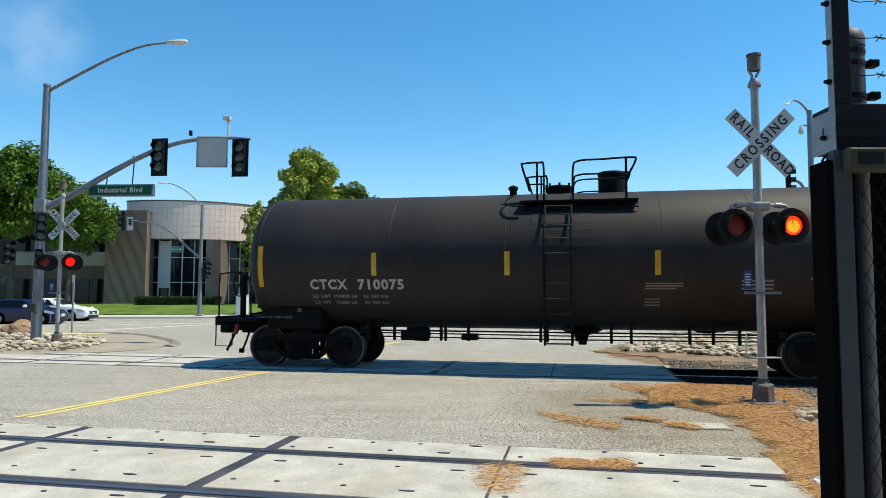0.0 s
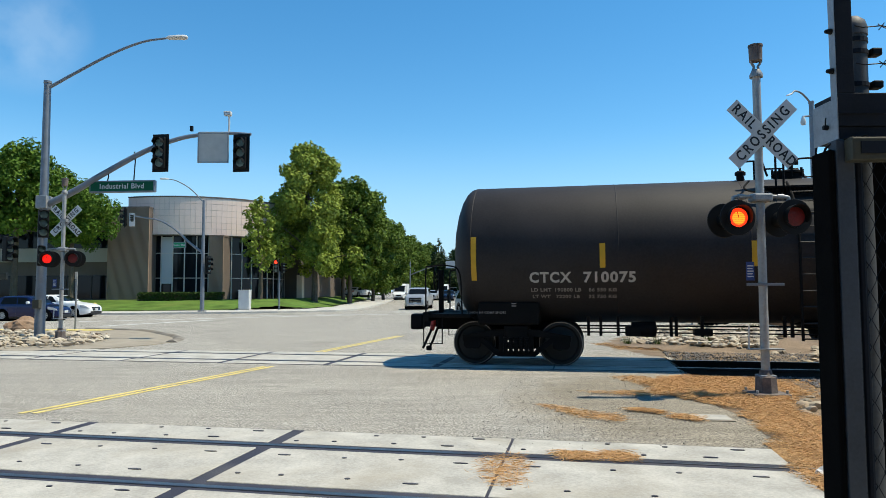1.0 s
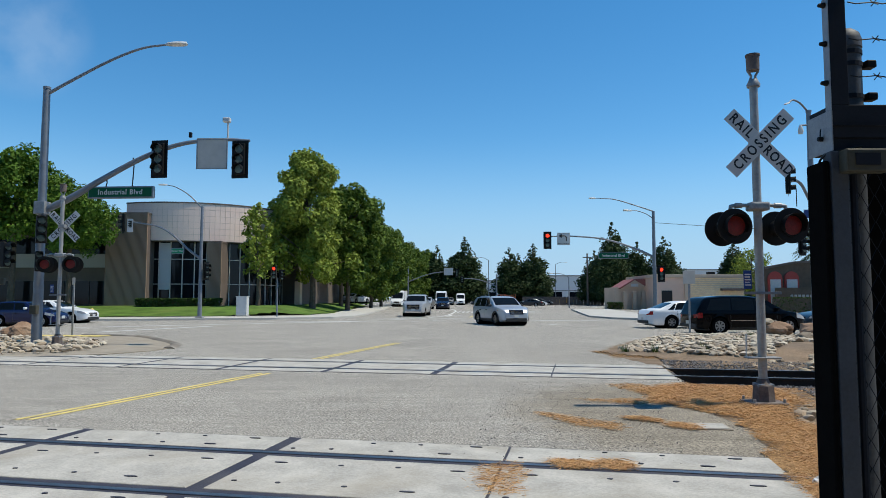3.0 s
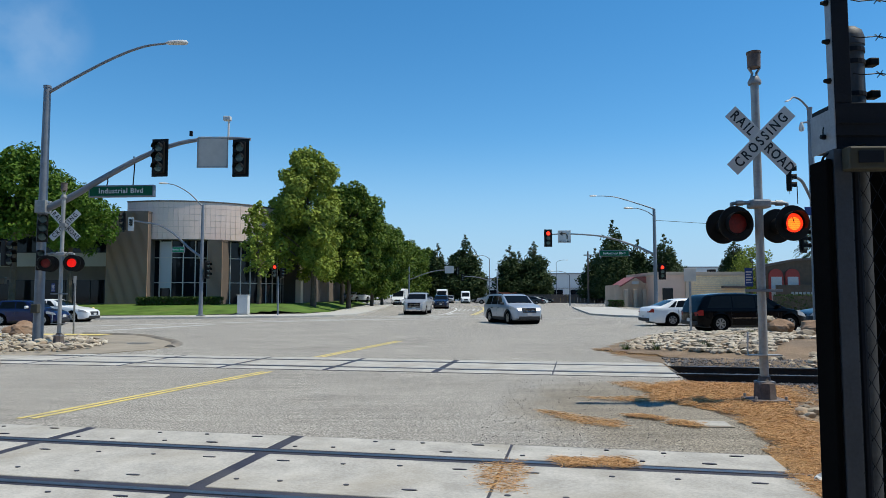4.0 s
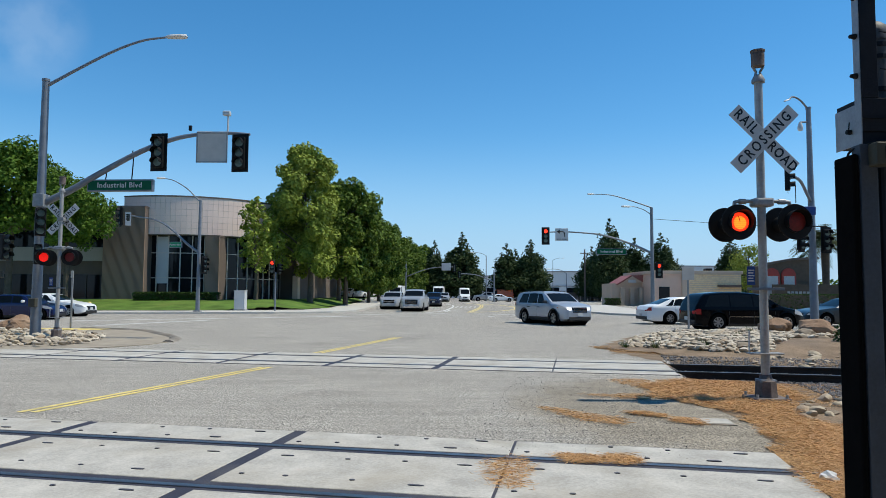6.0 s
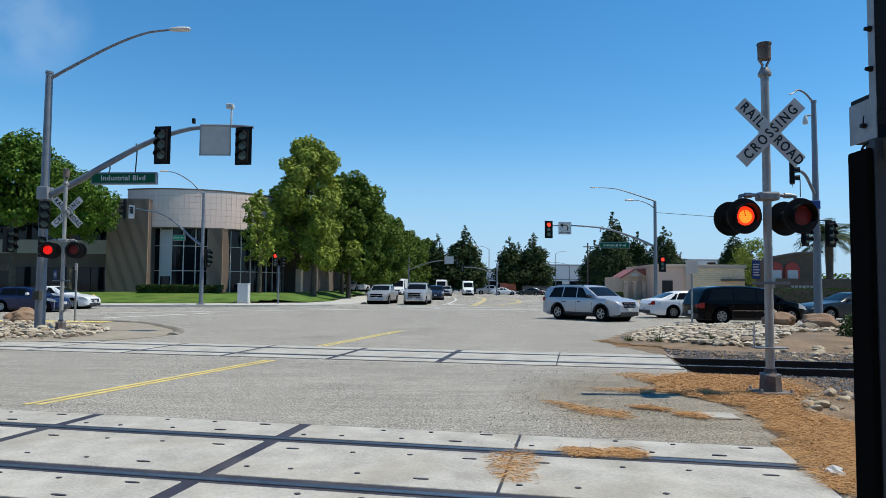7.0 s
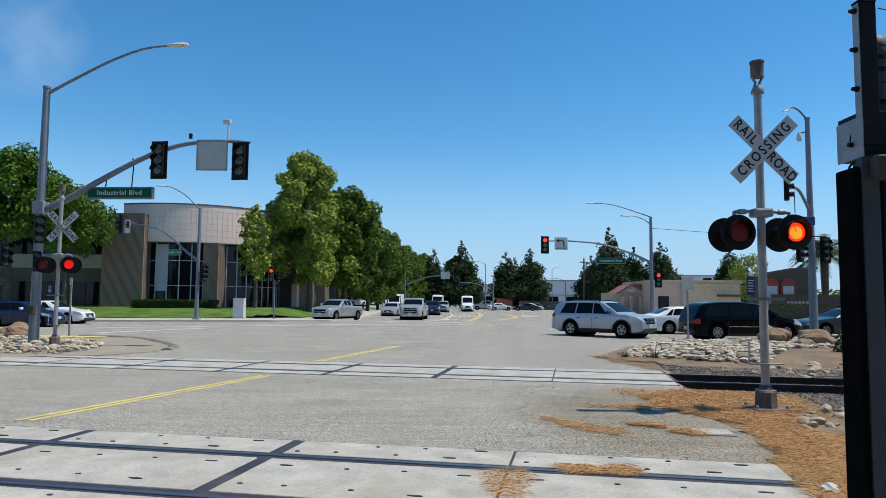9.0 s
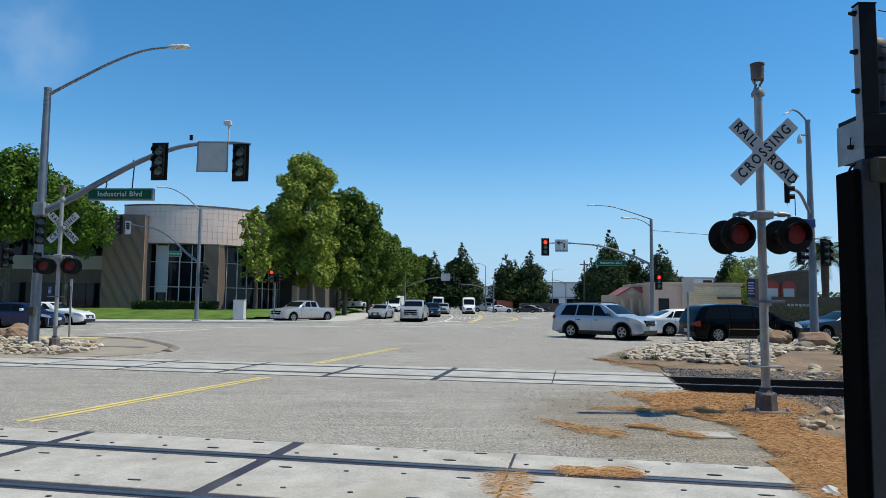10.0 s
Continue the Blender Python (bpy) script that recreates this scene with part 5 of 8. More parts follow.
# far signals over the next junction
def far_signal(x, y, h, reach, label, sign=True):
    th = thing("signal_mast", pose(x, y, 0), label, "traffic light", "traffic signal masts")
    part("mast_pole", L([(0, 0), (0.16, 0), (0.11, h), (0, h)], 10), M_ALU, th)
    pts = smooth_pts([(0, 0, h * 0.62), (reach * 0.4, 0, h * 0.80), (reach * 0.7, 0, h * 0.86), (reach, 0, h * 0.87)], 4)
    part("signal_arm", T(pts, 0.08, 8), M_ALU, th)
    signal_head(th, (reach, -0.1, h * 0.84), 0, None, 1.3)
    if sign:
        part("sign_panel", B(reach * 0.83 - 0.8, reach * 0.83 + 0.8, -0.15, -0.12, h * 0.78, h * 0.96, 0.02), M_SIGNW, th, "white sign panel")


far_signal(-6.2, 120, 7.2, 8.6, "far signal mast with white sign over the road")
far_signal(9.9, 126, 6.0, -6.4, "far signal mast over the road", False)
for x, y, h, d in ((9.4, 140, 9.4, -1), (20.4, 110, 5.0, -1), (31.5, 190, 11.0, 1)):
    lamp = thing("street_lamp", pose(x, y, 0), "slim grey street lamp along the far road", "street lamp", "far street lamps")
    part("lamp_post", L([(0, 0), (0.11, 0), (0.07, h), (0, h)], 8), M_ALU, lamp)
    cobra(lamp, [(0, 0, h - 0.1), (0.8 * d, 0, h + 0.4), (1.8 * d, 0, h + 0.6), (2.6 * d, 0, h + 0.6)], 0.05, 0.04, (d, 0, 0), 1.0)


# overhead wire from the right mast
bm = T([(21.9, 70, 9.45), (30, 70.5, 9.0), (42, 71, 8.5), (62, 72, 8.2)], 0.025, 5)
solo("overhead_cable", bm, M_HEAD, "thin dark overhead cable", "cable")
# ---------------------------------------------------------------- gate post close to the camera
def gate_post():
    th = thing("gate_post", pose(1.2, 1.6, 0), "blue-grey steel gate post with bolted plate and black edge strip", "gate")
    # box-section upright
    part("upright", B(0.028, 0.086, 0.0, 0.036, 2.256, 2.635, 0.002), M_POST, th, "dark steel upright")
    # sky light on the tube's left side, put into the colour of a thin sheet
    part("lit_side_face", B(0.0255, 0.0275, 0.001, 0.036, 2.24, 2.632), M_POSTL, th, "pale sheet for the sky-lit left side of the upright")
    part("upright_cap", B(0.024, 0.088, -0.002, 0.038, 2.636, 2.641, 0.001), M_POST, th)
    for z in (2.335, 2.472, 2.608):
        part("bolt", L([(0.0, -0.022), (0.006, -0.021), (0.008, -0.012), (0.010, -0.004), (0.010, 0.0), (0.0, 0.0)], 10, "x", (0.0250, 0.018, z)), M_HEAD, th)
    # beam with its bolted end plate
    part("end_plate", B(0.0215, 0.0255, -0.004, 0.145, 2.098, 2.238, 0.001), M_POSTL, th, "pale bolted end plate")
    part("bolt", L([(0.0, -0.016), (0.008, -0.015), (0.009, -0.004), (0.009, 0.0), (0.0, 0.0)], 8, "x", (0.0210, 0.055, 2.150)), M_HEAD, th)
    part("plate_hook", T(smooth_pts([(0.012, 0.052, 2.152), (0.010, 0.046, 2.172), (0.014, 0.050, 2.182)], 4), 0.0022, 5), M_HEAD, th)
    part("cross_beam", B(0.0265, 1.4, 0.0, 0.143, 2.142, 2.256, 0.003), M_POST, th, "steel cross beam")
    part("beam_web", B(0.0265, 1.4, 0.006, 0.13, 2.10, 2.141), M_POST, th)
    part("beam_lip", B(0.0265, 1.4, -0.006, -0.001, 2.184, 2.189), M_POST, th)
    part("cable_loop", T(smooth_pts([(0.008, 0.06, 2.06), (0.012, 0.05, 2.08), (0.026, 0.02, 2.094), (0.06, -0.004, 2.100), (0.12, -0.006, 2.112)], 5), 0.004, 6), M_HEAD, th)
    # lower post and black rubber edge
    part("lower_post", B(0.0165, 0.074, 0.0, 0.05, 0.0, 2.098, 0.003), M_POSTD, th, "square blue-grey post")
    part("edge_strip", B(-0.006, 0.015, 0.004, 0.118, 0.0, 2.066, 0.008), M_TYRE, th, "matt black rubber safety edge")
    part("control_box", B(0.040, 0.183, -0.05, -0.001, 2.018, 2.096, 0.006), M_BOXY, th, "small khaki control box")
    part("box_label", B(0.068, 0.150, -0.054, -0.051, 2.040, 2.080), M_POST, th, "unreadable label on the box")
    part("box_conduit", T([(0.10, 0.02, 2.02), (0.10, 0.02, 1.95), (0.10, 0.02, 0.0)], 0.012, 8), M_POST, th)
    # round post with cap behind
    RX = 0.205
    part("round_post", L([(0.0, 0.0), (0.047, 0.0), (0.047, 2.52), (0.051, 2.52), (0.051, 2.552), (0.044, 2.575), (0.025, 2.592), (0.0, 2.597)], 24, "z", (RX, 0.20, 0)), M_POSTR, th, "round fence post with domed cap", True)
    for z in (2.50, 2.455, 2.335):
        part("post_band", L([(0.0505, z - 0.008), (0.0505, z + 0.008), (0.046, z + 0.008), (0.046, z - 0.008)], 20, "z", (RX, 0.20, 0), True), M_POST, th)
    for z in (2.455, 2.335):
        part("insulator", B(RX + 0.05, RX + 0.086, 0.16, 0.20, z - 0.014, z + 0.014, 0.005), M_HEAD, th)
    # barbed wire
    for z, x0 in ((2.605, 0.088), (2.478, 0.088), (2.462, 0.25), (2.350, 0.088), (2.332, 0.25)):
        bm = bmesh.new()
        pts = [(x0 + 0.03 * k, -0.01 + 0.003 * math.sin(k * 2.2), z + 0.003 * math.cos(k * 2.2)) for k in range(34)]
        tube(bm, pts, 0.0022, 5)
        for k in range(3, 34, 4):
            x = x0 + 0.03 * k
            tube(bm, [(x - 0.010, -0.01, z - 0.012), (x, -0.01, z), (x + 0.010, -0.01, z + 0.013)], 0.0016, 4)
            tube(bm, [(x + 0.010, -0.018, z - 0.009), (x, -0.01, z), (x - 0.008, -0.004, z + 0.012)], 0.0016, 4)
        part("barbed_wire", bm, M_HEAD, th, "barbed wire strand")
    # chain-link mesh
    bm = bmesh.new()
    for k in range(26):
        for dirn in (-1, 1):
            pts = []
            for j in range(45):
                z = 0.05 + 2.05 * j / 44
                pts.append((0.09 + 0.05 * k + 0.025 * (j % 2) * dirn, 0.09 + 0.002 * dirn, z))
            tube(bm, pts, 0.0017, 3, False)
    part("chain_link", bm, M_POST, th, "chain-link mesh")
    # dark sheet added behind the mesh to keep the view through it near black
    part("mesh_backing", B(0.16, 1.4, 0.26, 0.275, 0.03, 2.12), M_TYRE, th, "dark sheet added behind the mesh")
    return th


gate_post()
# ---------------------------------------------------------------- office building


M_BRICKRIB = mat("brown_ribbed_block", (0.30, 0.20, 0.145), 0.9, var=0.2, scale=2, fine=20, bump=0.4)
M_TILE = mat("beige_wall_tile", (0.76, 0.60, 0.53), 0.7, var=0.06, scale=0.5, fine=10, bump=0.05)
M_GROUT = mat("dark_grout", (0.58, 0.48, 0.43), 0.9, var=0.1)
M_WINDOW = mat("dark_window_glass", (0.008, 0.009, 0.012), 0.04, var=0.3, scale=0.3, bump=0, spec=0.25)
M_FRAME = mat("bronze_window_frame", (0.05, 0.042, 0.038), 0.5, 0.4, var=0.1)
M_FRAMEL = mat("pale_window_frame", (0.50, 0.48, 0.46), 0.5, 0.2, var=0.1)
M_BAND = mat("pale_band", (0.40, 0.38, 0.35), 0.8, var=0.1, scale=0.6)
M_BROWN = mat("brown_panel", (0.13, 0.10, 0.085), 0.85, var=0.15, scale=0.8)
M_CURTAIN = mat("white_blind", (0.42, 0.45, 0.48), 0.7, var=0.06, scale=0.4)
M_STUCCO = mat("cream_stucco", (0.58, 0.44, 0.33), 0.9, var=0.1, scale=0.6, fine=15, bump=0.2)
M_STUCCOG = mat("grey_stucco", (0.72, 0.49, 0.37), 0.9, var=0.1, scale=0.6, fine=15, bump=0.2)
M_REDROOF = mat("red_metal_roof", (0.30, 0.10, 0.085), 0.6, var=0.15, scale=1, bump=0.2)
M_CREAMBRICK = mat("cream_brick", (0.90, 0.65, 0.40), 0.9, var=0.2, scale=3, fine=12, bump=0.4)
M_REDARCH = mat("red_arch_paint", (0.38, 0.05, 0.035), 0.7, var=0.1)
M_WHITEW = mat("white_wall", (0.62, 0.62, 0.62), 0.8, var=0.06, scale=0.2)
M_ROOF = mat("grey_roof", (0.3, 0.3, 0.31), 0.8, var=0.1, scale=0.3)
M_DARKIN = mat("dark_interior", (0.02, 0.02, 0.02), 0.9, var=0.2)


def rib_pier(parent, x0, x1, y0, y1, z0, z1, n):
    """A pier faced with upright ribs of split block."""
    part("pier_core", B(x0 + 0.05, x1 - 0.05, y0 + 0.10, y1, z0, z1 - 0.05), M_BROWN, parent)
    rib = finish("rib", B(-0.5, 0.5, -0.5, 0.5, 0, 1, 0.0), M_BRICKRIB)
    for k in range(n):
        o = new("rib", rib)
        o.parent = parent
        o.location = (x0 + (x1 - x0) * (k + 0.5) / n, y0 + 0.06, z0)
        o.scale = ((x1 - x0) / n * 0.72, 0.14, z1 - z0)
    part("pier_cap", B(x0, x1, y0, y1, z1 - 0.12, z1 + 0.02), M_BROWN, parent)


def office():
    th = thing("office_building", pose(0, 0, 0), "two-storey office with curved beige tiled parapet and brown ribbed piers", "building")
    cx, cy, R = -26.9, 74.0, 10.0

    def arc(r, z0, z1, a0, a1, n, t):
        bm = bmesh.new()
        rows = []
        for k in range(n + 1):
            a = radians(a0 + (a1 - a0) * k / n)
            c, s = math.cos(a), math.sin(a)
            rows.append([bm.verts.new((cx + q * c, cy + q * s, z)) for q, z in ((r, z0), (r, z1), (r - t, z1), (r - t, z0))])
        for a, b in zip(rows, rows[1:]):
            for k in range(4):
                bm.faces.new((a[k], a[(k + 1) % 4], b[(k + 1) % 4], b[k]))
        bm.faces.new(rows[0])
        bm.faces.new(rows[-1])
        return bm
    A0, A1 = -112, 10
    part("parapet", arc(R - 0.03, 7.08, 10.70, A0, A1, 60, 0.4), M_GROUT, th, "joints of the tiled parapet")
    # tiles of the parapet, row by row
    nt, nr = 44, 6
    for i in range(nt):
        for j in range(nr):
            a0 = A0 + (A1 - A0) * (i + 0.03) / nt
            a1 = A0 + (A1 - A0) * (i + 0.97) / nt
            z0, z1 = 7.08 + 3.6 * (j + 0.03) / nr, 7.08 + 3.6 * (j + 0.97) / nr
            bm = bmesh.new()
            vs = [bm.verts.new((cx + q * math.cos(radians(a)), cy + q * math.sin(radians(a)), z)) for q in (R, R - 0.06) for a, z in ((a0, z0), (a1, z0), (a1, z1), (a0, z1))]
            for f in ((0, 1, 2, 3), (0, 1, 5, 4), (1, 2, 6, 5), (2, 3, 7, 6), (3, 0, 4, 7)):
                bm.faces.new([vs[k] for k in f])
            part("tile", bm, M_TILE, th)
    part("parapet_cap", arc(R + 0.05, 10.69, 10.80, A0, A1, 60, 0.5), M_BROWN, th)
    part("roof", arc(R - 0.3, 9.9, 10.0, A0, A1, 40, 9.5), M_ROOF, th)
    part("soffit", arc(R - 0.05, 7.0, 7.07, A0, A1, 60, 1.2), M_BROWN, th)
    # glass drum under the parapet
    part("window_wall", arc(R - 0.9, 0.5, 7.0, A0, A1, 60, 0.2), M_WINDOW, th, "dark reflective glass wall")
    for k in range(17):
        a = radians(A0 + 5 + 6.9 * k)
        q = R - 0.87
        bm = bmesh.new()
        bx(bm, -0.05, 0.05, -0.05, 0.05, 0.5, 7.0, m=Matrix.Translation((cx + q * math.cos(a), cy + q * math.sin(a), 0)) @ Matrix.Rotation(a, 4, "Z"))
        part("mullion", bm, M_FRAMEL, th)
    for z in (2.9, 5.3):
        part("transom", arc(R - 0.82, z, z + 0.07, A0, A1, 60, 0.1), M_FRAMEL, th)
    part("blind", arc(R - 0.86, 2.4, 6.9, -93, -86, 6, 0.02), M_CURTAIN, th, "pale blind behind the glass")
    # ribbed piers
    rib_pier(th, -31.8, -27.9, 63.2, 66.0, 0.3, 9.65, 38)
    rib_pier(th, -22.6, -21.2, 64.2, 66.4, 0.3, 7.0, 14)
    # long left wing
    part("wing_wall", B(-75, -31.7, 64.6, 84, 0.2, 9.4), M_BROWN, th, "brown upper wall")
    part("wing_band", B(-75, -31.8, 64.38, 64.6, 4.5, 5.8), M_BAND, th, "pale horizontal band")
    part("wing_fascia", B(-75, -31.8, 64.40, 64.6, 7.4, 9.5), M_BROWN, th)
    for z0, z1 in ((5.82, 7.38), (1.0, 3.2)):
        k = -75.0
        while k < -33:
            wn = part("window", B(k + 0.05, k + 2.35, 64.50, 64.59, z0, z1), M_WINDOW, th)
            part("window_frame", B(k + 2.37, k + 2.45, 64.44, 64.59, z0, z1), M_FRAME, wn)
            k += 2.42
    part("wing_cap", B(-75, -31.7, 64.3, 84, 9.42, 9.55), M_BROWN, th)
    # right rear wing behind the trees
    part("rear_wall", B(-20, -16.0, 74.5, 110, 0.3, 8.0), M_BROWN, th)
    part("stone_pier", B(-16.1, -15.5, 73.0, 74.2, 0.3, 3.4, 0.05), M_STUCCO, th, "pale stone pier by the entrance")
    return th


office()


# ---------------------------------------------------------------- low buildings on the right
def gabled_shop():
    th = thing("small_shop", pose(0, 0, 0), "small cream building with red metal gable roof", "building")
    part("wall", B(24.0, 29.6, 95, 101, 0, 3.1), M_STUCCO, th)
    part("gable", P([(24.9, 3.1), (26.7, 4.15), (28.5, 3.1)], 94.6, 95.2), M_STUCCO, th)
    part("roof", P([(26.6, 4.22), (28.7, 3.0), (31.6, 3.0), (30.2, 4.22)], 94.4, 100), M_REDROOF, th, "red standing seam roof")
    part("roof", P([(24.5, 2.98), (26.6, 4.25), (26.7, 4.1), (24.7, 2.88)], 94.4, 100), M_REDROOF, th)
    for x in (25.3, 26.6, 27.9):
        part("column", B(x - 0.25, x + 0.25, 94.2, 94.8, 0, 2.5, 0.04), M_STUCCO, th)
    # no real opening: its inside shade is a near-black panel on the wall
    part("unlit_door_panel", B(28.6, 31.6, 94.9, 95.05, 0, 2.9), M_DARKIN, th, "dark panel standing for the unlit entrance")
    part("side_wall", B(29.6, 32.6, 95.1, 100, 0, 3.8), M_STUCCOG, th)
    part("shop_sign", B(26.2, 27.2, 94.5, 94.58, 3.2, 3.6), M_SIGNW, th, "small unreadable sign")
    return th


gabled_shop()


def flat_building():
    th = thing("flat_roof_building", pose(0, 0, 0), "long low building with grey stucco and cream brick wall", "building")
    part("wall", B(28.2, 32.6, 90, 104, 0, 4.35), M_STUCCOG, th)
    part("parapet", B(28.0, 40.2, 89.8, 104, 4.32, 4.75, 0.03), M_STUCCO, th, "pale parapet band")
    part("corner_pilaster", B(32.0, 32.8, 89.7, 90.4, 0, 4.6, 0.03), M_STUCCO, th)
    # brick courses
    part("brick_wall", B(32.8, 40, 90.05, 103, 0, 4.33), M_GROUT, th)
    for j in range(17):
        part("brick_course", B(32.8, 40, 90.0, 90.04, 0.06 + 0.25 * j, 0.06 + 0.25 * j + 0.205), M_CREAMBRICK, th)
    part("door", B(29.0, 30.4, 89.93, 90.0, 0, 2.6), M_DARKIN, th)
    part("roof_unit", B(36.5, 37.4, 93, 94, 4.7, 5.2, 0.05), M_HEAD, th)
    part("awning", B(36.8, 39.8, 89.3, 90.0, 2.6, 2.9, 0.03), M_BROWN, th)
    return th


flat_building()


def arch_building():
    th = thing("arched_building", pose(0, 0, 0), "brown block building with red-trimmed arched windows", "building")
    m_wall = mat("brown_block", (0.12, 0.080, 0.052), 0.9, var=0.2, scale=2, fine=12, bump=0.4)
    part("wall", P([(38.0, 0), (38.0, 5.0), (41.6, 5.7), (44.6, 5.85), (44.6, 0)], 80, 82.5), m_wall, th)
    part("coping", P([(37.8, 5.0), (41.6, 5.7), (44.8, 5.86), (44.8, 6.11), (41.6, 5.95), (37.8, 5.25)], 79.8, 80.3), M_BROWN, th)
    part("low_wall", B(38.4, 60, 78.0, 78.4, 0, 2.8), m_wall, th)
    for k in range(8):
        part("letter_mark", B(40.0 + 0.45 * k, 40.3 + 0.45 * k, 77.95, 78.0, 1.7, 2.0), M_BAND, th, "unreadable wall lettering")
    for x in (39.2, 41.15):
        out = [(x - 0.85, 0.8), (x + 0.85, 0.8), (x + 0.85, 3.9)] + [(x + 0.85 * math.cos(radians(a)), 3.9 + 0.85 * math.sin(radians(a))) for a in range(15, 180, 15)] + [(x - 0.85, 3.9)]
        part("arch_trim", P(out, 79.80, 79.98), M_REDARCH, th, "red arch surround")
        part("arch_door", B(x - 0.62, x + 0.62, 79.72, 79.79, 0.9, 3.8), M_FRAMEL, th, "pale roller door in the arch")
    return th


arch_building()


def warehouse(name, x0, x1, y, z, label):
    th = thing(name, pose(0, 0, 0), label, "warehouse")
    part("wall", B(x0, x1, y, y + 40, 0, z), M_WHITEW, th)
    part("roof_edge", B(x0 - 0.3, x1 + 0.3, y - 0.3, y + 40.3, z, z + 0.4), M_ROOF, th)
    n = int((x1 - x0) / 6)
    for k in range(n):
        part("window", B(x0 + 1 + 6 * k, x0 + 4.5 + 6 * k, y - 0.1, y, 1.2, 3.6), M_WINDOW, th)
    part("window_band", B(x0 + 1, x1 - 1, y - 0.15, y - 0.05, 4.0, 4.15), M_FRAME, th)
    return th


warehouse("warehouse", 34, 62, 220, 8.6, "long white warehouse far along the road")
warehouse("warehouse", 66, 110, 230, 11.0, "pale grey warehouse behind the low buildings")
warehouse("warehouse", -4, 24, 235, 7.4, "white warehouse at the far end of the road")

# utility pole
up = thing("utility_pole", pose(29.8, 140, 0), "dark timber utility pole", "pole")
part("pole", L([(0, 0), (0.22, 0), (0.15, 10.8), (0, 10.8)], 10), M_BROWN, up)
part("crossarm", B(-0.9, 0.9, -0.08, 0.08, 9.9, 10.1), M_BROWN, up)

# fence along the far road
fn = thing("board_fence", pose(0, 0, 0), "brown board fence along the far road", "fence")
for k in range(24):
    part("board", B(17.5 + 0.75 * k, 18.2 + 0.75 * k, 150.0, 150.06, 0, 1.9), M_BROWN, fn)
part("rail", B(17.5, 35.5, 150.07, 150.13, 1.2, 1.3), M_BROWN, fn)
# ---------------------------------------------------------------- plants
def leaf_mat(name, colours):
    m = varied(name, colours, 0.6, 0.0, island=True)
    nt = m.node_tree
    b = nt.nodes["Principled BSDF"]
    b.inputs["Specular IOR Level"].default_value = 0.15
    out = nt.nodes["Material Output"]
    tr = nt.nodes.new("ShaderNodeBsdfTranslucent")
    mx = nt.nodes.new("ShaderNodeMixShader")
    mx.inputs["Fac"].default_value = 0.16
    nt.links.new(b.inputs["Base Color"].links[0].from_socket, tr.inputs["Color"])
    nt.links.new(b.outputs[0], mx.inputs[1])
    nt.links.new(tr.outputs[0], mx.inputs[2])
    nt.links.new(mx.outputs[0], out.inputs["Surface"])
    return m


M_LEAF = leaf_mat("sycamore_leaf", [(0.24, 0.30, 0.045), (0.12, 0.175, 0.028), (0.36, 0.42, 0.07), (0.07, 0.105, 0.02)])
M_LEAFD = leaf_mat("street_tree_leaf", [(0.088, 0.150, 0.022), (0.045, 0.083, 0.013), (0.19, 0.265, 0.034), (0.026, 0.050, 0.009)])
M_LEAFB = leaf_mat("bright_leaf", [(0.080, 0.155, 0.018), (0.052, 0.110, 0.013), (0.145, 0.235, 0.028), (0.038, 0.080, 0.010)])
M_NEEDLE = leaf_mat("conifer_needle", [(0.036, 0.060, 0.020), (0.05, 0.080, 0.026), (0.026, 0.044, 0.016), (0.075, 0.100, 0.034)])
M_HEDGE = leaf_mat("hedge_leaf", [(0.05, 0.085, 0.02), (0.035, 0.06, 0.014), (0.07, 0.11, 0.028)])
M_BARK = mat("bark", (0.10, 0.075, 0.055), 0.95, var=0.35, scale=3, fine=18, bump=0.8)


def leaves(rng, pts, size, flat=0.0, long=1.0, out=None):
    """Small bent leaf clumps at the points, as one mesh; out: the way each leaf tends to face."""
    n = len(pts)
    c = np.array(pts, dtype=float)
    k = rng.normal(size=(n, 3)) * (0.55 if out is not None else 1.0)
    if out is not None:
        k += out
        k[:, 2] += 0.45
    k /= np.linalg.norm(k, axis=1)[:, None]
    a = rng.normal(size=(n, 3))
    a[:, 2] *= 1 - flat
    a -= k * (a * k).sum(1)[:, None]
    a /= np.linalg.norm(a, axis=1)[:, None]
    b = np.cross(k, a)
    s = size * rng.uniform(0.55, 1.3, n)[:, None]
    v = np.stack([c - a * s * long * 0.6, c + b * s * 0.42 + k * s * 0.12, c + a * s * long * 0.6, c - b * s * 0.42 + k * s * 0.12], 1).reshape(-1, 3)
    return v, [(4 * i, 4 * i + 1, 4 * i + 2, 4 * i + 3) for i in range(n)]


def leaf_mesh(name, v, f, material):
    me = bpy.data.meshes.new(name)
    me.from_pydata(v.tolist(), [], f)
    me.materials.append(material)
    return me


def clump_points(rng, centres, n):
    """Points spread over the shells of many overlapping blobs."""
    w = np.array([r ** 2 for _, r in centres])
    idx = rng.choice(len(centres), n, p=w / w.sum())
    d = rng.normal(size=(n, 3))
    d /= np.linalg.norm(d, axis=1)[:, None]
    rad = rng.uniform(0.45, 1.08, n) ** 0.6
    c = np.array([centres[i][0] for i in idx])
    r = np.array([centres[i][1] for i in idx])
    p = c + d * (rad * r)[:, None]
    p[:, 2] -= 0.15 * r * rng.uniform(0, 1, n)
    return p, d


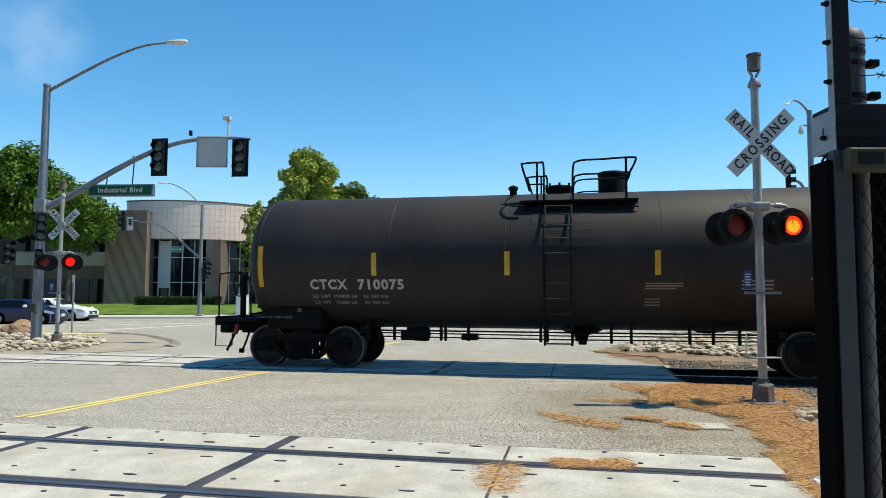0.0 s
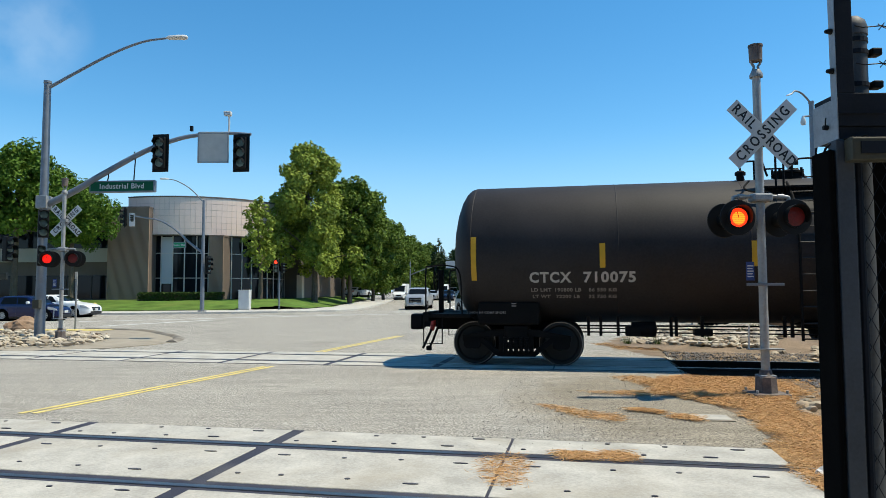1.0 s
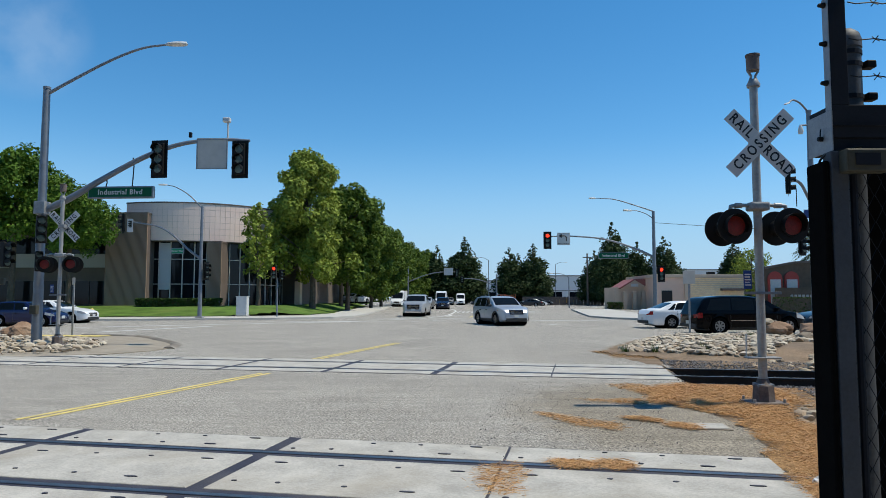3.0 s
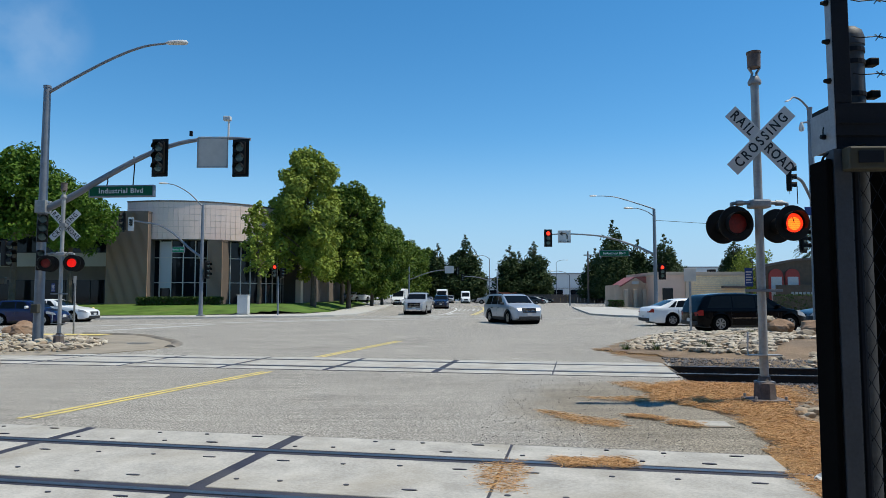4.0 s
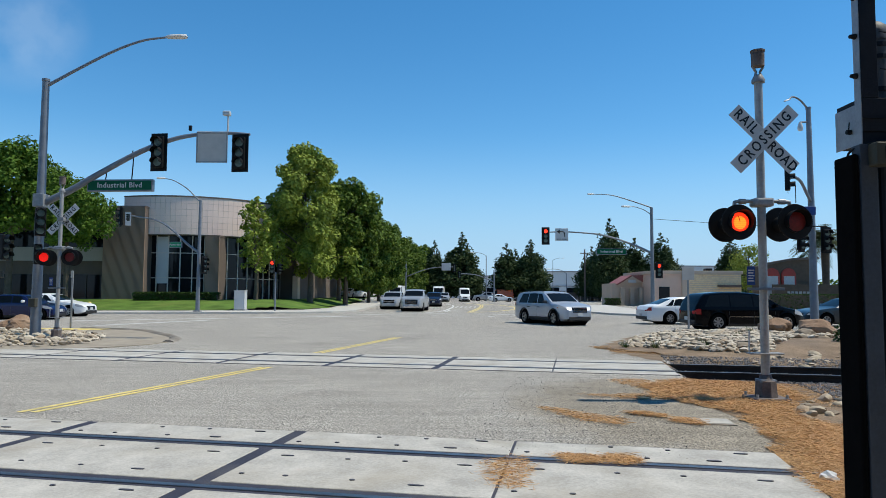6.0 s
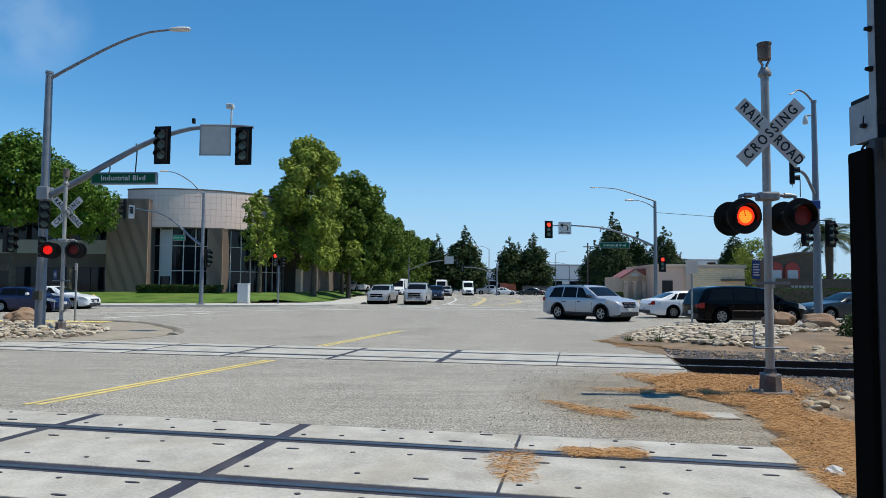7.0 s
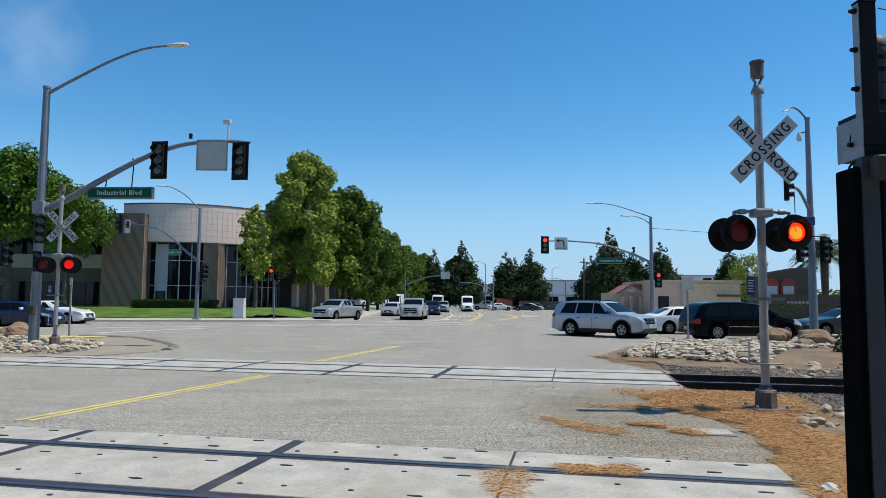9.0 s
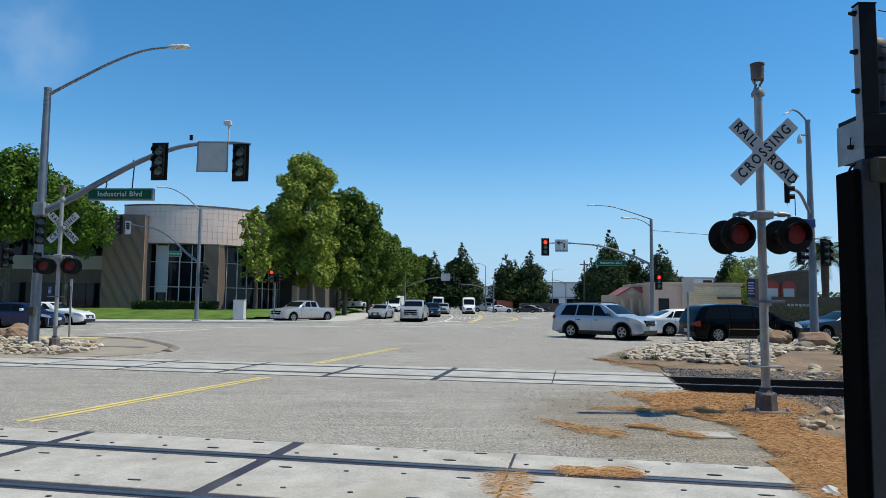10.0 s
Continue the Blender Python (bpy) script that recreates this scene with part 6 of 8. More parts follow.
def broadleaf(name, m, H, R, base, material, label, seed, n, leaf=0.34, lean=0.0, group="", cone=0.0):
    """A tree: tapered trunk, limbs, and a crown of many small leaf clumps with gaps; cone: how pointed it is."""
    rng = np.random.default_rng(seed)
    th = thing(name, m, label, "tree", group)
    bm = bmesh.new()
    trunk = [(0, 0, -0.3), (0.05, 0.02, base * 0.5), (0.1 * lean, 0.05, base), (lean * 0.5, 0.0, H * 0.5), (lean, 0.1, H * 0.86)]
    r0 = 0.016 * H + 0.05
    tube(bm, smooth_pts(trunk, 4), [r0 * (1.15 - 0.95 * i / 16) for i in range(17)], 9)
    centres = []
    nc = 95
    for k in range(nc):
        f = ((k + 0.5) / nc) ** 0.9
        round_ = math.sin(math.pi * (0.10 + 0.84 * f)) ** 0.6
        point = (1 - f) ** 0.62 * min(1.0, 0.55 + f / 0.2)
        rr = R * ((1 - cone) * round_ + cone * point)
        a = k * 2.399 + rng.uniform(-0.5, 0.5)
        d = rr * rng.uniform(0.28, 0.92)
        z = base * 0.75 + (H - base * 0.75 - 0.4) * f + rng.uniform(-0.4, 0.4)
        c = (lean * f + d * math.cos(a), d * math.sin(a), z)
        centres.append((c, R * rng.uniform(0.13, 0.235) * (1 - 0.35 * cone * f)))
        if k % 4 == 0 and f < 0.9:
            s0 = Vector((lean * f * 0.5, 0, max(base * 0.8, z - d * 0.7)))
            tube(bm, smooth_pts([s0, s0.lerp(Vector(c), 0.5) + Vector((0, 0, 0.15)), Vector(c)], 2), [r0 * 0.34, r0 * 0.26, r0 * 0.2, r0 * 0.13, r0 * 0.07], 6)
    part("trunk", bm, M_BARK, th, "brown branching trunk", True)
    p, d = clump_points(rng, centres, n)
    v, f = leaves(rng, p, leaf, out=d)
    ob = new("crown", leaf_mesh("crown", v, f, material))
    ob.parent = th
    tagged(ob, "leafy crown with gaps", kind="stuff")
    return th


def conifer(name, m, H, R, label, seed, n, group=""):
    rng = np.random.default_rng(seed)
    th = thing(name, m, label, "tree", group)
    bm = bmesh.new()
    tube(bm, [(0, 0, -0.3), (0, 0, H * 0.5), (0, 0, H * 0.97)], [0.02 * H, 0.013 * H, 0.02], 8)
    centres = []
    levels = 24
    for k in range(levels):
        f = k / (levels - 1)
        z = H * (0.10 + 0.87 * f)
        rr = R * (1 - f) ** 0.66 * (0.85 + 0.4 * rng.uniform()) * min(1.0, 0.6 + 2.5 * f) + 0.12
        for j in range(9 if f < 0.75 else 4):
            a = rng.uniform(0, 2 * math.pi)
            d = rr * rng.uniform(0.25, 0.85)
            c = (d * math.cos(a), d * math.sin(a), z + rng.uniform(-0.3, 0.5) + 0.12 * d)
            centres.append((c, max(0.3, rr * rng.uniform(0.26, 0.42))))
            if j < 3:
                tube(bm, [(0, 0, z - 0.2), c], [0.05, 0.02], 4)
    centres.append(((0, 0, H * 0.985), 0.3))
    part("trunk", bm, M_BARK, th, "straight brown trunk")
    p, d = clump_points(rng, centres, n)
    v, f = leaves(rng, p, 0.40, 0.3, 1.3, d)
    ob = new("crown", leaf_mesh("crown", v, f, M_NEEDLE))
    ob.parent = th
    tagged(ob, "dark green needles in layered clumps", kind="stuff")
    return th


def copy_tree(src, x, y, z, s, rz):
    o = copy_thing(src, pose(x, y, z, 0, 0, rz))
    o.scale = (s, s, s)
    return o


# sycamore on the far corner and the row behind it
broadleaf("sycamore_tree", pose(-13.6, 70, 0.7), 16.4, 6.0, 4.6, M_LEAF, "tall light green sycamore on the lawn", 11, 30000, 0.30, -0.9, "", 0.62)
broadleaf("young_tree", pose(-17.2, 62.5, 0.7), 9.6, 1.9, 4.2, M_LEAF, "slender young tree with sparse light green leaves", 12, 2600, 0.26, -0.3, "", 0.3)
rowt = broadleaf("street_tree", pose(-11.2, 79, 0.5), 14.0, 5.0, 4.4, M_LEAFD, "dark green street tree in a row along the road", 13, 18000, 0.36, 0.2, "row of street trees")
for x, y, s, rz in ((-13.6, 90, 1.0, 70), (-18.5, 84, 0.85, 190)):
    copy_tree(rowt, x, y, 0.4, s, rz)
lowt = broadleaf("street_tree", pose(-10.8, 101, 0.4), 13.3, 4.9, 2.6, M_LEAFD, "dark green street tree with a low crown along the road", 15, 15000, 0.38, -0.2, "row of street trees")
for x, y, s, rz in ((-10.6, 116, 1.0, 220), (-9.6, 133, 1.02, 300), (-8.4, 150, 1.0, 20), (-7.2, 168, 1.0, 100), (-20, 100, 1.0, 250), (-20, 125, 1.05, 330), (-17.0, 112, 0.8, 140), (-25.5, 108, 0.95, 60), (-15.6, 138, 0.9, 10)):
    copy_tree(lowt, x, y, 0.4 if x < -9 else 0.1, s, rz)
broadleaf("street_tree", pose(-3.6, 186, 0), 14.6, 3.6, 7.0, M_LEAFD, "tall dark street tree leaning over the road", 17, 4200, 0.5, -1.0, "row of street trees")
# trees in front of the left wing
lt = broadleaf("broadleaf_tree", pose(-36.6, 57.0, 0.7), 13.2, 5.0, 8.8, M_LEAFB, "bright green spreading tree before the office", 21, 15000, 0.29, 0.3, "trees before the office")
copy_tree(lt, -32.6, 58.6, 0.7, 0.80, 120)
copy_tree(lt, -43.5, 58.5, 0.7, 1.08, 200)
# conifers down the road
cf = conifer("conifer_tree", pose(-1.6, 172, 0), 14.8, 4.0, "dark conifer at the end of the road", 31, 8500, "conifers")
for x, y, s, rz in ((5.4, 170, 1.13, 50), (2.2, 180, 0.85, 200), (9.0, 182, 0.72, 90), (16.6, 170, 0.95, 120), (22.6, 170, 1.02, 240), (19.4, 176, 0.88, 10), (26.0, 178, 0.65, 70), (-4.0, 184, 0.7, 30)):
    copy_tree(cf, x, y, 0, s, rz).scale = (1.25 * s, 1.25 * s, s)
cf2 = conifer("conifer_tree", pose(35.0, 140, 0), 17.2, 5.2, "broad dark conifer behind the low buildings", 33, 12000, "conifers")
for x, y, s, rz in ((38.0, 146, 0.86, 60), (41.0, 143, 0.78, 140), (46.2, 142, 0.84, 220), (49.0, 146, 0.66, 30), (33.5, 150, 0.7, 330), (60.0, 140, 0.74, 100), (63.0, 146, 0.8, 10), (52.5, 150, 0.55, 80)):
    copy_tree(cf2, x, y, 0, s, rz).scale = (1.2 * s, 1.2 * s, s)
# unseen pines, guessed from the needles, added behind the viewpoint to block sky light
for k, (x, y, s) in enumerate(((-44, -13, 0.85), (-36, -10, 0.8), (-29, -14, 0.9), (-22, -10, 0.78), (-15, -13, 0.9), (-8.5, -10, 0.82), (-2, -12.5, 0.9), (5, -10, 0.85), (12, -13, 0.9), (19, -11, 0.85), (27, -14, 0.9), (36, -12, 0.85), (46, -14, 0.9))):
    tagged(copy_tree(cf2, x, y, 0, s, 40 * k), "tall dark pine in an added unseen row that blocks sky")
broadleaf("shade_tree", pose(45.0, 99, 0), 8.6, 3.6, 3.0, M_LEAF, "small light green tree beside the arched building", 41, 3800, 0.26, 0.2)


def palm():
    th = thing("palm_tree", pose(50.2, 88, 0) @ Matrix.Diagonal((1.7, 1.7, 1.58, 1)), "stout palm with a shaggy crown of long fronds", "tree")
    rng = np.random.default_rng(5)
    part("trunk", L([(0, 0), (0.30, 0), (0.25, 2.0), (0.30, 4.6), (0.20, 5.6), (0, 5.8)], 14), M_BARK, th, "thick shaggy trunk", True)
    m = leaf_mat("palm_frond", [(0.07, 0.095, 0.035), (0.05, 0.07, 0.025), (0.10, 0.12, 0.05)])
    for k in range(64):
        a, up = k * 2.399, rng.uniform(-0.5, 1.25)
        ln = rng.uniform(2.0, 2.7)
        bm = bmesh.new()
        pts = []
        for j in range(8):
            u = j / 7
            r = ln * u * math.cos(up * (1 - 0.7 * u))
            z = 5.5 + ln * u * math.sin(up) - 1.1 * u * u * (1.0 if up > 0 else 0.6)
            pts.append(Vector((r * math.cos(a), r * math.sin(a), z)))
        side = Vector((-math.sin(a), math.cos(a), 0))
        for p, q in zip(pts, pts[1:]):
            for sg in (-1, 1):
                for w in range(3):
                    b0 = p.lerp(q, w / 3)
                    tip = b0 + side * sg * 0.50 + (q - p) * 1.2 + Vector((0, 0, -0.12))
                    vs = [bm.verts.new(b0), bm.verts.new(p.lerp(q, (w + 0.85) / 3)), bm.verts.new(tip)]
                    bm.faces.new(vs)
        part("frond", bm, m, th)
    return th


palm()


def hedge(name, x0, x1, y0, y1, z0, z1, label, n, seed):
    rng = np.random.default_rng(seed)
    th = thing(name, pose(0, 0, 0), label, "hedge")
    part("stem_core", B(x0 + 0.15, x1 - 0.15, y0 + 0.15, y1 - 0.15, z0, z1 - 0.15), M_BARK, th)
    p = np.stack([rng.uniform(x0, x1, n), rng.uniform(y0, y1, n), rng.uniform(z0, z1, n)], 1)
    k = rng.integers(0, 3, n)
    p[k == 0, 1] = y0 + rng.uniform(0, 0.1, (k == 0).sum())
    p[k == 1, 2] = z1 - rng.uniform(0, 0.12, (k == 1).sum())
    v, f = leaves(rng, p, 0.17)
    ob = new("foliage", leaf_mesh("foliage", v, f, M_HEDGE))
    ob.parent = th
    tagged(ob, "clipped leaves", kind="stuff")


hedge("hedge", -28.0, -20.4, 61.2, 62.4, 0.6, 1.55, "clipped green hedge along the office wall", 4200, 51)
hedge("hedge", 36.5, 60, 74.5, 75.6, 0, 1.7, "clipped green hedge before the arched building", 3500, 52)
hedge("hedge", 22.5, 24.6, 92.5, 93.3, 0.1, 1.0, "low shrubs before the small shop", 600, 53)

# bush at the verge
rng0 = np.random.default_rng(61)
p, d = clump_points(rng0, [((0, 0, 0.45), 0.5), ((0.5, 0.2, 0.55), 0.55), ((0.9, -0.1, 0.4), 0.5), ((0.3, -0.3, 0.25), 0.4)], 2600)
v, f = leaves(rng0, p, 0.10, out=d)
bush = thing("bush", pose(11.5, 18.6, 0), "dark green bush on the earth verge", "bush")
ob = new("foliage", leaf_mesh("foliage", v, f, M_HEDGE))
ob.parent = bush
tagged(ob, "dense dark leaves", kind="stuff")

# distant trees on the skyline, too far to tell apart
rng2 = np.random.default_rng(77)
cs = []
for k in range(190):
    x = -230 + k * 2.6 + rng2.uniform(-1, 1)
    for j in range(3):
        cs.append(((x + rng2.uniform(-2, 2), 262 + rng2.uniform(-6, 6), 1.2 + 2.2 * j + rng2.uniform(-0.6, 0.8)), rng2.uniform(1.6, 2.6)))
p, d = clump_points(rng2, cs, 26000)
v, f = leaves(rng2, p, 1.1, out=d)
tagged(new("far_woods", leaf_mesh("far_woods", v, f, M_LEAFD)), "distant dark green line of trees", "trees", kind="stuff")


# yellow hydrant on the far pavement
def hydrant():
    th = thing("fire_hydrant", pose(-25.2, 48.3, 0.14), "small yellow fire hydrant on the far pavement", "hydrant")
    part("barrel", L([(0, 0), (0.16, 0), (0.16, 0.05), (0.11, 0.07), (0.11, 0.52), (0.14, 0.53), (0.14, 0.57), (0.10, 0.66), (0.04, 0.71), (0.0, 0.72)], 16), M_YELLOW, th, "yellow painted barrel", True)
    for s in (-1, 1):
        part("outlet_cap", L([(0, 0.10), (0.06, 0.10), (0.06, 0.17), (0.02, 0.19), (0, 0.19)], 10, "x", (0, 0, 0.42)) if s > 0 else L([(0, -0.19), (0.02, -0.19), (0.06, -0.17), (0.06, -0.10), (0, -0.10)], 10, "x", (0, 0, 0.42)), M_YELLOW, th)


hydrant()
# ---------------------------------------------------------------- vehicles
class Shell:
    """The skin of a car: side silhouette, plan taper, tumblehome and wheel arches give a cross-section at every x."""

    def __init__(self, d):
        self.d = d
        self.hw0, self.gc = d["W"] / 2, d.get("gc", 0.22)
        self.xf, self.xr = d["wb"] / 2, -d["wb"] / 2
        self.xF = self.xf + d["fo"]
        self.xR = self.xF - d["L"]
        self.ar = d["r"] + 0.075
        self.sx = [p[0] for p in d["sil"]]
        self.sz = [p[1] for p in d["sil"]]

    def top(self, x):
        q = np.array([x - 0.06, x - 0.03, x, x + 0.03, x + 0.06]).clip(self.xR, self.xF)
        return float(np.interp(q, self.sx, self.sz).mean())

    def half(self, x):
        a = min(1.0, max(0.0, (x - (self.xF - 0.95)) / 0.95))
        b = min(1.0, max(0.0, ((self.xR + 0.6) - x) / 0.6))
        return self.hw0 * (1 - 0.27 * a ** 2.6) * (1 - self.d.get("tail", 0.13) * b ** 2.2)

    def bottom(self, x):
        z = self.gc + 0.10 * max(0.0, (x - (self.xF - 0.35)) / 0.35) + 0.10 * max(0.0, ((self.xR + 0.35) - x) / 0.35)
        for c in (self.xf, self.xr):
            if abs(x - c) < self.ar:
                z = max(z, self.d["r"] + math.sqrt(self.ar ** 2 - (x - c) ** 2))
        return z

    def section(self, x):
        d, zb, zt, w = self.d, self.bottom(x), self.top(x), self.half(x)
        bl = min(d["belt"], zt - 0.03)
        g = min(1.0, max(0.0, (zt - d["belt"]) / (d["H"] - d["belt"])))
        wr = w * 0.90 + (min(w, self.hw0 * d.get("tumble", 0.78)) - w * 0.90) * g
        up = lambda z: max(zb, z)
        return [(0.0, zb), (w * 0.90, zb), (w * 0.975, up(self.gc + 0.09)), (w, up(0.52 * (self.gc + bl))), (w * 0.985, up(bl - 0.17)), (w * 0.992, up(bl - 0.10)), (w * 0.955, max(zb, bl)),
                ((w * 0.955 + wr) / 2 + 0.012 * g, (bl + zt - 0.05 * g) / 2), (wr, zt - 0.012 - 0.045 * g), (wr * 0.88, zt - 0.014), (wr * 0.5, zt - 0.004), (0.0, zt)]

    def stations(self):
        xs = {self.xR, self.xF}
        xs.update(self.xR + self.d["L"] * k / 64 for k in range(65))
        for c in (self.xf, self.xr):
            xs.update(c + self.ar * f for f in (-1.0, -0.995, -0.96, -0.86, -0.7, -0.5, -0.25, 0, 0.25, 0.5, 0.7, 0.86, 0.96, 0.995, 1.0))
        xs = sorted(x for x in xs if self.xR <= x <= self.xF)
        return [x for i, x in enumerate(xs) if i == 0 or x - xs[i - 1] > 0.001]

    def skin(self):
        bm = bmesh.new()
        rings = []
        xs = self.stations()
        for x, f in [(self.xR - 0.03, 0.90)] + [(x, 1.0) for x in xs] + [(self.xF + 0.03, 0.90)]:
            sec = self.section(min(max(x, self.xR), self.xF))
            zc = (sec[0][1] + sec[-1][1]) / 2
            full = sec + [(-y, z) for y, z in sec[-2:0:-1]]
            rings.append([bm.verts.new((x, y * f, zc + (z - zc) * f)) for y, z in full])
        n = len(rings[0])
        for a, b in zip(rings, rings[1:]):
            for k in range(n):
                bm.faces.new((a[k], a[(k + 1) % n], b[(k + 1) % n], b[k]))
        bm.faces.new(rings[0])
        bm.faces.new(rings[-1])
        return bm

    def side(self, x, u, s, off=0.006):
        """A point on the window side: u from the waist (0) to the roof edge (1)."""
        p = self.section(x)[6:9]
        a, b, f = (p[0], p[1], u * 2) if u < 0.5 else (p[1], p[2], u * 2 - 1)
        return (x, s * (a[0] + (b[0] - a[0]) * f + off), a[1] + (b[1] - a[1]) * f + off * 0.4)

    def flank(self, x, z, s, off=0.004):
        p = self.section(x)[1:7]
        return (x, s * (float(np.interp(z, [q[1] + 1e-4 * i for i, q in enumerate(p)], [q[0] for q in p])) + off), z)

    def crown(self, x, f, off=0.008):
        p = self.section(x)[8:12][::-1]
        y = abs(f) * p[-1][0]
        return (x, math.copysign(y, f), float(np.interp(y, [q[0] for q in p], [q[1] for q in p])) + off)


def sheet(rows, thick=0.008):
    """A thin curved panel through rows of points."""
    bm = bmesh.new()
    g = [[bm.verts.new(p) for p in r] for r in rows]
    for a, b in zip(g, g[1:]):
        for k in range(len(a) - 1):
            bm.faces.new((a[k], a[k + 1], b[k + 1], b[k]))
    bmesh.ops.recalc_face_normals(bm, faces=bm.faces)
    bmesh.ops.solidify(bm, geom=bm.faces[:], thickness=thick)
    return bm


def car_wheel(parent, x, y, r, w, sgn, spokes):
    wh = part("wheel", L([(r * 0.62, -w / 2), (r * 0.93, -w / 2), (r, -w / 2 + 0.04), (r, w / 2 - 0.04), (r * 0.93, w / 2), (r * 0.62, w / 2)], 28, "y", ring=True), M_TYRE, parent, "black tyre", True)
    wh.location = (x, y, r)
    o = sgn * w / 2
    part("rim_ring", L([(r * 0.56, o * 0.6), (r * 0.57, o * 0.98), (r * 0.65, o * 1.0), (r * 0.65, o * 0.6)], 28, "y", ring=True), M_RIM, wh, "alloy rim", True)
    part("rim_well", L([(0, o * 0.35), (r * 0.6, o * 0.35), (r * 0.6, o * 0.3), (0, o * 0.3)], 20, "y"), M_TRIM, wh)
    bm = bmesh.new()
    for k in range(spokes):
        a = 2 * math.pi * k / spokes
        for da in (-0.10, 0.10):
            bx(bm, 0.02, r * 0.6, min(o * 0.8, o * 0.95), max(o * 0.8, o * 0.95), -0.018, 0.018, m=Matrix.Rotation(a + da, 4, "Y"))
    lathe(bm, [(0, o * 0.98), (0.06, o * 0.96), (0.07, o * 0.75), (0, o * 0.75)], 12, "y")
    part("spokes", bm, M_RIM, wh, "alloy spokes")
    return wh


def vehicle(name, label, d, paint, cat_="car", group=""):
    """d: the sizes. x forward, y to its left; the origin on the ground midway between the axles."""
    th = thing(name, pose(0, 0, 0), label, cat_, group)
    sh = Shell(d)
    H, r, hw0, gc, belt, xF, xR, xf, xr, ar = d["H"], d["r"], sh.hw0, sh.gc, d["belt"], sh.xF, sh.xR, sh.xf, sh.xr, sh.ar
    part("body", sh.skin(), paint, th, d.get("paint", ""), True)
    part("underbody", B(xR + 0.35, xF - 0.35, -hw0 * 0.82, hw0 * 0.82, gc - 0.04, 0.5), M_TRIM, th)
    for x in (xf, xr):
        part("wheel_well", L([(0, -hw0 * 0.86), (ar - 0.006, -hw0 * 0.86), (ar - 0.006, hw0 * 0.86), (0, hw0 * 0.86)], 28, "y", (x, 0, r + 0.004)), M_TYRE, th, "dark wheel well")
    a, b, c, e = d["gh"]          # x of windscreen foot, roof front, roof rear, rear glass foot
    for s in (-1, 1):
        for x0b, x1b, x0t, x1t in d["panes"]:
            rows = []
            for u in (0.06, 0.35, 0.65, 0.90):
                q = (u - 0.06) / 0.84
                l, m = x0b + (x0t - x0b) * q, x1b + (x1t - x1b) * q
                rows.append([sh.side(l + (m - l) * k / 5, u, s) for k in range(6)])
            part("side_window", sheet(rows), M_GLASS, th, "dark tinted glass", True)
    for nm, x0, x1 in (("windscreen", a, b), ("rear_window", e, c)):
        if x0 is None:
            continue
        rows = [[sh.crown(x0 + (x1 - x0) * (0.10 + 0.82 * i / 5), f) for f in (-0.90, -0.6, -0.2, 0.2, 0.6, 0.90)] for i in range(6)]
        part(nm, sheet(rows), M_GLASS, th, "dark tinted glass", True)
    wheels = []
    for x in (xf, xr):
        for s in (-1, 1):
            wheels.append(car_wheel(th, x, s * (hw0 - 0.135), r, 0.23, s, d.get("spokes", 5)))
    hz, tz = d.get("hz", 0.74), d.get("tz", 0.85)
    for s in (-1, 1):
        for x in d["doors"]:
            zz = [sh.bottom(x) + 0.10 + (belt - 0.04 - sh.bottom(x) - 0.10) * k / 5 for k in range(6)]
            part("door_seam", sheet([[sh.flank(q, z, s, 0.002) for q in (x - 0.007, x + 0.007)] for z in zz], 0.004), M_TRIM, th)
        for x in d["handles"]:
            y = s * sh.half(x) * 0.985
            part("door_handle", B(x - 0.10, x + 0.10, min(y, y + s * 0.04), max(y, y + s * 0.04), belt - 0.185, belt - 0.145, 0.012), d.get("hm", paint), th)
        zs = [gc + d.get("sill", 0.10) * k / 2 for k in range(3)]
        part("sill_trim", sheet([[sh.flank(xr + ar + 0.02 + (xf - xr - 2 * ar - 0.04) * k / 8, z, s, 0.010) for k in range(9)] for z in zs], 0.02), d.get("sillm", M_TRIM), th)
        mx = a - 0.40
        y = s * hw0 * 0.93
        part("mirror", B(mx - 0.08, mx + 0.06, min(y, y + s * 0.22), max(y, y + s * 0.22), belt + 0.03, belt + 0.18, 0.04), d.get("mm", paint), th)
        # lamps that wrap round the corners
        hh = d.get("hh", 0.08)
        plan = [(xF - 0.52 + 0.49 * k / 6, sh.half(xF - 0.52 + 0.49 * k / 6)) for k in range(7)] + [(xF + 0.034, sh.half(xF) * 0.86), (xF + 0.037, sh.half(xF) * 0.62)]
        rows = []
        for u in (0, 0.5, 1):
            rows.append([(x, s * (y + 0.006), min(hz - 0.07 + 0.03 * max(0, 4 - k) * 0.25 + (hh + 0.07) * u + 0.04 * max(0, 5 - k) / 5, sh.top(min(x, xF)) - 0.02)) for k, (x, y) in enumerate(plan)])
        part("headlight", sheet(rows, 0.02), M_LAMPW, th, "clear headlight", True)
        if d.get("amber"):
            part("turn_lamp", sheet([[sh.flank(xF - 0.60 + 0.05 * k, hz + 0.02 + 0.05 * u, s, 0.008) for k in range(4)] for u in (0, 1)], 0.01), M_LAMPO, th, "amber turn lamp")
        plan = [(xR - 0.036, sh.half(xR) * 0.70), (xR - 0.03, sh.half(xR) * 0.9)] + [(xR + 0.02 + 0.20 * k / 3, sh.half(xR + 0.02 + 0.20 * k / 3)) for k in range(4)]
        part("tail_light", sheet([[(x, s * (y + 0.006), min(tz - 0.08 + (0.08 + d.get("th", 0.12) * 0.8) * u, sh.top(max(x, xR)) - 0.02)) for x, y in plan] for u in (0, 1)], 0.02), M_LAMPR, th, "red tail light", True)
    gz0, gz1 = d.get("grille", (0.55, 0.78))
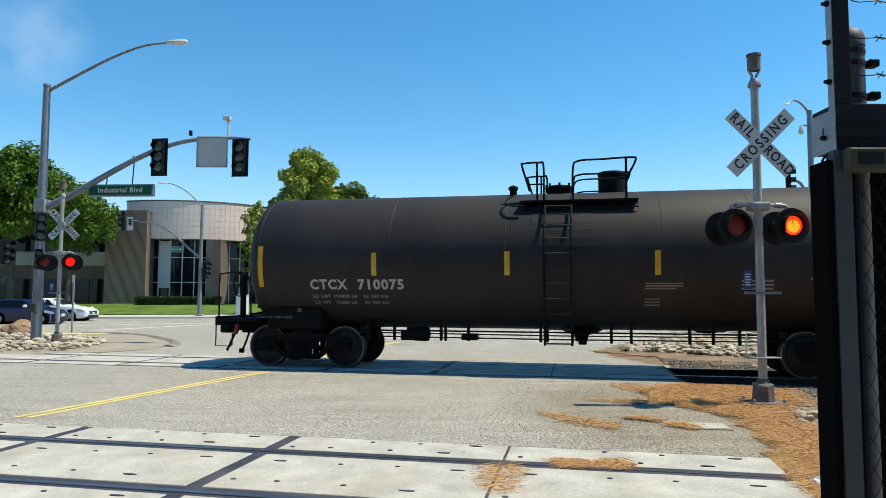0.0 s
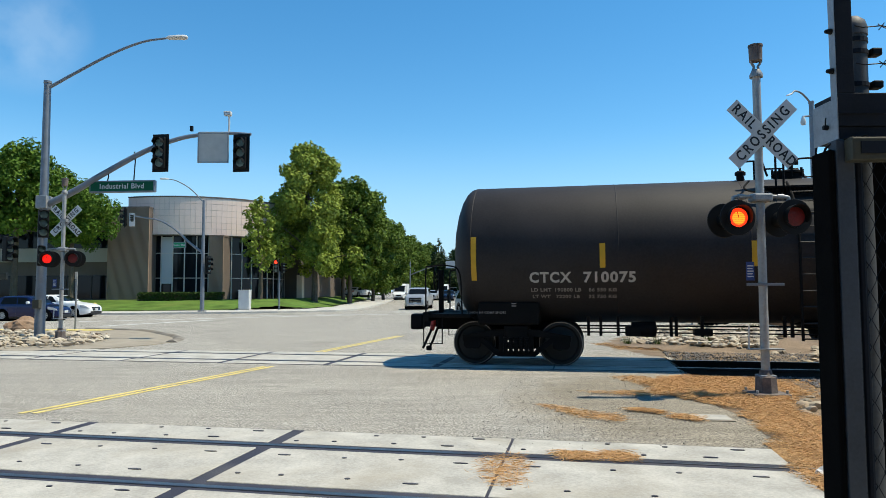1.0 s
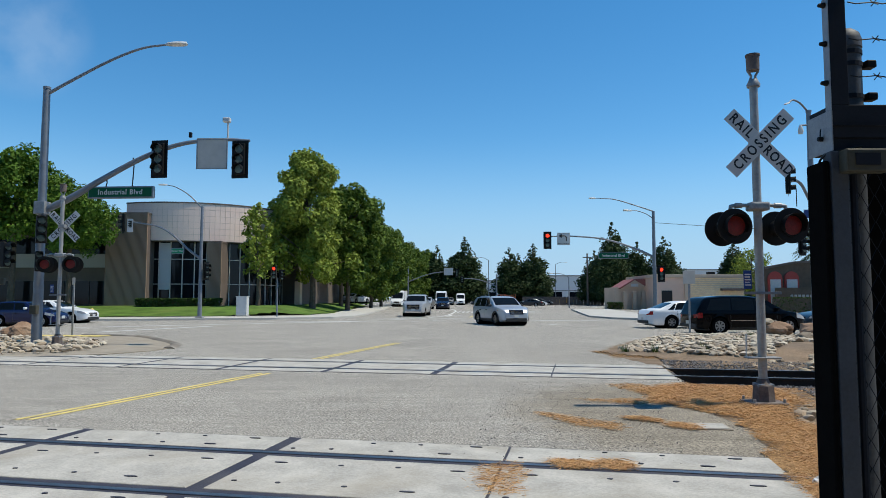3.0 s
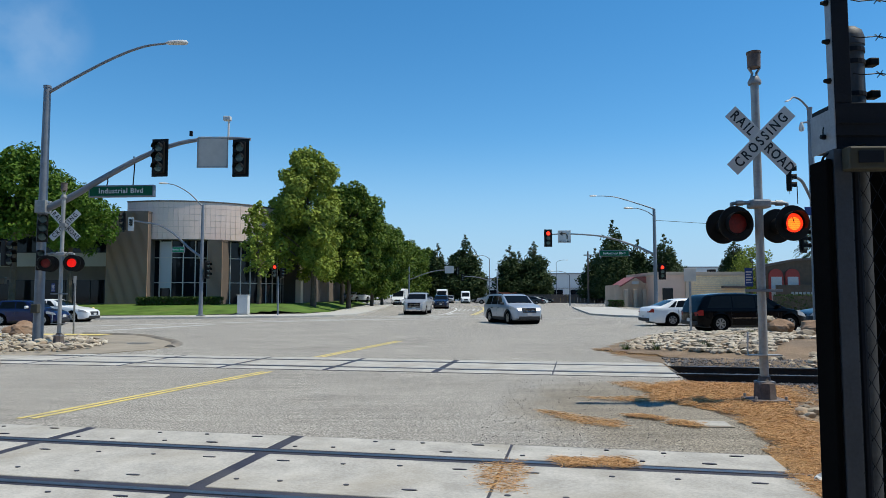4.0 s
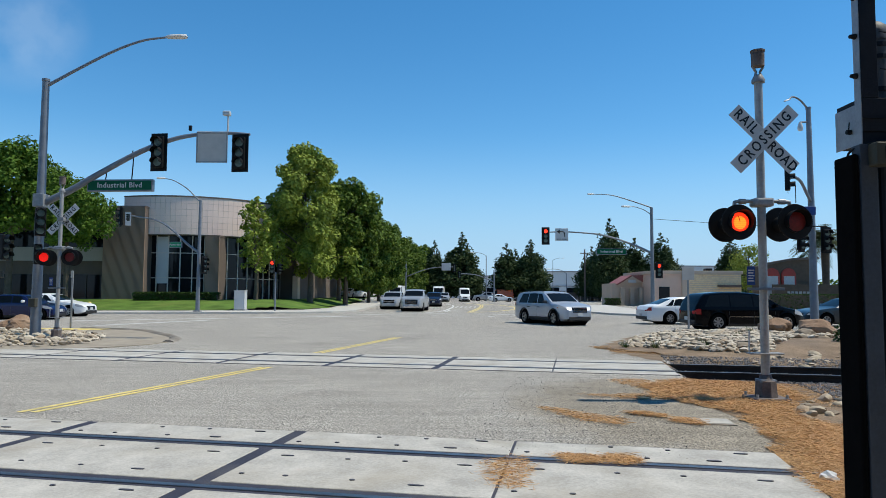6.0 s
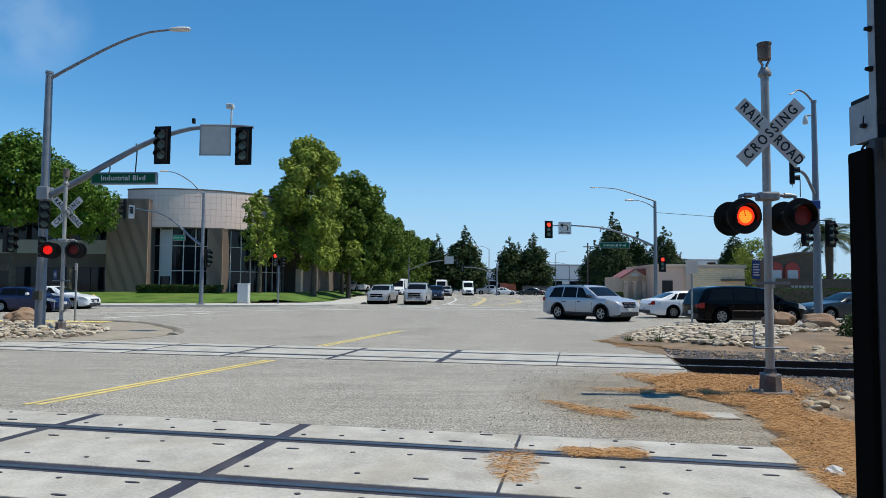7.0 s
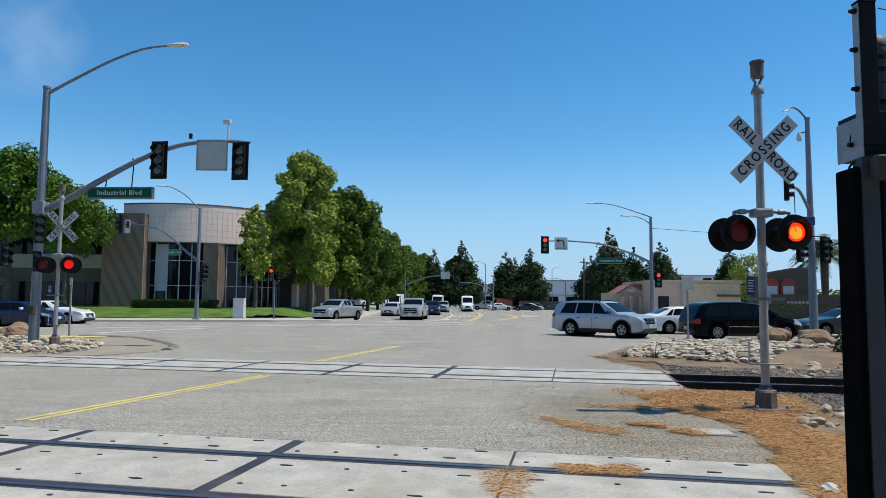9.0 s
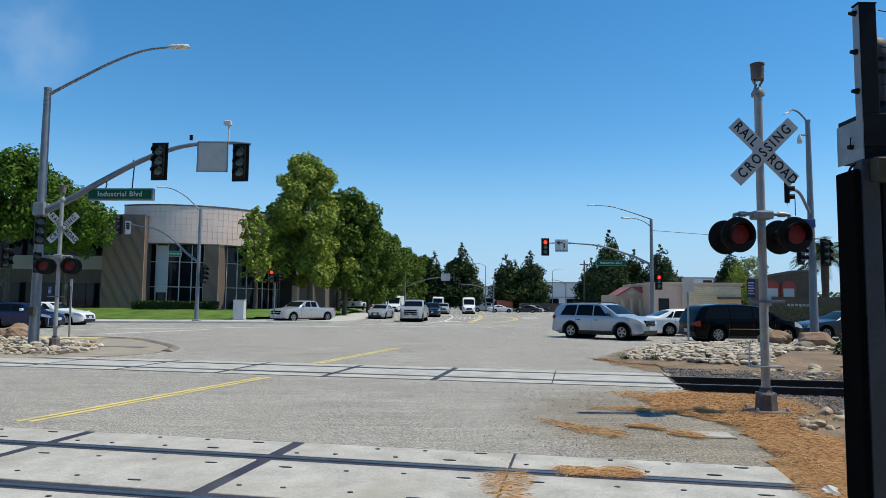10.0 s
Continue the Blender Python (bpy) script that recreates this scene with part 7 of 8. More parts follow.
    wf = sh.half(xF)
    gw, nb = d.get("gw", 0.60), d.get("bars", 3)
    part("grille", B(xF - 0.10, xF + 0.042, -wf * gw, wf * gw, gz0, gz1, 0.02), M_TYRE, th, "dark front grille")
    for k in range(nb):
        z = gz0 + (gz1 - gz0) * (k + 0.75) / (nb + 0.5)
        bar = 0.020 if d.get("gm") == M_CHROME else 0.012
        part("grille_bar", B(xF - 0.05, xF + 0.052, -wf * (gw - 0.02), wf * (gw - 0.02), z - bar, z + bar, 0.006), M_CHROME, th, "bright grille bar")
    if "gw" in d:
        part("air_dam", B(xF - 0.2, xF + 0.03, -wf * 0.95, wf * 0.95, gc - 0.06, gc + 0.03, 0.02), M_TYRE, th, "black lower air dam")
    part("lower_bumper", B(xF - 0.25, xF + 0.045, -wf * 0.92, wf * 0.92, gc + 0.02, gc + 0.22, 0.04), d.get("bm", M_TRIM), th)
    wb_ = sh.half(xR)
    part("rear_bumper", B(xR - 0.05, xR + 0.2, -wb_ * 0.96, wb_ * 0.96, gc + 0.08, gc + 0.26, 0.04), d.get("bm", M_TRIM), th)
    for x in (xF + 0.056, xR - 0.055):
        part("number_plate", B(x - 0.006, x + 0.006, -0.15, 0.15, d.get("pz", 0.45), d.get("pz", 0.45) + 0.15, 0.002), M_SIGNW, th, "blank pale plate")
    return th, wheels, r


SILVER = car_paint("silver_paint", (0.40, 0.405, 0.415), 0.45)
SILVERB = car_paint("blue_silver_paint", (0.39, 0.42, 0.47), 0.4)
WHITE = car_paint("white_paint", (0.72, 0.73, 0.74), 0.0)
BLACKP = mat("black_paint", (0.002, 0.002, 0.003), 0.15, var=0.05, bump=0, spec=0.12)
NAVY = car_paint("navy_paint", (0.012, 0.02, 0.05), 0.3, 0.25)
DEEPBLUE = car_paint("blue_paint", (0.007, 0.011, 0.06), 0.3, 0.25)
TEAL = car_paint("dark_teal_paint", (0.012, 0.02, 0.027), 0.1, 0.3)
YELLOWP = car_paint("yellow_paint_gloss", (0.70, 0.42, 0.02), 0.0)
ORANGEP = car_paint("orange_paint_gloss", (0.55, 0.10, 0.02), 0.0)

SUV = dict(L=4.82, W=1.94, H=1.70, wb=2.76, fo=0.92, r=0.375, gc=0.25, belt=1.07, sil=[(-2.52, 0.85), (-2.49, 1.10), (-2.41, 1.34), (-2.26, 1.58), (-2.08, 1.665), (-1.5, 1.71), (-0.6, 1.725), (0.1, 1.70), (0.35, 1.645), (0.75, 1.40), (1.16, 1.135), (1.6, 1.09), (1.95, 1.03), (2.18, 0.95), (2.27, 0.86), (2.30, 0.74)], gh=(1.14, 0.34, -1.80, -2.30), panes=((0.66, -0.12, 0.16, -0.12), (-0.18, -1.08, -0.18, -1.00), (-1.14, -2.0, -1.08, -1.72)), doors=(0.85, -0.18, -1.10),
           handles=(0.05, -0.92), hm=M_TRIM, sill=0.16, hz=0.86, hh=0.10, tz=1.0, th=0.14, grille=(0.66, 0.92), gm=M_CHROME, amber=True, mm=M_TRIM, tumble=0.80, spokes=5, pz=0.50)
suv, suv_wheels, SUV_R = vehicle("suv", "silver-blue family suv with roof rails, crossing the junction", SUV, SILVERB, "car")
for s in (-1, 1):
    for xc in (1.38, -1.38):
        pts = [(xc + 0.462 * math.cos(radians(q)), s * 0.945, 0.375 + 0.462 * math.sin(radians(q))) for q in range(-15, 196, 15)]
        part("arch_cladding", T(pts, 0.035, 6), M_TRIM, suv, "black wheel arch trim")
for s in (-1, 1):
    part("roof_rail", T([(0.15, s * 0.70, 1.67), (0.0, s * 0.70, 1.73), (-1.6, s * 0.70, 1.73), (-1.75, s * 0.70, 1.68)], 0.02, 6), M_TRIM, suv)

MPV = dict(L=5.1, W=1.95, H=1.72, wb=3.2, fo=0.90, r=0.37, gc=0.22, belt=1.02, sil=[(-2.6, 0.8), (-2.56, 1.05), (-2.45, 1.3), (-2.28, 1.55), (-2.1, 1.64), (-1.4, 1.71), (-0.4, 1.72), (0.3, 1.66), (0.6, 1.58), (1.1, 1.27), (1.45, 1.06), (1.9, 0.98), (2.25, 0.88), (2.43, 0.76), (2.5, 0.6)],
           gh=(1.45, 0.55, -2.05, -2.45), panes=((0.98, 0.08, 0.38, 0.06), (0.02, -1.0, 0.0, -1.0), (-1.06, -2.2, -1.06, -1.95)), doors=(1.05, 0.05, -1.1), handles=(0.25, -0.85), sill=0.08, hz=0.74, hh=0.12, tz=0.80, th=0.2, tumble=0.8, spokes=7, gm=M_TRIM)
mpv, _, _ = vehicle("minivan", "glossy black people carrier waiting at the crossing", MPV, BLACKP)
mpv.matrix_basis = pose(13.65, 30.6, 0, 0, 0, 5)
part("side_strip", B(-1.1, 1.0, -0.99, -0.975, 0.60, 0.625), M_CHROME, mpv)
SEDAN = dict(L=5.0, W=1.85, H=1.46, wb=2.8, fo=0.98, r=0.335, gc=0.18, belt=0.97, sil=[(-2.62, 0.72), (-2.58, 0.93), (-2.45, 1.0), (-2.05, 1.04), (-1.75, 1.16), (-1.25, 1.37), (-0.8, 1.45), (-0.3, 1.46), (0.05, 1.40), (0.5, 1.18), (0.9, 0.98), (1.4, 0.92), (1.9, 0.84), (2.2, 0.75), (2.34, 0.66), (2.38, 0.54)], gh=(0.85, 0.02, -1.22, -2.05), panes=((0.36, -0.32, -0.12, -0.34), (-0.38, -1.22, -0.40, -1.04), (-1.27, -1.62, -1.09, -1.20)), doors=(0.75, -0.35, -1.1), handles=(-0.12, -0.98),
             sill=0.05, hz=0.66, tz=0.80, th=0.14, grille=(0.42, 0.66), tumble=0.74, spokes=6, bm=M_TRIM, pz=0.42)
sd, _, _ = vehicle("sedan", "white four-door sedan waiting behind a black people carrier", SEDAN, WHITE, "car", "sedans")
sd.matrix_basis = pose(13.3, 36.3, 0, 0, 0, 4)
sd2, _, _ = vehicle("sedan", "dark teal sedan beyond a black people carrier", SEDAN, TEAL, "car", "sedans")
sd2.matrix_basis = pose(20.6, 34.6, 0, 0, 0, 184)
sd3, _, _ = vehicle("sedan", "white sedan waiting across the junction beside a blue car", SEDAN, WHITE, "car", "sedans")
sd3.matrix_basis = pose(-25.0, 43.6, 0, 0, 0, -4)
MINI = dict(L=3.75, W=1.68, H=1.42, wb=2.47, fo=0.68, r=0.31, gc=0.16, belt=0.92, sil=[(-1.835, 0.7), (-1.8, 0.92), (-1.68, 1.15), (-1.5, 1.34), (-1.3, 1.40), (-0.5, 1.43), (0.15, 1.39), (0.32, 1.33), (0.75, 0.95), (1.2, 0.89), (1.6, 0.80), (1.83, 0.70), (1.915, 0.54)],
            gh=(0.72, 0.28, -1.30, -1.58), panes=((0.40, -0.36, 0.12, -0.38), (-0.42, -1.35, -0.44, -1.22)), cabin=M_TRIM, doors=(0.62, -0.42), handles=(-0.25,), hz=0.66, tz=0.7, tumble=0.84, spokes=8, sill=0.08, grille=(0.4, 0.58))
mini, _, _ = vehicle("hatchback", "deep blue small hatchback with white mirrors", dict(MINI, mm=WHITE), DEEPBLUE, "car")
mini.matrix_basis = pose(-23.6, 38.3, 0, 0, 0, -3)

TRUCK = dict(L=5.85, W=2.02, H=1.92, wb=3.65, fo=0.98, r=0.40, gc=0.30, belt=1.27, sil=[(-3.045, 0.8), (-3.03, 1.25), (-3.0, 1.27), (-1.30, 1.27), (-1.22, 1.35), (-1.05, 1.82), (-0.8, 1.90), (0, 1.92), (0.45, 1.87), (0.65, 1.75), (1.25, 1.29), (1.5, 1.25), (2.3, 1.21), (2.65, 1.15), (2.78, 1.02), (2.805, 0.75)], gh=(1.25, 0.55, -1.05, -1.22), panes=((0.85, 0.04, 0.38, 0.02), (-0.04, -0.98, -0.04, -0.92)), doors=(1.05, -0.05, -1.2), handles=(0.12, -0.95),
             hz=0.92, hh=0.14, tz=1.0, th=0.2, grille=(0.62, 1.04), gw=0.74, bars=2, gm=M_CHROME, bm=M_CHROME, tumble=0.82, spokes=6, sill=0.06, pz=0.5)
tr1, _, _ = vehicle("pickup_truck", "silver crew-cab pickup with bright chrome grille at the stop line", TRUCK, SILVER, "truck", "pickup trucks")
tr1.matrix_basis = pose(-2.38, 60.6, 0, 0, 0, -95)
PICK = dict(TRUCK, L=5.6, H=1.74, W=1.98, wb=3.63, belt=1.20, sil=[(-2.805, 0.8), (-2.79, 1.15), (-2.76, 1.17), (-0.95, 1.17), (-0.88, 1.25), (-0.74, 1.64), (-0.5, 1.72), (0.1, 1.74), (0.5, 1.69), (0.68, 1.58), (1.25, 1.19), (1.5, 1.15), (2.3, 1.09), (2.62, 1.02), (2.76, 0.92), (2.795, 0.7)], gh=(1.25, 0.55, -0.74, -0.90), panes=((0.85, 0.04, 0.42, 0.02), (-0.04, -0.62, -0.04, -0.58)), doors=(1.05, -0.05), handles=(0.12,), grille=(0.62, 0.92), hz=0.86, bars=1, gm=M_CHROME, bm=SILVER)
pick, pick_wheels, PICK_R = vehicle("pickup_truck", "silver extended-cab pickup turning at the far corner", PICK, SILVER, "truck", "pickup trucks")
coupe, coupe_wheels, COUPE_R = vehicle("sedan", "silver sedan rolling up behind a pickup", SEDAN, SILVER, "car", "sedans")
dk, dk_wheels, DK_R = vehicle("suv", "dark blue suv rolling up behind the pickup", dict(SUV, gm=M_TRIM), NAVY, "car")
wsuv, wsuv_wheels, WSUV_R = vehicle("suv", "pale silver suv rolling up on the far road", dict(SUV, gm=M_TRIM), SILVER, "car")


def box_van(name, label, L_, W, H, paint):
    xF = L_ * 0.3 + 1.0
    xR = xF - L_
    d = dict(L=L_, W=W, H=H, wb=L_ * 0.6, fo=1.0, r=0.36, gc=0.28, belt=1.3, doors=(L_ * 0.3 - 0.9,), handles=(L_ * 0.3 - 0.75,), hz=0.9, hh=0.16, grille=(0.65, 0.95), tz=1.1, tail=0.03, tumble=0.90, mm=M_TRIM,
             gh=(xF - 0.85, xF - 1.75, None, None), panes=((xF - 1.35, xF - 2.25, xF - 1.75, xF - 2.25),),
             sil=[(xR, 0.9), (xR + 0.02, H - 0.2), (xR + 0.12, H), (xF - 2.3, H), (xF - 1.85, H - 0.12), (xF - 0.85, 1.38), (xF - 0.2, 1.12), (xF - 0.04, 0.98), (xF, 0.75)])
    return vehicle(name, label, d, paint, "van")


van, van_wheels, VAN_R = box_van("delivery_van", "white high-roof delivery van coming down the far road", 5.9, 2.0, 2.65, WHITE)
bx1, _, _ = box_van("box_truck", "white box truck parked along the far road", 7.5, 2.4, 3.0, WHITE)
bx1.matrix_basis = pose(-8.3, 128, 0, 0, 0, -95)
bx2, _, _ = box_van("box_truck", "white box truck queued on the far road", 7.5, 2.4, 3.1, WHITE)
bx2.matrix_basis = pose(-0.4, 150, 0, 0, 0, -93)
ylw, _, _ = vehicle("pickup_truck", "yellow work pickup parked beside the far road", dict(PICK), YELLOWP, "truck", "pickup trucks")
ylw.matrix_basis = pose(29.4, 166, 0, 0, 0, 174)
orn, _, _ = box_van("work_truck", "orange work truck on the far road", 6.2, 2.2, 2.6, ORANGEP)
orn.matrix_basis = pose(14.6, 168, 0, 0, 0, 180)
for x, y, rz, src in (((8.6, 150, 170, sd2), (12.0, 134, 10, sd), (16.6, 132, 172, sd2), (19.0, 140, 8, sd), (11.0, 160, 175, sd2), (21.8, 150, 3, sd2),
                                     (-19.5, 118, 80, sd), (-16.5, 108, 85, sd2), (-23.5, 112, 85, sd), (-14.0, 122, 80, sd2), (-13.2, 104, 60, sd))):
    copy_thing(src, pose(x, y, 0.0 if x > -12 else 0.82, 0, 0, rz))
tagged(copy_thing(tr1, pose(9.6, 141, 0, 0, 0, 178)), "white pickup parked at the far end of the road")
# ---------------------------------------------------------------- stones, straw, ballast
def rock_mesh(seed, flat=0.6, sub=2, rough=0.34):
    bm = bmesh.new()
    bmesh.ops.create_icosphere(bm, subdivisions=sub, radius=0.5)
    for v in bm.verts:
        n = noise.noise(v.co * 2.1 + Vector((seed * 7.3, 0, 0)))
        v.co *= 1 + rough * 1.6 * n + (0.10 * noise.noise(v.co * 6 + Vector((seed, 2, 0))) + 0.05 * noise.noise(v.co * 14) if sub > 2 else 0.0)
        v.co.z *= flat
        if v.co.z < -0.2:
            v.co.z = -0.2
    return bm


ROCKS = [finish("stone", rock_mesh(k, 0.5 + 0.05 * (k % 5)), M_ROCK, True) for k in range(9)]


def rock_bed(name, poly, n, smin, smax, label, seed, zf):
    rng = random.Random(seed)
    bed = thing(name, pose(0, 0, 0), label, "rock bed", kind="structure")
    xs, ys = [p[0] for p in poly], [p[1] for p in poly]
    placed = []
    tries = 0
    while len(placed) < n and tries < n * 60:
        tries += 1
        x, y = rng.uniform(min(xs), max(xs)), rng.uniform(min(ys), max(ys))
        s = smin + (smax - smin) * rng.random() ** 2.2
        if not inside(poly, x, y) or any((x - a) ** 2 + (y - b) ** 2 < (0.36 * (s + c)) ** 2 for a, b, c in placed):
            continue
        placed.append((x, y, s))
        o = new("stone", ROCKS[rng.randrange(9)])
        o.parent = bed
        o.location = (x, y, zf(x, y) + 0.13 * s)
        o.rotation_euler = (rng.uniform(-0.25, 0.25), rng.uniform(-0.25, 0.25), rng.uniform(0, 6.28))
        o.scale = (s * rng.uniform(0.9, 1.35), s * rng.uniform(0.75, 1.0), s * rng.uniform(0.75, 1.1))
    return bed


def bank_z(x, y):
    """Low mound under the stones beyond the far track."""
    return ground_z(x, y) + 0.26 * step(0, 2.4, 0.55 * (x - 4.2) - 0.05 * abs(y - 21)) * (1 - step(23.0, 25.6, y)) * step(16.3, 19.0, y + 0.12 * (x - 7))


BANK = [(5.0, 19.6), (6.2, 18.2), (7.3, 17.2), (8.3, 17.0), (9.2, 18.2), (10.4, 19.9), (12.6, 20.6), (15.0, 22.0), (15.2, 25.0), (12.0, 25.6), (8.7, 24.6), (6.4, 22.0)]
grid_patch("rock_mound", [(4.4, 19.6), (6.0, 16.6), (8.0, 15.4), (20, 15.4), (40, 17), (40, 26.2), (14, 25.8), (8.8, 24.8), (6.0, 22.2)], 0.3, 0.03, M_DIRT, "low earth mound under the stones", "dirt", ragged=0.2, zf=bank_z, seed=8)
rock_bed("rock_bed_1", BANK, 300, 0.15, 0.38, "bank of pale rounded river stones beyond the track", 4, bank_z)
rock_bed("rock_bed_2", [(4.5, 8.3), (5.2, 8.0), (6.4, 8.4), (6.6, 9.6), (5.6, 10.0), (4.9, 9.3)], 30, 0.10, 0.24, "scattered flat stones in pine straw", 6, ground_z)
rock_bed("rock_bed_3", [(7.0, 15.7), (8.6, 15.2), (12, 16.0), (10.5, 17.4), (8.4, 16.6)], 40, 0.12, 0.32, "small stones at the foot of the bank", 7, bank_z)



def rubble(name, poly, n, smin, smax, label, seed, zf):
    """Smaller stones that fill the gaps, past counting."""
    rng = random.Random(seed)
    base = [[(v.co.x, v.co.y, v.co.z) for v in rk.vertices] for rk in RUBBLE]
    faces = [[tuple(p.vertices) for p in rk.polygons] for rk in RUBBLE]
    xs, ys = [p[0] for p in poly], [p[1] for p in poly]
    v, f, k = [], [], 0
    while k < n:
        x, y = rng.uniform(min(xs), max(xs)), rng.uniform(min(ys), max(ys))
        if not inside(poly, x, y):
            continue
        k += 1
        s, a, i = smin + (smax - smin) * rng.random() ** 2, rng.uniform(0, 6.28), rng.randrange(len(RUBBLE))
        ca, sa, z, b = math.cos(a), math.sin(a), zf(x, y) + 0.12 * s + rng.uniform(0, 0.08), len(v)
        v += [(x + s * (1.25 * p[0] * ca - p[1] * sa), y + s * (1.25 * p[0] * sa + p[1] * ca), z + s * p[2]) for p in base[i]]
        f += [tuple(b + q for q in t) for t in faces[i]]
    me = bpy.data.meshes.new(name)
    me.from_pydata(v, [], f)
    me.materials.append(M_RUBBLE)
    tagged(new(name, me), label, "stones", kind="stuff")


RUBBLE = [finish("chip", rock_mesh(20 + k, 0.6, 1, 0.35), M_ROCK) for k in range(6)]
M_RUBBLE = varied("rubble_stone", [(0.40, 0.34, 0.26), (0.52, 0.45, 0.35), (0.24, 0.20, 0.16), (0.46, 0.37, 0.27), (0.60, 0.54, 0.44)], 0.85, 0.25, scale=14, island=True)
rubble("small_stones", BANK, 2200, 0.09, 0.27, "small pale stones filling the bank", 14, bank_z)

# left island
ISLAND = [(-8.75, 21.2), (-8.9, 20.0), (-9.6, 18.8), (-11.5, 18.0), (-16, 18.3), (-24, 19.5), (-30, 21), (-30, 27), (-22, 29.3), (-15.5, 29.0), (-12.6, 27.6), (-10.6, 25.0), (-9.4, 23.0)]
kerbed_slab("traffic_island", ISLAND, 0.02, M_KERB, "dusty concrete apron of the traffic island", "traffic island")
bm = bmesh.new()
tube(bm, smooth_pts([(-8.75, 21.0, 0.03), (-9.3, 23.0, 0.03), (-10.6, 25.0, 0.03), (-12.6, 27.5, 0.03), (-15.5, 28.8, 0.03)], 5), 0.30, 14)
bmesh.ops.translate(bm, verts=bm.verts, vec=(0, 0, -0.25))
solo("kerb", bm, M_PATCH, "dark worn asphalt kerb round the island", "kerb", kind="structure", smooth=True)
strip("tactile_strip", (-19.0, 28.3), (-14.0, 27.6), 0.9, M_YELLOW, "yellow tactile paving strip", 0.04)
rock_bed("rock_bed_4", [(-10.9, 20.6), (-11.5, 18.7), (-14, 18.5), (-24, 19.8), (-24, 24), (-19, 26.5), (-14.5, 26.0), (-12.0, 23.6)], 290, 0.14, 0.36, "bed of pale broken stones round the signal poles", 9, lambda x, y: 0.04)
rubble("small_stones", [(-10.7, 20.6), (-11.3, 18.6), (-14, 18.4), (-24, 19.6), (-24, 24), (-19, 26.6), (-14.3, 26.2), (-11.8, 23.6)], 900, 0.08, 0.30, "small pale stones filling the island", 15, lambda x, y: 0.03)
for x, y, z, s, lab in ((-16.85, 26.6, 0.1, 0.98, "large brown boulder on the traffic island"), (11.4, 22.9, 0.30, 0.92, "large brown boulder among the stones"), (12.2, 21.8, 0.25, 1.05, "rough grey-brown boulder among the stones"),
                        (11.1, 22.95, 0.72, 0.36, "pale stone resting on a boulder"), (11.3, 20.9, 0.25, 0.55, "pale boulder among the stones")):
    solo("boulder", rock_mesh(int(x * 3) % 17, 0.62, 3, 0.26), M_BOULDER if s > 0.8 else M_ROCK, lab, "boulder", "boulders", smooth=False, m=pose(x, y, z + 0.2 * s, 0, 0, x * 40) @ Matrix.Diagonal((s * 1.25, s, s * 1.1, 1)))


def straw_field(name, areas, n, label, seed, zf=ground_z, soft=0.05, wild=0.30):
    """Fallen pine needles, thin bent slivers lying on each other."""
    rng = np.random.default_rng(seed)
    v, f = [], []
    for poly, share, depth in areas:
        xs, ys = [p[0] for p in poly], [p[1] for p in poly]
        k, want = 0, int(n * share)
        while k < want:
            x, y = rng.uniform(min(xs), max(xs)), rng.uniform(min(ys), max(ys))
            q = wild * noise.noise(Vector((x * 2.3, y * 2.3, seed)))
            if not inside(poly, x + q, y - q):
                continue
            if rng.random() < 0.35 and noise.noise(Vector((x * 1.1, y * 1.1, 4))) < -0.15:
                k += 1
                continue
            k += 1
            x, y = x + rng.normal() * soft, y + rng.normal() * soft
            a, ln, w = rng.uniform(0, 2 * math.pi), rng.uniform(0.05, 0.15), rng.uniform(0.0014, 0.0028)
            z = zf(x, y) + 0.014 + rng.uniform(0, depth)
            dx, dy = math.cos(a) * ln / 2, math.sin(a) * ln / 2
            px, py = -math.sin(a) * w, math.cos(a) * w
            t0, t1 = rng.uniform(-0.004, 0.008, 2)
            b = len(v)
            v += [(x - dx - px, y - dy - py, z + t0), (x - dx + px, y - dy + py, z + t0), (x + dx + px, y + dy + py, z + t1), (x + dx - px, y + dy - py, z + t1), (x + px * 0.2, y + py * 0.2, z + 0.004)]
            f += [(b, b + 1, b + 4), (b + 1, b + 2, b + 4), (b + 2, b + 3, b + 4)]
    me = bpy.data.meshes.new(name)
    me.from_pydata(v, [], f)
    me.materials.append(M_STRAW)
    return tagged(new(name, me), label, "pine straw", kind="stuff")


VERGE = [(2.9, 4.2), (2.95, 5.17), (3.07, 5.63), (3.16, 6.25), (3.41, 6.63), (3.71, 7.65), (3.85, 8.4), (3.67, 9.04), (3.3, 9.6), (3.4, 10.6), (3.4, 11.5), (4.3, 12.0), (5.7, 11.7), (5.6, 10.4), (5.0, 9.3), (4.45, 8.4), (4.7, 7.5), (5.1, 6.5),
         (5.6, 4.2)]
LITTER = [[(2.0, 10.2), (2.24, 10.0), (2.82, 9.75), (3.4, 9.7), (3.3, 10.3), (2.7, 10.2)], [(1.22, 8.95), (1.33, 8.55), (1.6, 7.95), (2.03, 7.7), (2.24, 8.0), (1.85, 8.3), (1.5, 8.75)], [(2.9, 12.0), (3.2, 10.8), (3.7, 11.0), (3.6, 12.1)],
          [(2.35, 8.45), (2.75, 8.25), (2.7, 8.42), (2.45, 8.55)], [(2.7, 8.05), (3.0, 7.72), (3.05, 8.0), (2.85, 8.15)], [(0.26, 5.88), (0.65, 6.06), (0.7, 5.65), (0.45, 5.0), (0.25, 5.1)], [(0.95, 6.2), (1.33, 6.06), (1.35, 5.88), (1.0, 5.92)],
          [(1.45, 6.1), (1.68, 6.05), (1.6, 5.85), (1.45, 5.88)]]
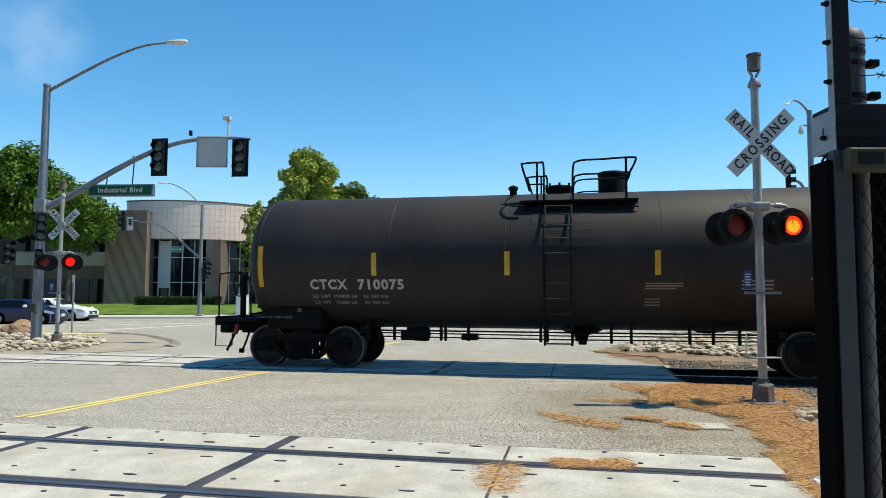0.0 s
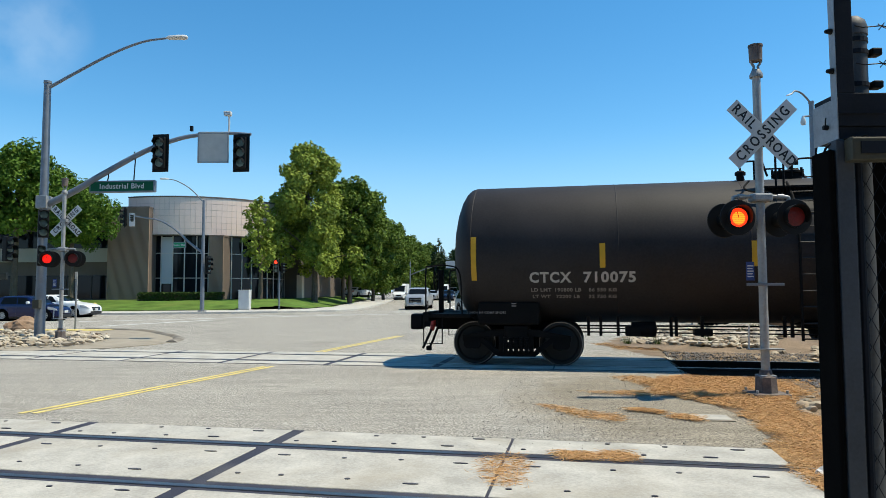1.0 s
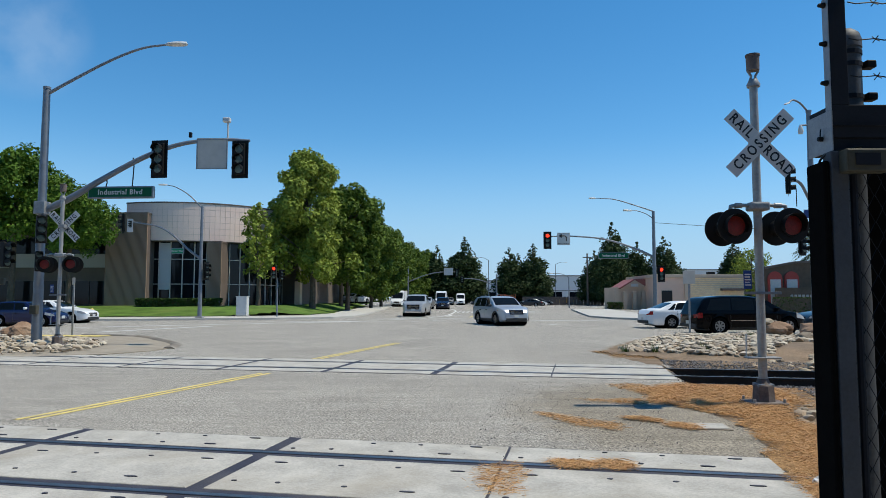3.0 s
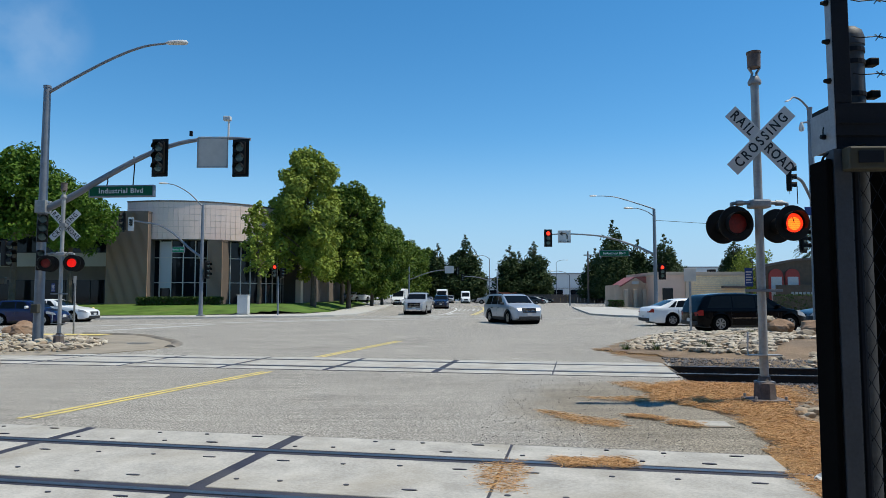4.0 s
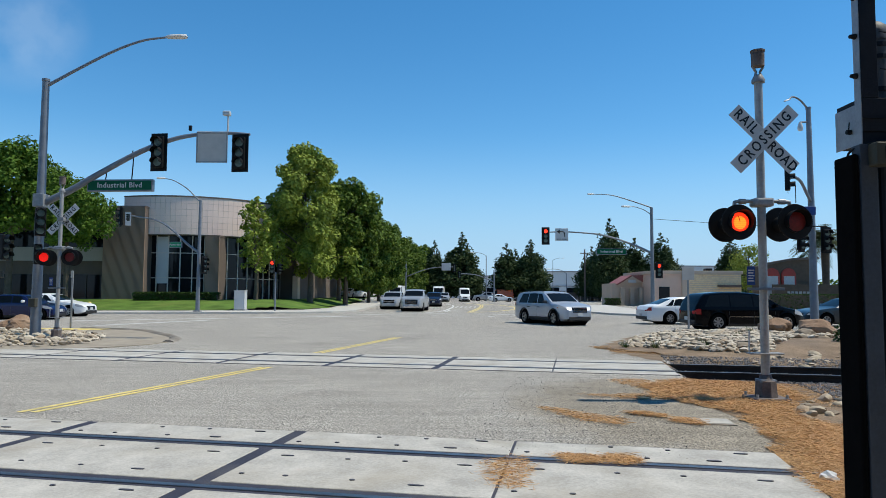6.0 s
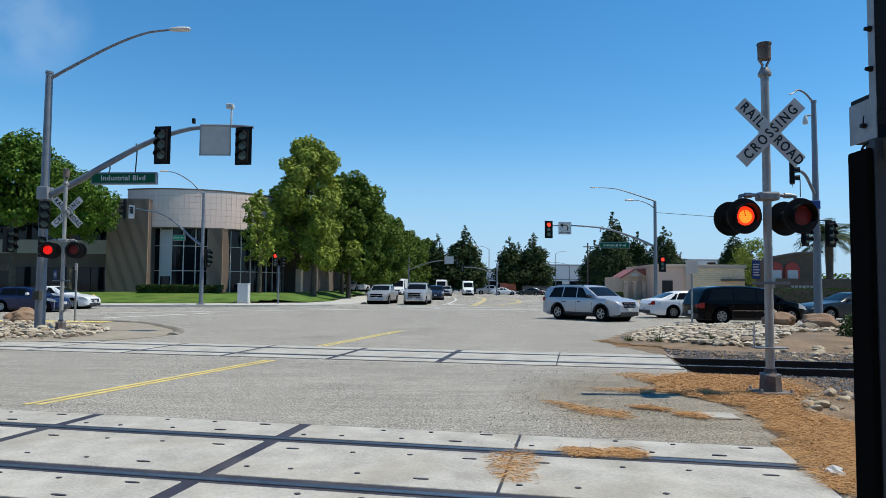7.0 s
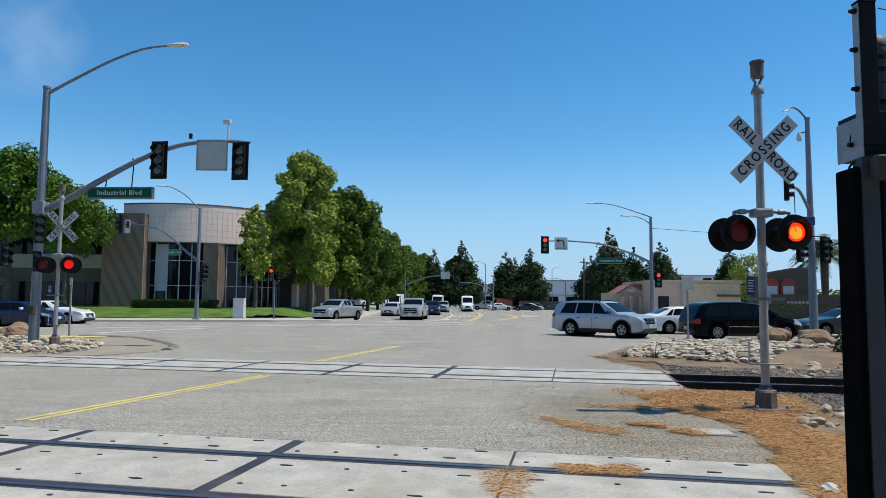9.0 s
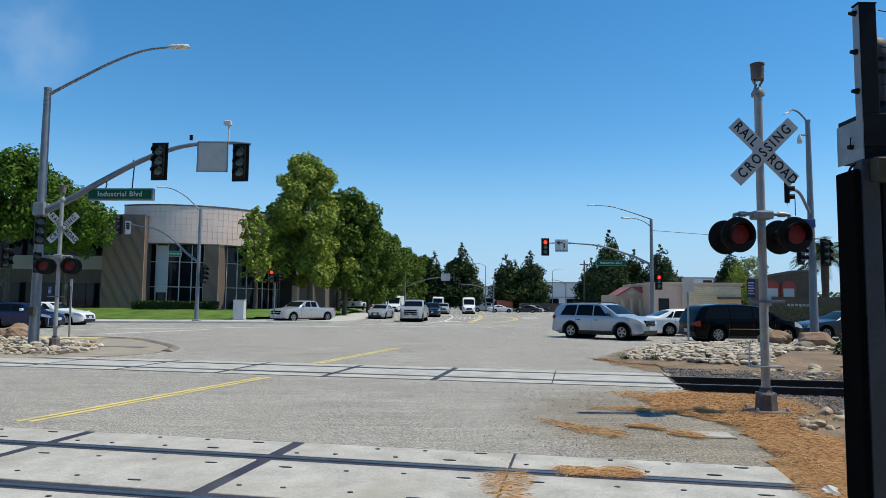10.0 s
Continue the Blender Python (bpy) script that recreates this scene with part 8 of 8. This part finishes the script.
grid_patch("straw_bed", VERGE, 0.05, 0.010, M_STRAWBED, "matted brown pine straw over the verge", "pine straw", ragged=0.3, seed=14)
SPARSE = [(5.0, 11.9), (5.3, 9.0), (7.5, 7.6), (9.5, 8.0), (9.5, 11.4), (7.0, 12.0)]
straw_field("pine_straw", [(VERGE, 0.86, 0.05), (SPARSE, 0.14, 0.02)], 58000, "loose orange-brown pine needles heaped beside the crossing", 71)
straw_field("pine_litter", [(p, 1.0 / len(LITTER), 0.02) for p in LITTER], 9000, "thin drifts of brown pine needles on the paving", 72, soft=0.05, wild=0.12)
straw_field("bank_straw", [([(4.3, 19.9), (4.6, 17.9), (6.2, 16.8), (7.0, 17.0), (5.6, 18.6), (5.2, 19.8)], 0.6, 0.03), ([(4.8, 14.9), (5.6, 14.2), (9, 13.6), (9, 14.6), (6, 15.6)], 0.4, 0.02)], 5000, "dry pine needles along the foot of the stones", 73)

# manhole lid in the shoulder
mh = thing("manhole_cover", pose(3.22, 7.96, 0.008, 0, 0, -8), "pale rectangular concrete cover in the asphalt", "manhole cover")
part("lid", B(-0.22, 0.22, -0.17, 0.17, -0.05, 0.014, 0.006), M_CONC, mh)
part("lid_frame", B(-0.25, 0.25, -0.20, 0.20, -0.05, 0.006, 0.004), M_KERB, mh)

# crumpled litter at the panel end
bm = rock_mesh(3, 0.8, 2, 0.6)
solo("litter", bm, M_SIGNW, "crumpled pale scrap beside the concrete panel", "litter", m=pose(3.12, 5.25, 0.05) @ Matrix.Diagonal((0.16, 0.12, 0.12, 1)))


def ballast(name, c, s0, s1, n0, n1, n, seed, label, zf, size=1.0):
    rng = np.random.default_rng(seed)
    base = np.array([(1, 0, 0), (-0.9, 0.2, 0.1), (0.1, 1, 0), (0, -0.9, -0.1), (0.1, 0.1, 0.8), (0, 0, -0.7)])
    tri = [(0, 2, 4), (2, 1, 4), (1, 3, 4), (3, 0, 4), (2, 0, 5), (1, 2, 5), (3, 1, 5), (0, 3, 5)]
    v, f = [], []
    for k in range(n):
        p = on_track(c, rng.uniform(s0, s1), rng.uniform(n0, n1))
        q = base * rng.uniform(0.6, 1.3, (6, 3)) * rng.uniform(0.018, 0.042) * size
        a = rng.uniform(0, 6.28)
        r = np.array([[math.cos(a), -math.sin(a), 0], [math.sin(a), math.cos(a), 0], [0, 0, 1]])
        q = q @ r.T + np.array([p.x, p.y, zf(p.x, p.y) + 0.02 + 0.015 * size * rng.uniform(0, 1)])
        b = len(v)
        v += q.tolist()
        f += [tuple(b + i for i in t) for t in tri]
    me = bpy.data.meshes.new(name)
    me.from_pydata(v, [], f)
    me.materials.append(M_BALLAST)
    tagged(new(name, me), label, "ballast", kind="stuff")


ballast("ballast", FAR, 7.5, 16.0, -1.6, 2.6, 9000, 81, "dark grey crushed stone ballast between the rails", ground_z)
ballast("gravel", FAR, 9.2, 13.0, -5.6, -2.4, 3000, 82, "loose grey gravel on the verge", ground_z)
ballast("grit", FAR, 4.2, 6.6, -8.6, -2.2, 700, 83, "scattered pebbles on the shoulder", lambda x, y: ground_z(x, y) - 0.012, 0.28)

# weeds among the stones
rng1 = np.random.default_rng(91)
for x, y in ((5.9, 18.6), (7.1, 18.2), (9.0, 20.4), (5.2, 19.2), (10.3, 22.4), (12.6, 20.2)):
    pts = []
    v, f = [], []
    for k in range(60):
        a, r, h = rng1.uniform(0, 6.28), rng1.uniform(0, 0.12), rng1.uniform(0.12, 0.34)
        dx, dy = math.cos(a), math.sin(a)
        b = len(v)
        v += [(dx * r - dy * 0.006, dy * r + dx * 0.006, 0), (dx * r + dy * 0.006, dy * r - dx * 0.006, 0), (dx * (r + h * 0.5), dy * (r + h * 0.5), h)]
        f.append((b, b + 1, b + 2))
    me = bpy.data.meshes.new("weed")
    me.from_pydata(v, [], f)
    me.materials.append(M_HEDGE)
    o = tagged(new("weed", me), "tuft of green weeds among stones", "weed", "weeds", "stuff")
    o.location = (x, y, bank_z(x, y) + 0.02)


# ---------------------------------------------------------------- all that moves
def glide(keys, t):
    """Values between rows (t, x, y, heading), eased by a Catmull-Rom curve."""
    ts = [k[0] for k in keys]
    i = max(0, min(len(keys) - 2, sum(1 for q in ts if q <= t) - 1))
    a, b = keys[i], keys[i + 1]
    p, n = keys[max(0, i - 1)], keys[min(len(keys) - 1, i + 2)]
    h = b[0] - a[0]
    u = max(0.0, min(1.0, (t - a[0]) / h))
    out = []
    for j in (1, 2, 3):
        m0 = (b[j] - p[j]) / max(1e-6, b[0] - p[0]) * h
        m1 = (n[j] - a[j]) / max(1e-6, n[0] - a[0]) * h
        out.append((2 * u ** 3 - 3 * u ** 2 + 1) * a[j] + (u ** 3 - 2 * u ** 2 + u) * m0 + (-2 * u ** 3 + 3 * u ** 2) * b[j] + (u ** 3 - u ** 2) * m1)
    return out


def drive(car, wheels, r, keys):
    rows, turns, dist, last = [], [], 0.0, None
    for k in range(101):
        t = 0.1 * k
        x, y, a = glide(keys, t)
        if last:
            dist += math.hypot(x - last[0], y - last[1])
        last = (x, y)
        rows.append((t, pose(x, y, 0, 0, 0, a)))
        turns.append((t, math.degrees(dist / r)))
    walk(car, rows)
    for w in wheels:
        p = w.location.copy()
        walk(w, [(t, pose(p.x, p.y, p.z, 0, a, 0)) for t, a in turns])


def motions():
    rows = []
    for k in range(21):
        t = 0.5 * k
        p = on_track(FAR, 5.08 + TRAIN_SPEED * t, 0, 0.016)
        rows.append((t, pose(p.x, p.y, p.z, 0, 0, YAW)))
    walk(TANK_CAR, rows)
    turn = math.degrees(TRAIN_SPEED / 0.465)
    for w in WHEELSETS:
        walk(w, [(0.1 * k, pose(w.location.x, 0, 0.465, 0, turn * 0.1 * k, 0)) for k in range(101)])
    # silver-blue suv swings across the junction and stops
    drive(suv, suv_wheels, SUV_R, [(0, 1.5, 43.4, -73), (1.5, 2.45, 42.1, -73), (2.5, 3.11, 41.0, -72), (4, 4.02, 39.9, -72), (4.5, 4.36, 39.2, -71.5), (5.2, 4.86, 37.8, -70), (5.8, 5.55, 36.0, -67), (6.5, 6.55, 34.0, -61),
                                   (7, 7.18, 33.2, -53.5), (7.5, 7.62, 32.75, -47.5), (8, 7.85, 32.5, -44.5), (8.5, 7.88, 32.42, -44.5), (9, 7.88, 32.4, -44.5), (10, 7.88, 32.4, -44.5)])
    # pickup comes out from behind the queue and turns
    drive(pick, pick_wheels, PICK_R, [(0, -2.0, 128, -94), (2, -2.3, 108, -94), (4, -2.8, 85, -95), (5, -3.7, 75.5, -96), (5.8, -4.6, 69, -96), (6.5, -5.17, 64.5, -95), (7, -5.62, 61.5, -97), (7.5, -6.22, 59.5, -100), (8, -6.93, 58.0, -104), (8.5, -7.72, 57.0, -107.5),
                                      (9, -8.6, 56.2, -111.5), (9.5, -9.74, 55.6, -118.5), (10, -11.25, 55.1, -127)])
    drive(coupe, coupe_wheels, COUPE_R, [(0, -2.2, 158, -94), (3, -2.6, 131, -94), (5, -3.0, 109, -94), (6.5, -3.4, 94, -94), (7.5, -4.0, 85, -95), (8, -4.5, 81, -96), (8.5, -4.95, 77.5, -96), (9, -5.35, 74.5, -96), (9.5, -5.7, 72.0, -97), (10, -6.15, 69.6, -99)])
    # queue closing up on the far road
    drive(dk, dk_wheels, DK_R, [(0, 0.9, 122, -91), (2.5, 0.09, 102.3, -91), (4, -0.36, 87.5, -92), (4.5, -0.48, 84.6, -92), (5.2, -0.7, 82.6, -91.5), (6.5, -0.95, 81.6, -91), (8, -0.95, 81.5, -91), (10, -0.95, 81.5, -91)])
    drive(wsuv, wsuv_wheels, WSUV_R, [(0, 2.3, 185, -91), (4, 1.3, 150, -91), (5.5, 0.85, 134, -91), (7, 0.5, 118, -91), (8, 0.45, 106.5, -91), (9, 0.45, 104, -91), (10, 0.45, 103.5, -91)])
    drive(van, van_wheels, VAN_R, [(0, 1.2, 178, -92), (1, 2.2, 170, -92), (2.5, 3.6, 160, -92), (4, 4.7, 148, -90), (5, 4.8, 139, -89), (6.5, 4.5, 128, -89), (7.5, 4.5, 122, -90), (9, 4.6, 115, -90), (10, 4.6, 110, -90)])
    # crossing lights: each lamp turns its lit side out in turn, and both rest dark at the end
    on = ((0.62, 1.10), (1.88, 2.34), (3.10, 3.58), (4.32, 4.76), (5.55, 6.05), (6.78, 7.28), (7.93, 8.57)), ((0.0, 0.59), (1.16, 1.76), (2.40, 2.98), (3.68, 4.22), (4.86, 5.42), (6.16, 6.70), (7.38, 8.10), (8.45, 9.16))
    for mod, at, yaw, phase in FLASHERS:
        rows, state = [], 0.0
        rows.append((0.0, 0.0 if phase == 1 else 180.0))
        for a, b in on[phase]:
            if a > 0:
                rows += [(a - 0.066, 180.0), (a - 0.033, 120.0), (a, 60.0), (a + 0.033, 0.0)]
            rows += [(b - 0.066, 0.0), (b - 0.033, -60.0), (b, -120.0), (b + 0.033, -180.0)]
        rows.append((10.0, 180.0))
        walk(mod, [(t, pose(at.x, at.y, at.z, 0, 0, yaw + r)) for t, r in rows])


motions()
